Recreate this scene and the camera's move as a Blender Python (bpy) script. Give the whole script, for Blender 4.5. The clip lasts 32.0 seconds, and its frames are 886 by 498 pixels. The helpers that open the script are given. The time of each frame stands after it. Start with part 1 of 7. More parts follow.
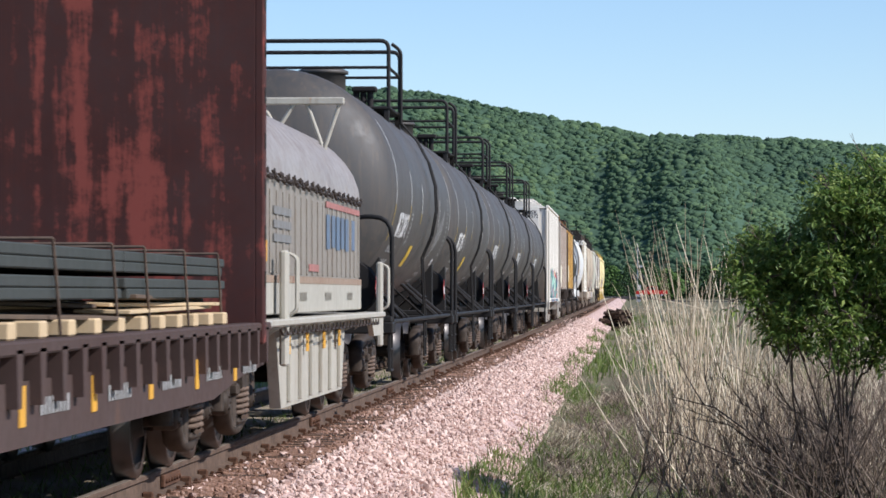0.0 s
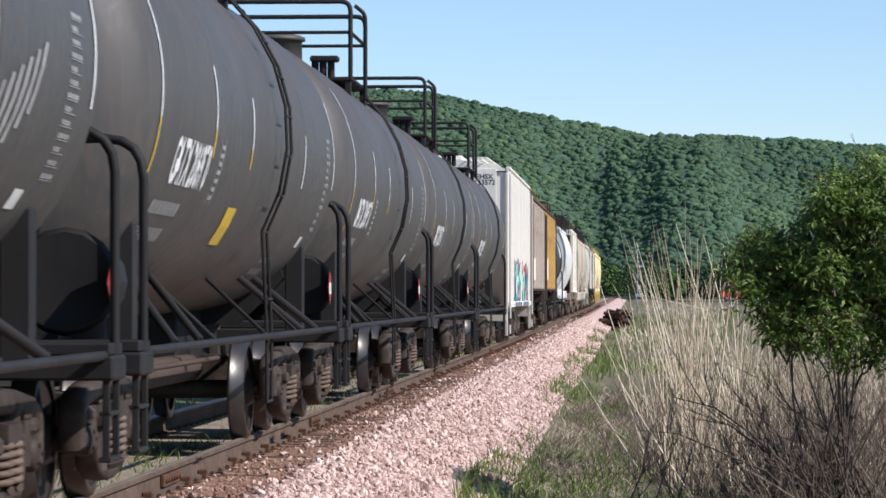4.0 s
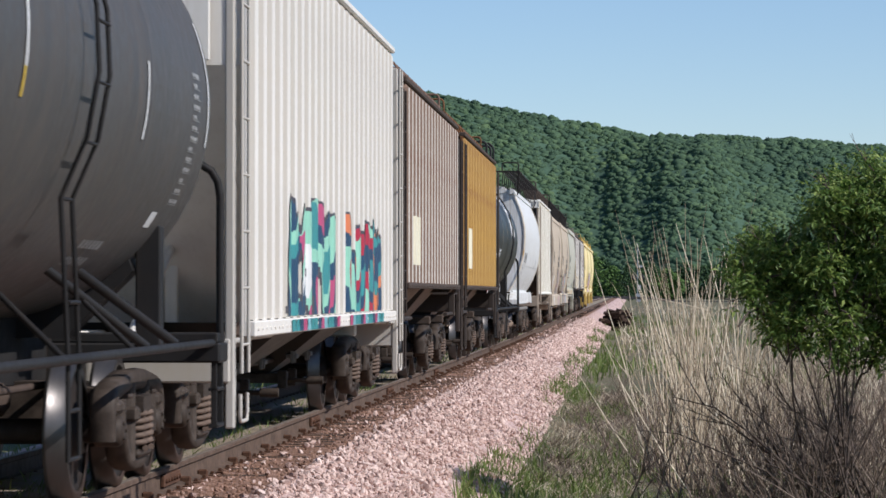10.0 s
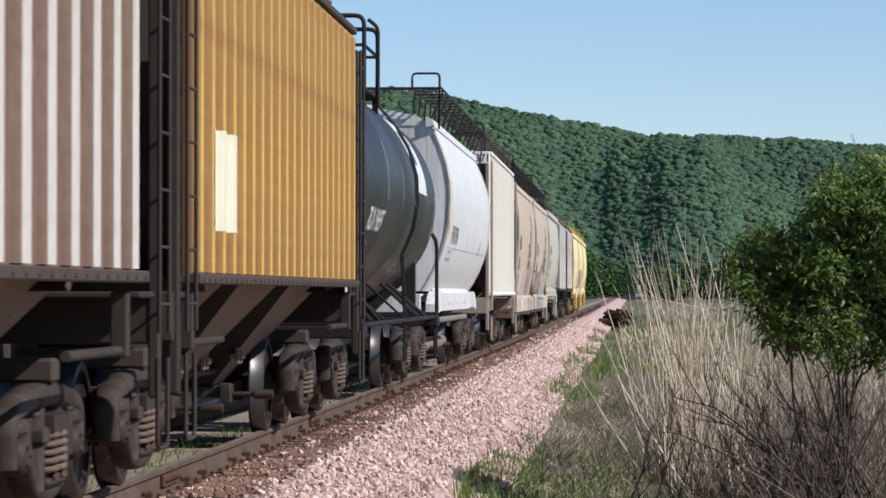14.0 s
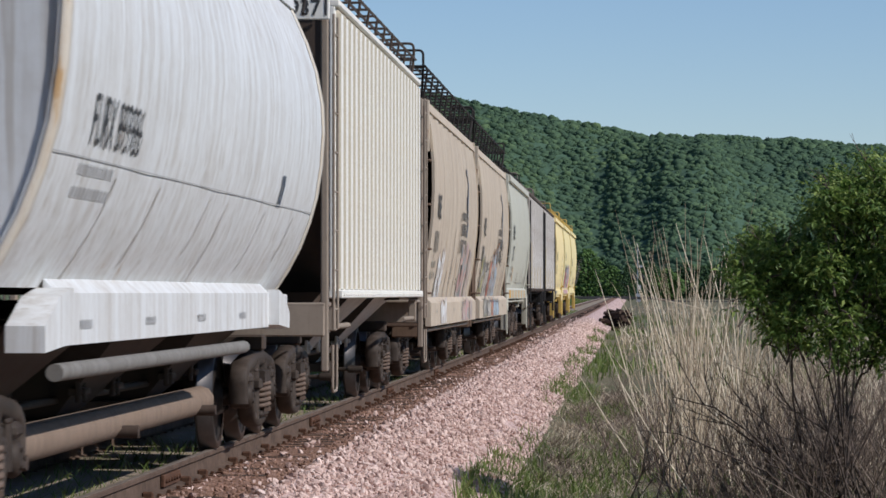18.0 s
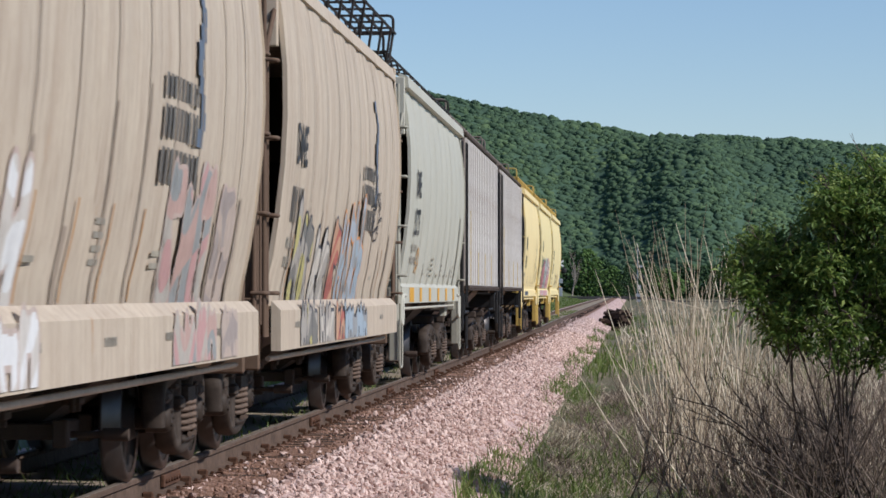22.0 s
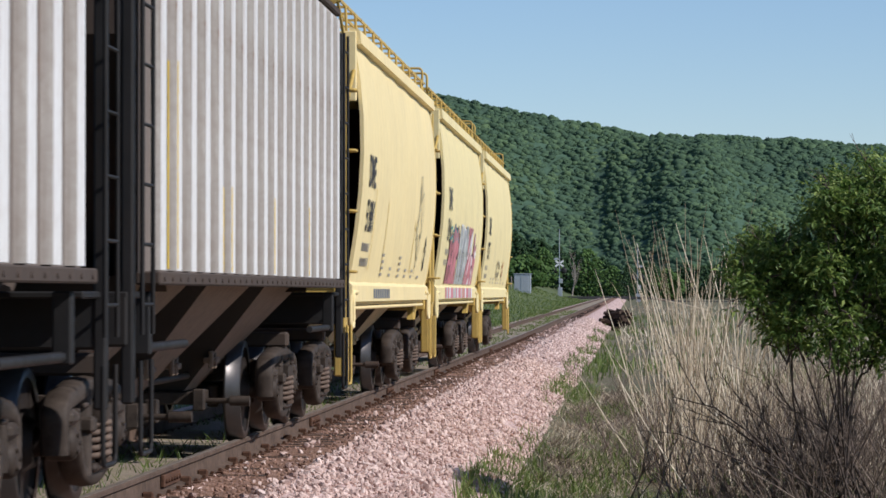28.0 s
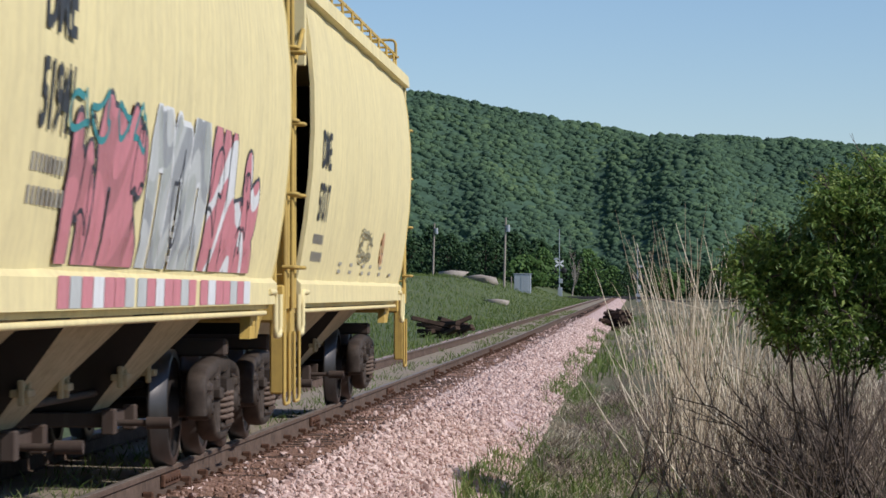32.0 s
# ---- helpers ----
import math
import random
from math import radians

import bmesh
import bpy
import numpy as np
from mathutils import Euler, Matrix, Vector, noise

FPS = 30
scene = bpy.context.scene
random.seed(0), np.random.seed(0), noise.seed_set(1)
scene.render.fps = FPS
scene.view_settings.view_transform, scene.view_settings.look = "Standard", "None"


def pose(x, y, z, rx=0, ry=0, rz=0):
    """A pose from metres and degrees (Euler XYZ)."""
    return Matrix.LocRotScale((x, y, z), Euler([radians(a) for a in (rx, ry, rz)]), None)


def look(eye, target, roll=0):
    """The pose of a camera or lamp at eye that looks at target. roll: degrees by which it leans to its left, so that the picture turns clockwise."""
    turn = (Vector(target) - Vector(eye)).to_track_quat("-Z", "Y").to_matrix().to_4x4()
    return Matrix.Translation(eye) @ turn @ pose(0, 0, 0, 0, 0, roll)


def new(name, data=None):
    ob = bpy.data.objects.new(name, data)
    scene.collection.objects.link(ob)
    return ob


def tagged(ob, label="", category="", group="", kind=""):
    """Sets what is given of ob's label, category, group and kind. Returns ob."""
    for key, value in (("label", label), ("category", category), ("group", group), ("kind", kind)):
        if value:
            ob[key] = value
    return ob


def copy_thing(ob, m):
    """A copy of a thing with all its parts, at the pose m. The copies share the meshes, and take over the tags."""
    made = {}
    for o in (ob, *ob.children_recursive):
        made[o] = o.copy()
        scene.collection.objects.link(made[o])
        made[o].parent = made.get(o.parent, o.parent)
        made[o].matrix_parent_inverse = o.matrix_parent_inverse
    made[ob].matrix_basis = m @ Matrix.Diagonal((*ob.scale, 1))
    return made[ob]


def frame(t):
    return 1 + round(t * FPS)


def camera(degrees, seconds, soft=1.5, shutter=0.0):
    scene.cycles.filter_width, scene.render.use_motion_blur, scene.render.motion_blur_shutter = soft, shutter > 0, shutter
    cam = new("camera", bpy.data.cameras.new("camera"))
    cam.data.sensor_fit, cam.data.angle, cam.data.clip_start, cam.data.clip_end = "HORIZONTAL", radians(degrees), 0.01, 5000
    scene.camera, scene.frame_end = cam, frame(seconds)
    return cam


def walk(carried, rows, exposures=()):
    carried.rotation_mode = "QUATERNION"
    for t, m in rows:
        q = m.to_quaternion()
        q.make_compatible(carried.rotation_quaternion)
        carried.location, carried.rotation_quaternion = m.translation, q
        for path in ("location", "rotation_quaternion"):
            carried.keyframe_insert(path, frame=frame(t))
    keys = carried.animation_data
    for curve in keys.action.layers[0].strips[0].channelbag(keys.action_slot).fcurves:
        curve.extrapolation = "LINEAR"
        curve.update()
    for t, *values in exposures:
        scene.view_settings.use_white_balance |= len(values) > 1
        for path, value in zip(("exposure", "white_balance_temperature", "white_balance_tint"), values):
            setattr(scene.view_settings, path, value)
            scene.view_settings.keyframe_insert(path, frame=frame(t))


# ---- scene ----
# Plan: the track runs along +y with its centre on x = 0 and the rail heads at z = 0.
EYE = Vector((4.40, 0.0, 1.35))
cam = camera(14.87, 32.0, 1.6, 0.3)
AIM = EYE + Vector((-math.sin(radians(3.215)), math.cos(radians(3.215)), math.tan(radians(0.745))))
walk(cam, [(0.0, look(EYE, AIM)), (32.0, look(EYE, AIM))],
     exposures=[(t, v, 6100, 14) for t, v in ((0.0, 0.31), (6.0, 0.32), (8.0, 0.15), (10.0, 0.0), (11.0, -0.15), (12.0, -0.05), (13.0, 0.05), (14.0, 0.07), (16.5, 0.0), (17.0, -0.04), (18.0, -0.26), (20.0, -0.27), (21.0, -0.25), (22.0, -0.16), (25.0, -0.12), (28.0, -0.1), (29.0, -0.13), (31.0, -0.16), (32.0, -0.16))])

# ---- light ----
SUN_AZ, SUN_EL = 111.0, 37.0   # degrees: azimuth clockwise from +y, height
world = bpy.data.worlds.new("sky")
scene.world = world
world.use_nodes = True
wn = world.node_tree
sky = wn.nodes.new("ShaderNodeTexSky")
sky.sky_type, sky.sun_disc = "NISHITA", False
sky.sun_elevation, sky.sun_rotation = radians(SUN_EL), radians(SUN_AZ)
sky.air_density, sky.dust_density, sky.ozone_density = 1.1, 0.0, 4.0
sky.altitude = 2000
wn.links.new(sky.outputs[0], wn.nodes["Background"].inputs[0])
wn.nodes["Background"].inputs[1].default_value = 0.110
sun = new("sun", bpy.data.lights.new("sun", "SUN"))
sun.data.energy, sun.data.angle, sun.data.color = 4.9, radians(0.53), (1.0, 0.95, 0.87)
to_sun = Vector((math.sin(radians(SUN_AZ)) * math.cos(radians(SUN_EL)), math.cos(radians(SUN_AZ)) * math.cos(radians(SUN_EL)), math.sin(radians(SUN_EL))))
sun.matrix_world = look(to_sun * 50, (0, 0, 0))

# ---- mesh tools ----
class Shape:
    """Gathers rings, boxes and tubes into one mesh."""

    def __init__(self):
        self.v, self.f, self.smooth = [], [], []

    def add(self, verts, faces, smooth=False):
        n = len(self.v)
        self.v += [tuple(p) for p in verts]
        self.f += [tuple(i + n for i in f) for f in faces]
        self.smooth += [smooth] * len(faces)
        return self

    def box(self, x0, x1, y0, y1, z0, z1, c=0.0, m=None):
        """A box; c: chamfer of its edges."""
        if c <= 0:
            vs = [(x, y, z) for z in (z0, z1) for y in (y0, y1) for x in (x0, x1)]
            fs = [(0, 2, 3, 1), (4, 5, 7, 6), (0, 1, 5, 4), (2, 6, 7, 3), (0, 4, 6, 2), (1, 3, 7, 5)]
        else:
            c = min(c, (x1 - x0) * 0.45, (y1 - y0) * 0.45, (z1 - z0) * 0.45)
            xs, ys, zs = (x0, x0 + c, x1 - c, x1), (y0, y0 + c, y1 - c, y1), (z0, z0 + c, z1 - c, z1)
            vs, key = [], {}
            for i, a in enumerate(xs):
                for j, b in enumerate(ys):
                    for k, d in enumerate(zs):
                        if sum(q in (0, 3) for q in (i, j, k)) == 1:
                            key[i, j, k] = len(vs)
                            vs.append((a, b, d))
            fs = []
            for s in (0, 3):
                o = 1 if s == 0 else 2
                q = [(s, 1, 1), (s, 2, 1), (s, 2, 2), (s, 1, 2)]
                fs += [tuple(key[p] for p in q), tuple(key[p[1], p[0], p[2]] for p in q), tuple(key[p[1], p[2], p[0]] for p in q)]
                for s2 in (0, 3):
                    o2 = 1 if s2 == 0 else 2
                    fs.append((key[s, o2, 1], key[s, o2, 2], key[o, s2, 2], key[o, s2, 1]))
                    fs.append((key[s, 1, o2], key[s, 2, o2], key[o, 2, s2], key[o, 1, s2]))
                    fs.append((key[1, s, o2], key[2, s, o2], key[2, o, s2], key[1, o, s2]))
                    for s3 in (0, 3):
                        o3 = 1 if s3 == 0 else 2
                        fs.append((key[s, o2, o3], key[o, s2, o3], key[o, o2, s3]))
        if m is not None:
            vs = [m @ Vector(p) for p in vs]
        return self.add(vs, fs)

    def rings(self, rings, closed=True, caps=True, smooth=True):
        """Skins a row of point rings."""
        n, vs, fs = len(rings[0]), [], []
        for r in rings:
            vs += list(r)
        for i in range(len(rings) - 1):
            for j in range(n if closed else n - 1):
                k = (j + 1) % n
                fs.append((i * n + j, i * n + k, (i + 1) * n + k, (i + 1) * n + j))
        self.add(vs, fs, smooth)
        if caps and closed:
            self.add(rings[0], [tuple(range(n))[::-1]])
            self.add(rings[-1], [tuple(range(n))])
        return self

    def tube(self, pts, r, n=8, caps=True):
        """A round bar along a line of points."""
        pts = [Vector(p) for p in pts]
        rings = []
        for i, p in enumerate(pts):
            d = (pts[min(i + 1, len(pts) - 1)] - pts[max(i - 1, 0)]).normalized()
            a = d.cross(Vector((0.31, 0.17, 0.93))).normalized()
            b = d.cross(a)
            rr = r[i] if isinstance(r, (list, tuple)) else r
            rings.append([p + a * (rr * math.cos(t * 2 * math.pi / n)) + b * (rr * math.sin(t * 2 * math.pi / n)) for t in range(n)])
        return self.rings(rings, True, caps)

    def prism(self, outline, a0, a1, axis="y", smooth=False):
        """An outline drawn in the other two axes, pushed from a0 to a1 along an axis."""
        def at(p, a):
            return {"x": (a, p[0], p[1]), "y": (p[0], a, p[1]), "z": (p[0], p[1], a)}[axis]
        return self.rings([[at(p, a0) for p in outline], [at(p, a1) for p in outline]], True, True, smooth)

    def mesh(self, name):
        me = bpy.data.meshes.new(name)
        me.from_pydata(self.v, [], self.f)
        me.polygons.foreach_set("use_smooth", self.smooth)
        me.update()
        bm = bmesh.new()
        bm.from_mesh(me)
        bmesh.ops.recalc_face_normals(bm, faces=bm.faces)
        bm.to_mesh(me)
        bm.free()
        return me


def part(name, shape, material, parent=None, label=""):
    """Links a shape (or a mesh made before) as one object under a thing or a part."""
    me = shape if isinstance(shape, bpy.types.Mesh) else shape.mesh(name)
    if material is not None and not me.materials:
        me.materials.append(material)
    ob = new(name, me)
    if parent is not None:
        ob.parent = parent
    if name in ("stencil", "emblem", "lettering", "panel_mark", "weld_seam"):
        ob["kind"] = "stuff"
    return tagged(ob, label)


def bend(points, r=0.08, n=4):
    """Rounds the corners of a line of points."""
    pts = [Vector(p) for p in points]
    out = [pts[0]]
    for a, b, c in zip(pts, pts[1:], pts[2:]):
        d0, d1 = (a - b), (c - b)
        k = min(r, d0.length * 0.45, d1.length * 0.45)
        p, q = b + d0.normalized() * k, b + d1.normalized() * k
        for i in range(n + 1):
            t = i / n
            out.append(p * (1 - t) ** 2 + b * (2 * t * (1 - t)) + q * t * t)
    return out + [pts[-1]]


# ---- materials ----
class Nodes:
    def __init__(self, name):
        self.m = bpy.data.materials.new(name)
        self.m.use_nodes = True
        self.t = self.m.node_tree
        self.b = self.t.nodes["Principled BSDF"]

    def node(self, kind, links=(), **values):
        n = self.t.nodes.new(kind)
        for k, v in values.items():
            n.inputs[k].default_value = v
        for name, src in dict(links).items():
            self.t.links.new(src, n.inputs[name])
        return n

    def link(self, a, b):
        self.t.links.new(a, b)

    def coords(self, kind="Object", scale=(1, 1, 1)):
        tc = self.node("ShaderNodeTexCoord")
        mp = self.node("ShaderNodeMapping", {"Vector": tc.outputs[kind]})
        mp.inputs["Scale"].default_value = scale
        return mp.outputs[0]

    def noise(self, vec, scale, detail=5.0, rough=0.6):
        n = self.node("ShaderNodeTexNoise", {"Vector": vec})
        n.inputs["Scale"].default_value, n.inputs["Detail"].default_value, n.inputs["Roughness"].default_value = scale, detail, rough
        return n.outputs[0]

    def ramp(self, fac, stops):
        r = self.node("ShaderNodeValToRGB", {"Fac": fac})
        el = r.color_ramp.elements
        while len(el) < len(stops):
            el.new(0.5)
        for e, (p, c) in zip(el, stops):
            e.position = p
            e.color = (*c, 1) if isinstance(c, tuple) else (c, c, c, 1)
        return r.outputs[0]

    def mix(self, fac, a, b, blend="MIX"):
        n = self.t.nodes.new("ShaderNodeMix")
        n.data_type, n.blend_type = "RGBA", blend
        for i, v in ((0, fac), (6, a), (7, b)):
            if isinstance(v, (int, float)):
                n.inputs[i].default_value = v
            elif isinstance(v, tuple):
                n.inputs[i].default_value = (*v, 1)
            else:
                self.t.links.new(v, n.inputs[i])
        return n.outputs[2]

    def math(self, op, a, b=0.0):
        n = self.t.nodes.new("ShaderNodeMath")
        n.operation = op
        for i, v in ((0, a), (1, b)):
            if isinstance(v, (int, float)):
                n.inputs[i].default_value = v
            else:
                self.t.links.new(v, n.inputs[i])
        return n.outputs[0]

    def bump(self, height, strength=0.3, distance=0.01):
        n = self.node("ShaderNodeBump", {"Height": height})
        n.inputs["Strength"].default_value, n.inputs["Distance"].default_value = strength, distance
        self.t.links.new(n.outputs[0], self.b.inputs["Normal"])

    def set(self, color=None, rough=None, metal=None):
        for name, v in (("Base Color", color), ("Roughness", rough), ("Metallic", metal)):
            if v is None:
                continue
            if isinstance(v, (int, float)):
                self.b.inputs[name].default_value = v
            elif isinstance(v, tuple):
                self.b.inputs[name].default_value = (*v, 1)
            else:
                self.t.links.new(v, self.b.inputs[name])
        return self.m


def paint(name, color, grime=(0.09, 0.07, 0.055), dirt=0.35, rust=0.0, rough=0.5, streak=0.4, rust_color=(0.16, 0.055, 0.03), shift=0.0, gloss=0.3):
    """Weathered paint on steel: patchy fading, vertical streaks, grime and rust."""
    n = Nodes(name)
    vec = n.coords("Object")
    long = n.coords("Object", (2.2, 2.2, 0.16))
    big = n.noise(vec, 0.7 + shift, 6, 0.65)
    fine = n.noise(vec, 9.0, 8, 0.7)
    run = n.noise(long, 3.1 + shift, 6, 0.62)
    c = n.mix(n.ramp(big, [(0.35, 0.0), (0.7, 0.55)]), color, tuple(min(1.0, v * 0.8 + 0.03) for v in color))
    c = n.mix(n.math("MULTIPLY", n.ramp(run, [(0.42, 0.0), (0.72, 1.0)]), streak), c, grime)
    c = n.mix(n.math("MULTIPLY", n.ramp(fine, [(0.45, 0.0), (0.75, 1.0)]), dirt), c, grime)
    thin = n.noise(n.coords("Object", (7.0, 7.0, 0.28)), 2.3 + shift, 4, 0.6)
    c = n.mix(n.math("MULTIPLY", n.ramp(thin, [(0.56, 0.0), (0.66, 1.0)]), min(0.75, streak * 0.9)), c, grime)
    if rust > 0:
        spots = n.math("ADD", n.math("MULTIPLY", run, 0.5), n.math("MULTIPLY", n.noise(vec, 2.3, 9, 0.72), 0.5))
        c = n.mix(n.ramp(spots, [(0.62 - 0.2 * rust, 0.0), (0.68 - 0.18 * rust, 1.0)]), c, rust_color)
    n.bump(fine, 0.15, 0.004)
    n.b.inputs["Specular IOR Level"].default_value = gloss
    return n.set(c, n.ramp(fine, [(0.3, rough), (0.8, min(1.0, rough + 0.2))]), 0.0)


def steel(name, color, rough=0.6, metal=0.3, scale=12.0, spread=0.5):
    n = Nodes(name)
    vec = n.coords("Object")
    a, b = n.noise(vec, scale, 7, 0.7), n.noise(vec, scale * 0.12, 4, 0.6)
    f = n.math("ADD", n.math("MULTIPLY", a, 0.6), n.math("MULTIPLY", b, 0.4))
    c = n.ramp(f, [(0.35, tuple(v * (1 - spread) for v in color)), (0.5, color), (0.68, tuple(min(1, v * (1 + spread) + 0.01) for v in color))])
    n.bump(a, 0.3, 0.004)
    n.b.inputs["Specular IOR Level"].default_value = 0.25
    return n.set(c, rough, metal)


def rock_mat(name, stops, scale=30.0, rough=0.9, bump=0.5):
    n = Nodes(name)
    vec = n.coords("Object")
    info = n.node("ShaderNodeNewGeometry")
    a = n.noise(vec, scale, 6, 0.7)
    f = n.math("ADD", n.math("MULTIPLY", info.outputs["Random Per Island"], 0.75), n.math("MULTIPLY", a, 0.25))
    c = n.ramp(f, stops)
    n.bump(a, bump, 0.01)
    return n.set(c, rough)


def leaf_mat(name, dark, mid, light, sheen=0.25, through_light=0.5):
    """Foliage that lets some light through; each leaf or clump has its own tone."""
    n = Nodes(name)
    info = n.node("ShaderNodeNewGeometry")
    c = n.ramp(info.outputs["Random Per Island"], [(0.0, dark), (0.5, mid), (1.0, light)])
    big = n.noise(n.coords("Object"), 0.8, 4, 0.6)
    c = n.mix(n.ramp(big, [(0.35, 0.0), (0.65, 0.5)]), c, mid)
    n.set(c, 0.55)
    n.b.inputs["Specular IOR Level"].default_value = sheen
    out = n.t.nodes["Material Output"]
    tr = n.node("ShaderNodeBsdfTranslucent")
    n.link(c, tr.inputs[0])
    mx = n.node("ShaderNodeMixShader")
    mx.inputs[0].default_value = through_light * 0.5
    n.link(n.b.outputs[0], mx.inputs[1])
    n.link(tr.outputs[0], mx.inputs[2])
    n.link(mx.outputs[0], out.inputs[0])
    return n.m


M_BALLAST = rock_mat("pink_quartzite_stone", [(0.0, (0.18, 0.11, 0.09)), (0.25, (0.44, 0.30, 0.25)), (0.65, (0.60, 0.44, 0.375)), (1.0, (0.78, 0.62, 0.545))], 40)


M_RUSTSTONE = rock_mat("rust_stained_stone", [(0.0, (0.07, 0.035, 0.022)), (0.4, (0.20, 0.11, 0.07)), (0.75, (0.36, 0.22, 0.16)), (1.0, (0.52, 0.37, 0.30))], 40)


def ballast_bed():
    n = Nodes("pink_ballast_bed")
    vec = n.coords("Object")
    vo = n.node("ShaderNodeTexVoronoi", {"Vector": vec})
    vo.inputs["Scale"].default_value = 17.0
    c = n.mix(0.75, vo.outputs["Color"], (0.5, 0.5, 0.5))
    c = n.ramp(c, [(0.38, (0.32, 0.20, 0.17)), (0.5, (0.55, 0.385, 0.34)), (0.62, (0.74, 0.56, 0.51))])
    big = n.noise(vec, 0.35, 4, 0.6)
    c = n.mix(n.ramp(big, [(0.4, 0.0), (0.75, 0.35)]), c, (0.30, 0.22, 0.17))
    n.bump(vo.outputs["Distance"], 0.8, 0.03)
    return n.set(c, 0.95)


def old_gravel():
    n = Nodes("weedy_brown_gravel")
    vec = n.coords("Object")
    a, b = n.noise(vec, 26, 7, 0.8), n.noise(vec, 3.0, 6, 0.7)
    c = n.ramp(a, [(0.3, (0.14, 0.105, 0.075)), (0.55, (0.32, 0.25, 0.19)), (0.75, (0.52, 0.42, 0.35))])
    c = n.mix(n.ramp(b, [(0.46, 0.0), (0.62, 0.6)]), c, (0.22, 0.21, 0.085))
    n.bump(a, 0.6, 0.02)
    return n.set(c, 0.95)


def field_mat():
    n = Nodes("meadow_soil_and_grass")
    vec = n.coords("Object")
    a, b, d = n.noise(vec, 6, 8, 0.75), n.noise(vec, 0.11, 5, 0.6), n.noise(vec, 0.9, 5, 0.6)
    c = n.ramp(a, [(0.3, (0.035, 0.055, 0.015)), (0.5, (0.075, 0.11, 0.03)), (0.72, (0.15, 0.17, 0.055))])
    x = n.node("ShaderNodeSeparateXYZ", {"Vector": vec}).outputs["X"]
    dry = n.ramp(n.math("ADD", n.math("MULTIPLY", b, 0.5), n.math("MULTIPLY", d, 0.5)), [(0.38, 0.0), (0.54, 0.85)])
    dry = n.math("MULTIPLY", dry, n.ramp(n.math("MULTIPLY", n.math("ADD", x, 8.0), 0.1), [(0.3, 0.2), (0.7, 1.0)]))
    c = n.mix(dry, c, (0.145, 0.112, 0.07))
    n.bump(a, 0.7, 0.06)
    return n.set(c, 0.95)


M_BED, M_GRAVEL, M_FIELD = ballast_bed(), old_gravel(), field_mat()


def rust_gravel():
    n = Nodes("rusty_brown_gravel")
    vec = n.coords("Object")
    vo = n.node("ShaderNodeTexVoronoi", {"Vector": vec})
    vo.inputs["Scale"].default_value = 24.0
    c = n.mix(0.7, vo.outputs["Color"], (0.5, 0.5, 0.5))
    c = n.ramp(c, [(0.36, (0.10, 0.048, 0.028)), (0.5, (0.25, 0.13, 0.08)), (0.66, (0.46, 0.29, 0.22))])
    big = n.noise(vec, 1.6, 5, 0.6)
    c = n.mix(n.ramp(big, [(0.4, 0.0), (0.7, 0.7)]), c, (0.18, 0.095, 0.055))
    n.bump(vo.outputs["Distance"], 0.8, 0.02)
    return n.set(c, 0.95)


M_RUSTGRAVEL = rust_gravel()
M_RAIL = steel("rusty_rail_steel", (0.10, 0.066, 0.047), 0.88, 0.0, 14, 0.5)
M_RAILTOP = steel("polished_rail_head", (0.22, 0.18, 0.145), 0.55, 0.3, 20, 0.3)
M_TIE = steel("weathered_creosote_timber", (0.050, 0.031, 0.021), 0.92, 0.0, 9, 0.6)
M_IRON = steel("rusty_track_iron", (0.10, 0.05, 0.03), 0.85, 0.2, 25, 0.5)
# Floor in the canopy's own hazy green, so gaps between crowns stay pale.
M_HILLSOIL = steel("forest_floor", (0.055, 0.10, 0.062), 0.95, 0.0, 0.2, 0.4)


def canopy_mat():
    """Wooded slope: each crown its own green, with lighter and darker stands of trees."""
    n = Nodes("hazy_broadleaf_forest_canopy")
    info = n.node("ShaderNodeNewGeometry")
    vec = n.coords("Object", (1, 0.5, 1))
    stand, tuft = n.noise(vec, 0.02, 5, 0.6), n.noise(n.coords("Object"), 0.8, 5, 0.75)
    f = n.math("ADD", n.math("MULTIPLY", info.outputs["Random Per Island"], 0.55), n.math("MULTIPLY", n.ramp(stand, [(0.32, 0.0), (0.68, 1.0)]), 0.45))
    # Distance haze is put into these greens: greyed and a little bluish.
    c = n.ramp(f, [(0.1, (0.050, 0.085, 0.056)), (0.45, (0.065, 0.107, 0.064)), (0.75, (0.087, 0.137, 0.071)), (1.0, (0.124, 0.178, 0.080))])
    c = n.mix(n.ramp(tuft, [(0.4, 0.0), (0.68, 0.35)]), c, (0.044, 0.082, 0.052))
    n.bump(tuft, 0.25, 0.5)
    n.set(c, 0.95)
    n.b.inputs["Specular IOR Level"].default_value = 0.05
    return n.m


M_FOREST = canopy_mat()
M_LEAF = leaf_mat("fresh_green_leaf", (0.045, 0.09, 0.017), (0.125, 0.21, 0.042), (0.40, 0.48, 0.13), 0.5, 0.9)
M_GRASS = leaf_mat("green_grass_blade", (0.06, 0.105, 0.02), (0.14, 0.20, 0.045), (0.29, 0.31, 0.11), 0.3, 0.5)
M_STRAW = leaf_mat("dry_straw_stalk", (0.27, 0.205, 0.135), (0.54, 0.44, 0.31), (0.86, 0.77, 0.60), 0.2, 0.3)
M_TWIG = leaf_mat("dead_grey_brown_twig", (0.055, 0.040, 0.031), (0.15, 0.11, 0.083), (0.31, 0.24, 0.185), 0.2, 0.0)
M_BARK = steel("dark_bark", (0.085, 0.064, 0.052), 0.95, 0.0, 8, 0.5)
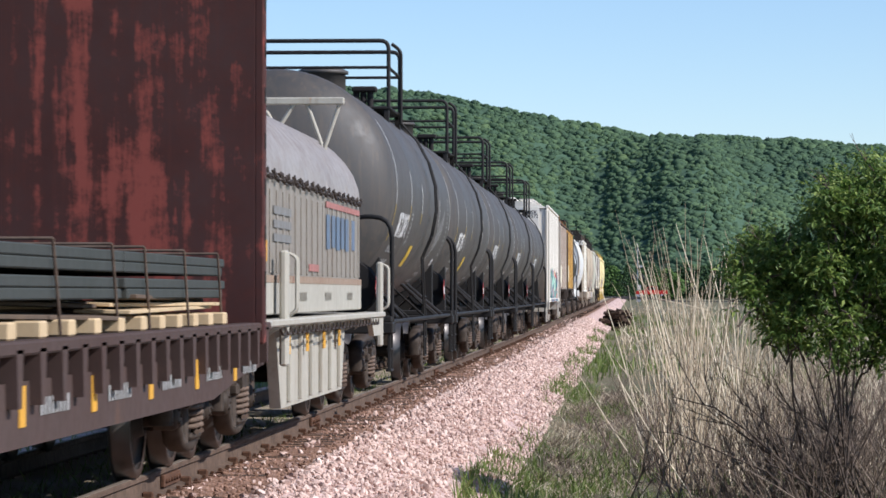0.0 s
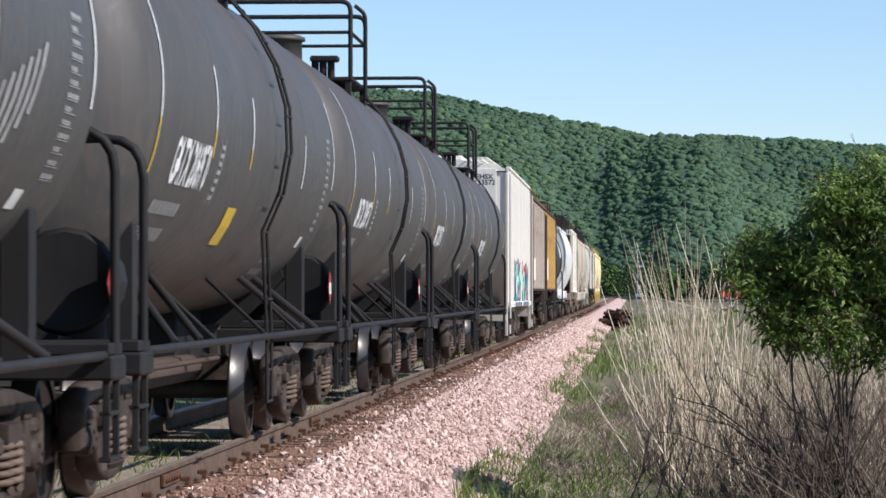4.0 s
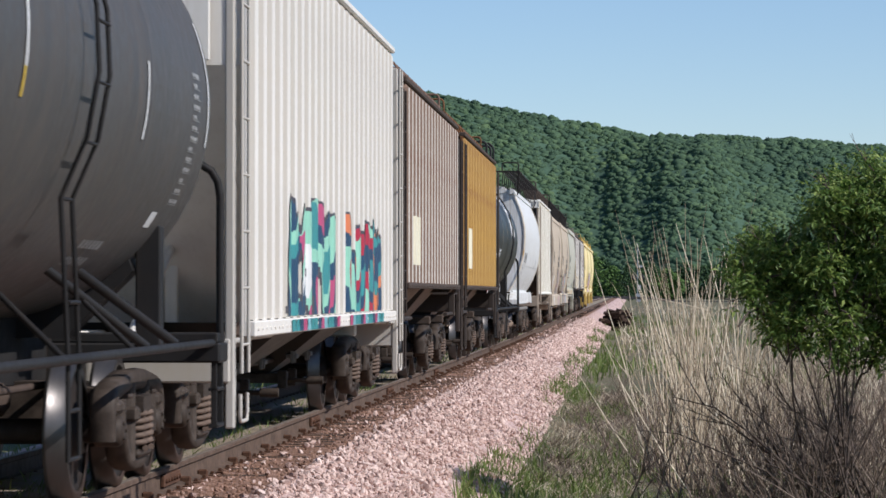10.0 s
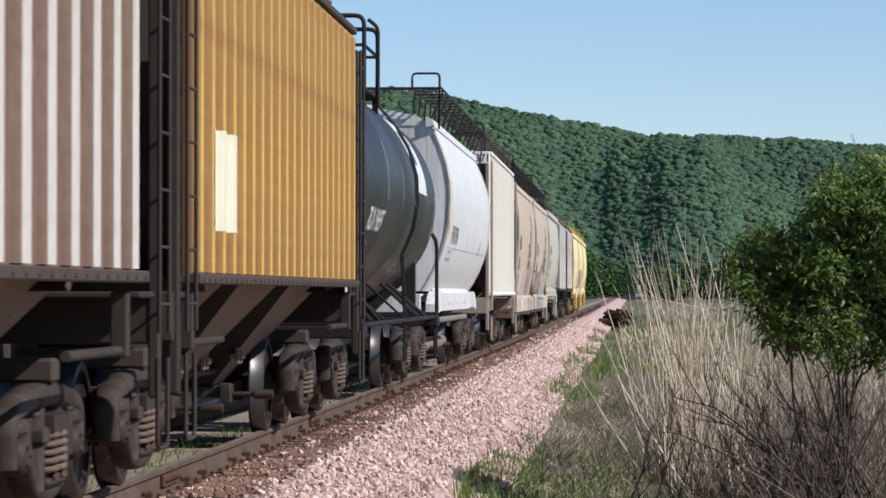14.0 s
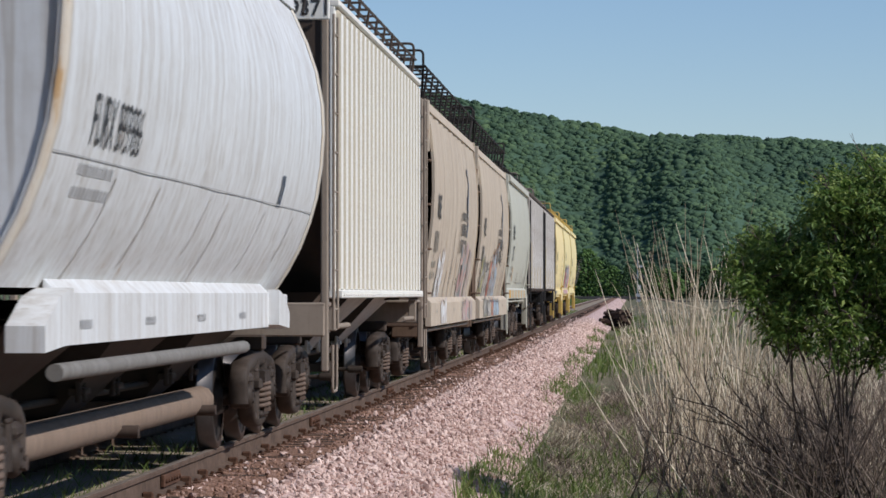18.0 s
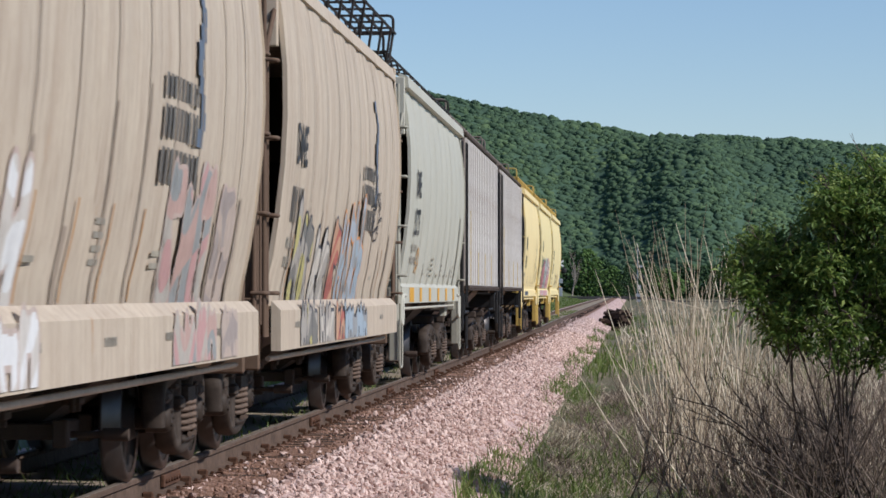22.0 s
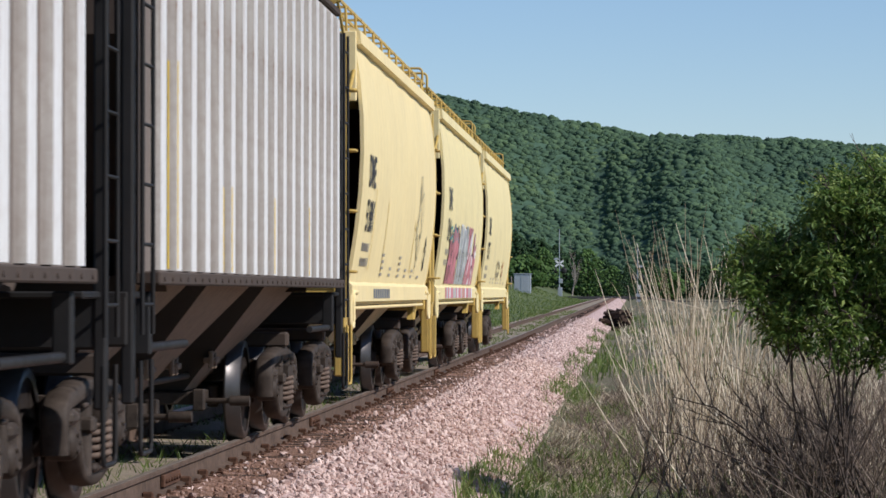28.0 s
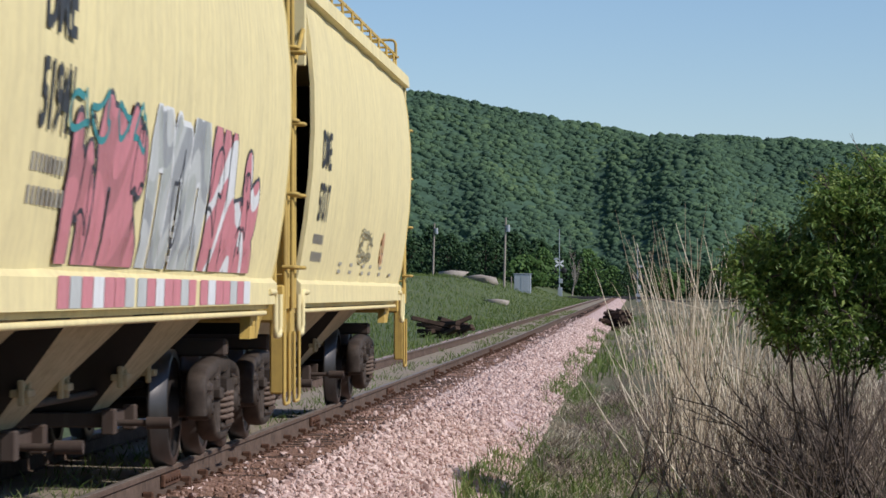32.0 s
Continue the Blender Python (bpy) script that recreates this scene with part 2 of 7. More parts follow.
M_GALV = steel("galvanised_steel", (0.42, 0.44, 0.46), 0.45, 0.5, 6, 0.15)
M_POLE = steel("weathered_pole_timber", (0.30, 0.26, 0.22), 0.9, 0.0, 6, 0.3)
M_ASPHALT = steel("road_asphalt", (0.06, 0.06, 0.06), 0.9, 0.0, 5, 0.3)


# ---- the land ----
def rise(y):
    """The track and the land by it climb gently in the distance."""
    return 0.0 if y < 90 else 0.0013 * (y - 90) * min(1.0, (y - 90) / 60)


def smooth(a, b, x):
    t = min(1.0, max(0.0, (x - a) / (b - a)))
    return t * t * (3 - 2 * t)


def land(x, y):
    """Height of the ground."""
    if -1.55 <= x <= 1.55:
        z = -0.24
    elif x > 1.55:
        z = -0.24 - 0.62 * smooth(1.55, 3.7, x) + 0.10 * smooth(9, 40, x) * smooth(50, 300, y)
    else:
        z = -0.24 - 0.45 * smooth(1.6, 3.0, -x) + 3.8 * smooth(3, 20, -x) * smooth(70, 420, y)
    if abs(x) > 2.6:
        z += 0.16 * (noise.noise((x * 0.12, y * 0.12, 3.0))) + 0.06 * noise.noise((x * 0.9, y * 0.9, 7.0))
    return z + rise(min(y, 700))


def sheet(name, xs, ys, height, material, lift=0.0):
    s = Shape()
    vs = [(x, y, height(x, y) + lift) for y in ys for x in xs]
    nx = len(xs)
    fs = [(j * nx + i, j * nx + i + 1, (j + 1) * nx + i + 1, (j + 1) * nx + i) for j in range(len(ys) - 1) for i in range(nx - 1)]
    s.add(vs, fs, True)
    return part(name, s, material)


def steps(a, b, first, grow):
    out, d = [a], first
    while out[-1] + d < b:
        out.append(out[-1] + d)
        d *= grow
    return out + [b]


Y_LINES = [-400, -150, -60, -20] + steps(0, 4600, 1.2, 1.022)
right = [1.3, 1.6, 2.0, 2.4, 2.8, 3.2, 3.6, 4.0, 4.6, 5.2, 6, 7, 8.5, 10, 13, 17, 23, 32, 50, 90, 200, 500, 1500, 4000]
ground = sheet("ground", [-x for x in right[::-1]] + [0] + right, Y_LINES, land, M_FIELD, -0.03)
tagged(ground, "green and straw-coloured meadow on both sides of the railway", "ground", kind="structure")
BED_Y = [-60, -20] + steps(0, 640, 0.8, 1.02)
bed = sheet("ballast_shoulder", [1.60, 1.66, 1.75, 2.0, 2.4, 2.8, 3.05], BED_Y, lambda x, y: land(min(x, 2.75), y) + 0.05 - 0.10 * max(0, x - 2.75) / 0.3, M_BED, 0.02)
tagged(bed, "pale pink crushed stone ballast shoulder beside the track", "ballast", kind="structure")
bed2 = sheet("track_bed", [-2.9, -2.3, -1.7, -1.3, -0.69, -0.6, 0, 0.6, 0.69], BED_Y, lambda x, y: land(max(x, -2.5), y) - 0.06 * max(0, -x - 2.5) + (0.062 if -0.7 < x < 0.7 else 0.0), M_GRAVEL, 0.012)
far_bed = sheet("far_ballast_shoulder", [-2.75, -2.4, -2.0, -1.6, -1.2, -0.95], BED_Y, lambda x, y: land(max(x, -2.5), y) + 0.03 * smooth(-1.0, -1.3, x) - 0.2 * max(0, -x - 2.4), M_BED, 0.02)
tagged(far_bed, "pale ballast strip beyond the far rail", "ballast", kind="structure")
tie_bed = sheet("tie_end_gravel", [0.70, 0.95, 1.2, 1.4, 1.72], BED_Y, lambda x, y: land(1.0, y) + 0.060 + 0.016 * noise.noise((x * 5, y * 3, 0)), M_RUSTGRAVEL, -0.014)
tagged(tie_bed, "rust-brown gravel around the tie ends", "gravel", kind="structure")
tagged(bed2, "weedy brown gravel between and beside the rails", "track bed", kind="structure")


# Stones of the shoulder, many sizes, densest where they lie nearest.
def stones(name, label, material, seed, count, reach, small, big, across):
    """Loose angular stones; across() gives their distances from the track's centre."""
    rng = np.random.default_rng(seed)
    phi = (1 + 5 ** 0.5) / 2
    ico = np.array([(-1, phi, 0), (1, phi, 0), (-1, -phi, 0), (1, -phi, 0), (0, -1, phi), (0, 1, phi), (0, -1, -phi), (0, 1, -phi), (phi, 0, -1), (phi, 0, 1), (-phi, 0, -1), (-phi, 0, 1)]) / 1.9
    tri = np.array([(0, 11, 5), (0, 5, 1), (0, 1, 7), (0, 7, 10), (0, 10, 11), (1, 5, 9), (5, 11, 4), (11, 10, 2), (10, 7, 6), (7, 1, 8), (3, 9, 4), (3, 4, 2), (3, 2, 6), (3, 6, 8), (3, 8, 9), (4, 9, 5), (2, 4, 11), (6, 2, 10), (8, 6, 7), (9, 8, 1)])
    y = 17 + reach * rng.random(count) ** 2.1
    x = across(rng, count)
    size = (small + (big - small) * rng.random(count) ** 1.6) * (1 + np.clip((y - 45) / 160, 0, 0.8))
    jit = ico[None] * (1 + rng.uniform(-0.42, 0.42, (count, 12, 1))) * (size[:, None, None] * rng.uniform(0.65, 1.25, (count, 1, 3)))
    ang = rng.uniform(0, 6.28, count)
    ca, sa = np.cos(ang)[:, None], np.sin(ang)[:, None]
    px = jit[:, :, 0] * ca - jit[:, :, 1] * sa + x[:, None]
    py = jit[:, :, 0] * sa + jit[:, :, 1] * ca + y[:, None]
    base = np.array([land(min(a, 2.75), b) + (0.07 if a > 1.56 else 0.047) - 0.10 * max(0, a - 2.75) / 0.3 for a, b in zip(x, y)])
    pz = jit[:, :, 2] + (base + rng.uniform(-0.012, 0.03 if small > 0.01 else 0.008, count))[:, None]
    vs = np.stack([px, py, pz], -1).reshape(-1, 3)
    fs = (tri[None] + (np.arange(count) * 12)[:, None, None]).reshape(-1, 3)
    me = bpy.data.meshes.new(name)
    me.from_pydata(vs.tolist(), [], fs.tolist())
    me.materials.append(material)
    tagged(new(name, me), label, "stones", kind="stuff")


stones("ballast_stones", "loose pink quartzite stones on the ballast shoulder", M_BALLAST, 5, 40000, 175, 0.011, 0.037, lambda g, n: np.where(g.random(n) < 0.045, 1.62 - 0.74 * g.random(n) ** 3.4, 1.56 + 1.56 * g.random(n) ** 0.85))
stones("rusty_stones", "small rust-stained stones between the tie ends", M_RUSTSTONE, 6, 9000, 90, 0.007, 0.022, lambda g, n: 0.80 + 0.85 * g.random(n) ** 0.8)

# ---- the track ----
track = tagged(new("railway_track"), "single railway track with rusty rails on timber ties", "track", kind="structure")
RAIL = [(-0.07, -0.185), (0.07, -0.185), (0.07, -0.172), (0.012, -0.155), (0.009, -0.05), (0.036, -0.035), (0.036, -0.008), (0.03, 0.0),
        (-0.03, 0.0), (-0.036, -0.008), (-0.036, -0.035), (-0.009, -0.05), (-0.012, -0.155), (-0.07, -0.172)]
RAIL_Y = [-60, 0, 60, 90, 110, 130, 150, 200, 300, 450, 640]
for side in (0.7535, -0.7535):
    s = Shape()
    s.rings([[(side + px, y, pz + rise(y)) for px, pz in RAIL] for y in RAIL_Y], smooth=False)
    part("rail", s, M_RAIL, track, "rust-brown steel rail")
    s = Shape()
    s.rings([[(side - 0.028, y, rise(y) + 0.001), (side + 0.028, y, rise(y) + 0.001), (side + 0.022, y, rise(y) + 0.004), (side - 0.022, y, rise(y) + 0.004)] for y in RAIL_Y], smooth=False)
    part("rail_head", s, M_RAILTOP, track, "bright worn running band of the rail")
tie_mesh = Shape().box(-1.32, 1.32, -0.115, 0.115, -0.36, -0.19, 0.012).mesh("tie")
tie_mesh.materials.append(M_TIE)
plate = Shape()
for side in (0.7535, -0.7535):
    plate.box(side - 0.13, side + 0.13, -0.085, 0.085, -0.192, -0.180, 0.004)
    for dx in (-0.09, 0.09):
        plate.box(side + dx - 0.015, side + dx + 0.015, -0.04, -0.01, -0.18, -0.155, 0.004)
plate = plate.mesh("tie_plate")
plate.materials.append(M_IRON)
rng = random.Random(11)
far_ties = Shape()
for i in range(640):
    y = 12 + i * 0.535
    if i < 290:
        o = part("tie", tie_mesh, None, track)
        o.matrix_basis = pose(rng.uniform(-0.03, 0.03), y + rng.uniform(-0.03, 0.03), rise(y) + rng.uniform(-0.012, 0.008), 0, 0, rng.uniform(-1.2, 1.2))
        if i < 200:
            part("tie_plate", plate, None, track).matrix_basis = pose(0, y, rise(y))
    else:
        far_ties.box(-1.3, 1.3, y - 0.11, y + 0.11, -0.36 + rise(y), -0.19 + rise(y))
tagged(part("far_ties", far_ties, M_TIE, track), kind="stuff")
anchor = Shape().box(0.765, 0.85, -0.03, 0.03, -0.2, -0.12, 0.012).mesh("rail_anchor")
anchor.materials.append(M_IRON)
for k in range(70):
    y = 12.15 + 0.535 * (3 * k + rng.choice((0, 1)))
    part("rail_anchor", anchor, None, track).matrix_basis = pose(0, y, rise(y))
joint = Shape()
for side in (0.03, -0.03):
    joint.box(0.7535 + side - 0.016, 0.7535 + side + 0.016, -0.46, 0.46, -0.145, -0.05, 0.006)
    for k in range(6):
        joint.tube([(0.7535 + side, -0.38 + k * 0.152, -0.098), (0.7535 + side * 2.1, -0.38 + k * 0.152, -0.098)], 0.02, 6)
joint = joint.mesh("joint_bar")
joint.materials.append(M_IRON)
for y in (26.4, 38.4, 50.3, 62.2, 86.1):
    part("joint_bar", joint, None, track, "bolted rail joint").matrix_basis = pose(0, y, rise(y))


# ---- hill and woods ----
RIDGE = ((-3000, 150), (-400, 146), (-174, 134), (-130, 131), (-92, 123), (-70, 118), (-25, 110), (14, 102.5), (66, 102), (110, 99.5), (170, 95), (500, 92), (3000, 110))


def ridge(x):
    return float(np.interp(x, [p[0] for p in RIDGE], [p[1] for p in RIDGE])) - 0.3 + 1.6 * noise.noise((x * 0.06, 2, 0)) + 1.5 * noise.noise((x * 0.2, 5, 0))


HILL_FOOT, HILL_TOP = 1890.0, 2200.0


def hill(x, y):
    """A steep bluff, cut by shallow ravines."""
    cut = 55 * noise.noise((x * 0.013, 1.0, 4.0)) + 22 * noise.noise((x * 0.04, y * 0.004, 9.0))
    t = min(1.0, max(0.0, (y + cut * (1 - smooth(HILL_TOP - 90, HILL_TOP, y)) - HILL_FOOT) / (HILL_TOP - HILL_FOOT)))
    return -3 + (ridge(x) + 3) * (0.45 * t * t * (3 - 2 * t) + 0.55 * t)


hx = [-3500, -1800, -900] + [i * 12 for i in range(-50, 51)] + [900, 1800, 3500]
hill_ob = sheet("hill", hx, [1800 + 12 * i for i in range(40)] + [2600, 3300], hill, M_HILLSOIL)
tagged(hill_ob, "long wooded bluff behind the valley", "hill", kind="structure")


def blob(rng, level=1):
    bm = bmesh.new()
    bmesh.ops.create_icosphere(bm, subdivisions=level, radius=1)
    off = Vector((rng.uniform(0, 90), rng.uniform(0, 90), rng.uniform(0, 90)))
    for v in bm.verts:
        v.co *= 1 + 0.6 * noise.noise(v.co * 1.6 + off)
    vs = np.array([v.co[:] for v in bm.verts])
    fs = np.array([[v.index for v in f.verts] for f in bm.faces])
    bm.free()
    return vs, fs


def scatter(name, places, variants, material, smooth_on=True):
    """One mesh of many turned and scaled copies: places are (x, y, z, sx, sy, sz, turn)."""
    V, F, n = [], [], 0
    for k, (x, y, z, sx, sy, sz, a) in enumerate(places):
        vs, fs = variants[k % len(variants)]
        p = vs * (sx, sy, sz)
        ca, sa = math.cos(a), math.sin(a)
        V.append(np.stack([p[:, 0] * ca - p[:, 1] * sa + x, p[:, 0] * sa + p[:, 1] * ca + y, p[:, 2] + z], -1))
        F.append(fs + n)
        n += len(vs)
    me = bpy.data.meshes.new(name)
    me.from_pydata(np.concatenate(V).tolist(), [], np.concatenate(F).tolist())
    me.polygons.foreach_set("use_smooth", [smooth_on] * len(me.polygons))
    me.materials.append(material)
    return new(name, me)


rng = random.Random(21)
blobs = [blob(rng) for _ in range(16)]
places, tufts = [], []
bm_vs = np.array([(0, 0, 1), (0.9, 0, 0.1), (-0.3, 0.85, 0.2), (-0.35, -0.8, 0.15), (0.3, 0.5, -0.6), (-0.7, 0.1, -0.5), (0.4, -0.6, -0.55)])
bm_fs = np.array([(0, 1, 2), (0, 2, 3), (0, 3, 1), (1, 4, 2), (2, 5, 3), (3, 6, 1), (2, 4, 5), (3, 5, 6), (1, 6, 4)])
for i in range(12200):
    near = i < 11400
    y = 1870 + 350 * rng.random()
    x = 4 + (rng.uniform(-0.098 * y, 0.083 * y) if near else rng.choice((-1, 1)) * rng.uniform(0.09 * y, 1100))
    r = rng.uniform(1.7, 3.2) * (1 if near else 2.6) * (0.95 + 0.4 * noise.noise((x * 0.03, y * 0.03, 8)))
    z = hill(x, y) + r * rng.uniform(-0.35, 0.15)
    places.append((x, y, z, r * rng.uniform(1.0, 1.35), r * 1.2, r * rng.uniform(0.75, 1.05), rng.uniform(0, 6.28)))
    for k in range(5 if near else 0):
        d = Vector((rng.gauss(0, 1), rng.gauss(-0.5, 0.7), rng.gauss(0.5, 0.8))).normalized()
        q = rng.uniform(0.35, 0.9)
        tufts.append((x + d.x * r, y + d.y * r, z + d.z * r * 0.8, q, q, q * 0.9, rng.uniform(0, 6.28)))
scatter("hillside_leafage", tufts, [(bm_vs, bm_fs)], M_FOREST, False)
tagged(bpy.data.objects["hillside_leafage"], "leafy outer twigs of the woods on the bluff", "woods", kind="stuff")
woods = scatter("hillside_woods", places, blobs, M_FOREST, True)
tagged(woods, "dense spring-green broadleaf woods covering the bluff", "woods", kind="stuff")


# ---- train: shared running gear ----
M_GEAR = steel("greasy_brown_cast_steel", (0.045, 0.033, 0.025), 0.65, 0.1, 7, 0.65)
M_WHEEL = steel("dark_wheel_steel", (0.028, 0.022, 0.019), 0.6, 0.2, 10, 0.4)
M_TREAD = steel("polished_wheel_tread", (0.085, 0.078, 0.074), 0.34, 0.75, 15, 0.25)
M_SPRING = steel("dusty_coil_spring", (0.125, 0.088, 0.066), 0.7, 0.2, 14, 0.4)
M_BLACK = paint("weathered_black_paint", (0.012, 0.0115, 0.0115), (0.030, 0.023, 0.018), 0.25, 0.0, 0.55, 0.3, gloss=0.18)
M_DARKMETAL = steel("grimy_dark_underframe", (0.024, 0.020, 0.018), 0.75, 0.1, 6, 0.5)
M_WHITE_INK = paint("white_stencil_paint", (0.72, 0.72, 0.70), dirt=0.25, streak=0.2)
M_BLACK_INK = paint("black_stencil_paint", (0.035, 0.037, 0.04), dirt=0.2, streak=0.1)
M_YELLOW_INK = paint("yellow_reflective_strip", (0.62, 0.42, 0.04), dirt=0.3, streak=0.2)
M_GREY_INK = paint("faded_white_stencil", (0.36, 0.36, 0.35), dirt=0.4, streak=0.3)
M_WORN_INK = paint("worn_dark_stencil", (0.13, 0.12, 0.105), dirt=0.4, streak=0.4)
M_GREYBLUE = paint("blue_grey_mark", (0.12, 0.16, 0.22), dirt=0.2)
M_TANSTRIP = paint("faded_tan_strip", (0.50, 0.36, 0.22), dirt=0.3, streak=0.2)
M_SOFT_INK = paint("nearly_gone_stencil", (0.44, 0.40, 0.31), dirt=0.4, streak=0.3)
M_FADED_INK = paint("sun_faded_stencil", (0.34, 0.31, 0.25), dirt=0.4, streak=0.3)
# Black for the slope sheets: the shade between the bays put into colour.
M_SLOPESHADE = paint("slope_sheet_shade_black", (0.020, 0.017, 0.015), (0.04, 0.03, 0.024), 0.3, 0.0, 0.85, 0.3)
M_AMBER = paint("amber_reflector_square", (0.66, 0.34, 0.03), dirt=0.15, streak=0.1)


def lathe_x(profile, n=28):
    """Rings about the x axis from (x, radius) pairs."""
    return [[(x, r * math.cos(k * 2 * math.pi / n), r * math.sin(k * 2 * math.pi / n)) for k in range(n)] for x, r in profile]


WHEEL_R = 0.46
axle, treads = Shape(), Shape()
axle.rings(lathe_x([(-1.06, 0.07), (-0.83, 0.085), (-0.5, 0.082), (0.5, 0.082), (0.83, 0.085), (1.06, 0.07)], 12))
treads.rings(lathe_x([(0.66, 0.39), (0.66, 0.475), (0.672, 0.487), (0.69, 0.482), (0.70, 0.464), (0.81, 0.452), (0.81, 0.39)], 36), caps=False)
for s in (1, -1):
    axle.rings(lathe_x([(s * 0.665, 0.40), (s * 0.70, 0.38), (s * 0.73, 0.15), (s * 0.66, 0.13), (s * 0.66, 0.105), (s * 0.86, 0.105), (s * 0.86, 0.14), (s * 0.79, 0.17), (s * 0.775, 0.37), (s * 0.80, 0.40), (s * 0.80, 0.445)], 32), caps=False)
axle_mesh, tread_mesh = axle.mesh("axle"), treads.mesh("wheel_rim")
axle_mesh.materials.append(M_WHEEL)
tread_mesh.materials.append(M_TREAD)

def cast_bar(s, path, wide, deep, x=1.01, n=10):
    """A rounded cast bar along a path in the plane of a truck side: path of (y, z), wide in x, deep in the plane."""
    pts = [Vector((0, *p)) for p in bend([(0, *p) for p in path], 0.10, 4) for p in [(p[1], p[2])]]
    rings = []
    for i, p in enumerate(pts):
        d = (pts[min(i + 1, len(pts) - 1)] - pts[max(i - 1, 0)]).normalized()
        up = Vector((0, -d.z, d.y))
        t = i / (len(pts) - 1)
        k = deep[0] + (deep[1] - deep[0]) * (1 - abs(2 * t - 1))
        ring = []
        for j in range(n):
            a = (j + 0.5) * 2 * math.pi / n
            ca, sa = math.cos(a), math.sin(a)
            ring.append((x + math.copysign(abs(ca) ** 0.6, ca) * wide / 2, p.y + up.y * math.copysign(abs(sa) ** 0.6, sa) * k / 2, p.z + up.z * math.copysign(abs(sa) ** 0.6, sa) * k / 2))
        rings.append(ring)
    return s.rings(rings, True, True, True)


frame_shape = Shape()
cast_bar(frame_shape, [(-1.10, 0.40), (-1.11, 0.64), (-0.98, 0.71), (-0.36, 0.77), (0.36, 0.77), (0.98, 0.71), (1.11, 0.64), (1.10, 0.40)], 0.17, (0.09, 0.15))
cast_bar(frame_shape, [(-0.70, 0.40), (-0.70, 0.56), (-0.46, 0.27), (-0.2, 0.22), (0.2, 0.22), (0.46, 0.27), (0.70, 0.56), (0.70, 0.40)], 0.16, (0.08, 0.12))
cast_bar(frame_shape, [(-0.70, 0.66), (-0.69, 0.40)], 0.17, (0.10, 0.10))
cast_bar(frame_shape, [(0.70, 0.66), (0.69, 0.40)], 0.17, (0.10, 0.10))
for k in (1, -1):
    cast_bar(frame_shape, [(k * 0.33, 0.76), (k * 0.33, 0.24)], 0.19, (0.11, 0.09))
    frame_shape.box(0.915, 1.105, k * 0.89 - 0.13, k * 0.89 + 0.13, 0.565, 0.66, 0.03)
    frame_shape.box(1.09, 1.115, k * 0.55 - 0.09, k * 0.55 + 0.09, 0.66, 0.69, 0.01)
    frame_shape.box(0.88, 1.13, k * 0.33 - 0.07, k * 0.33 + 0.07, 0.50, 0.60, 0.02)
frame_shape.box(0.90, 1.13, -0.27, 0.27, 0.25, 0.31, 0.025)
frame_mesh = frame_shape.mesh("side_frame")
frame_mesh.materials.append(M_GEAR)
cap_shape = Shape()
cap_shape.rings(lathe_x([(0.93, 0.105), (1.07, 0.105), (1.10, 0.09), (1.115, 0.05)], 16))
for k in range(3):
    a = k * 2.094
    cap_shape.tube([(1.09, 0.055 * math.cos(a), 0.055 * math.sin(a)), (1.125, 0.055 * math.cos(a), 0.055 * math.sin(a))], 0.014, 6)
cap_mesh = cap_shape.mesh("bearing_cap")
cap_mesh.materials.append(M_GEAR)
spring_shape = Shape()
for dx, dy in ((1.06, -0.13), (1.06, 0.13), (0.93, 0.0)):
    pts = [(dx + 0.082 * math.cos(k * 0.5236), dy + 0.082 * math.sin(k * 0.5236), 0.315 + 0.235 * k / 60) for k in range(61)]
    spring_shape.tube(pts, 0.021, 6)
    spring_shape.tube([(dx, dy, 0.31), (dx, dy, 0.55)], 0.035, 8)
spring_mesh = spring_shape.mesh("spring")
spring_mesh.materials.append(M_SPRING)
bolster_shape = Shape().prism([(-1.14, 0.56), (-1.14, 0.66), (-0.5, 0.76), (0.5, 0.76), (1.14, 0.66), (1.14, 0.56), (0.45, 0.42), (-0.45, 0.42)], -0.2, 0.2, "y")
bolster_shape.box(-0.55, 0.55, -0.62, -0.54, 0.36, 0.46, 0.01).box(-0.55, 0.55, 0.54, 0.62, 0.36, 0.46, 0.01)
for s in (1, -1):
    bolster_shape.box(s * 0.70 - 0.05, s * 0.70 + 0.05, -0.45, -0.37, 0.30, 0.62, 0.01).box(s * 0.70 - 0.05, s * 0.70 + 0.05, 0.37, 0.45, 0.30, 0.62, 0.01)
bolster_mesh = bolster_shape.mesh("bolster")
bolster_mesh.materials.append(M_GEAR)
FLIP = pose(0, 0, 0, 0, 0, 180)
WHEELSETS = []


def trucks(car, half):
    """Two four-wheel trucks under a car, centred half metres from its middle."""
    for e in (-half, half):
        part("bolster", bolster_mesh, None, car).matrix_basis = pose(0, e, 0)
        for turn in (Matrix.Identity(4), FLIP):
            m = pose(0, e, 0) @ turn
            part("side_frame", frame_mesh, None, car).matrix_basis = m
            part("spring", spring_mesh, None, car).matrix_basis = m
            for y in (-0.89, 0.89):
                part("bearing_cap", cap_mesh, None, car).matrix_basis = m @ pose(0, y, WHEEL_R)
        for y in (-0.89, 0.89):
            w = part("wheelset", axle_mesh, None, car, "steel wheel pair on its axle")
            w.matrix_basis = pose(0, e + y, WHEEL_R)
            part("wheel_rim", tread_mesh, None, w, "worn bright wheel tread")
            part("wheel_rim", tread_mesh, None, w, "worn bright wheel tread").matrix_basis = FLIP
            WHEELSETS.append((w, e + y))


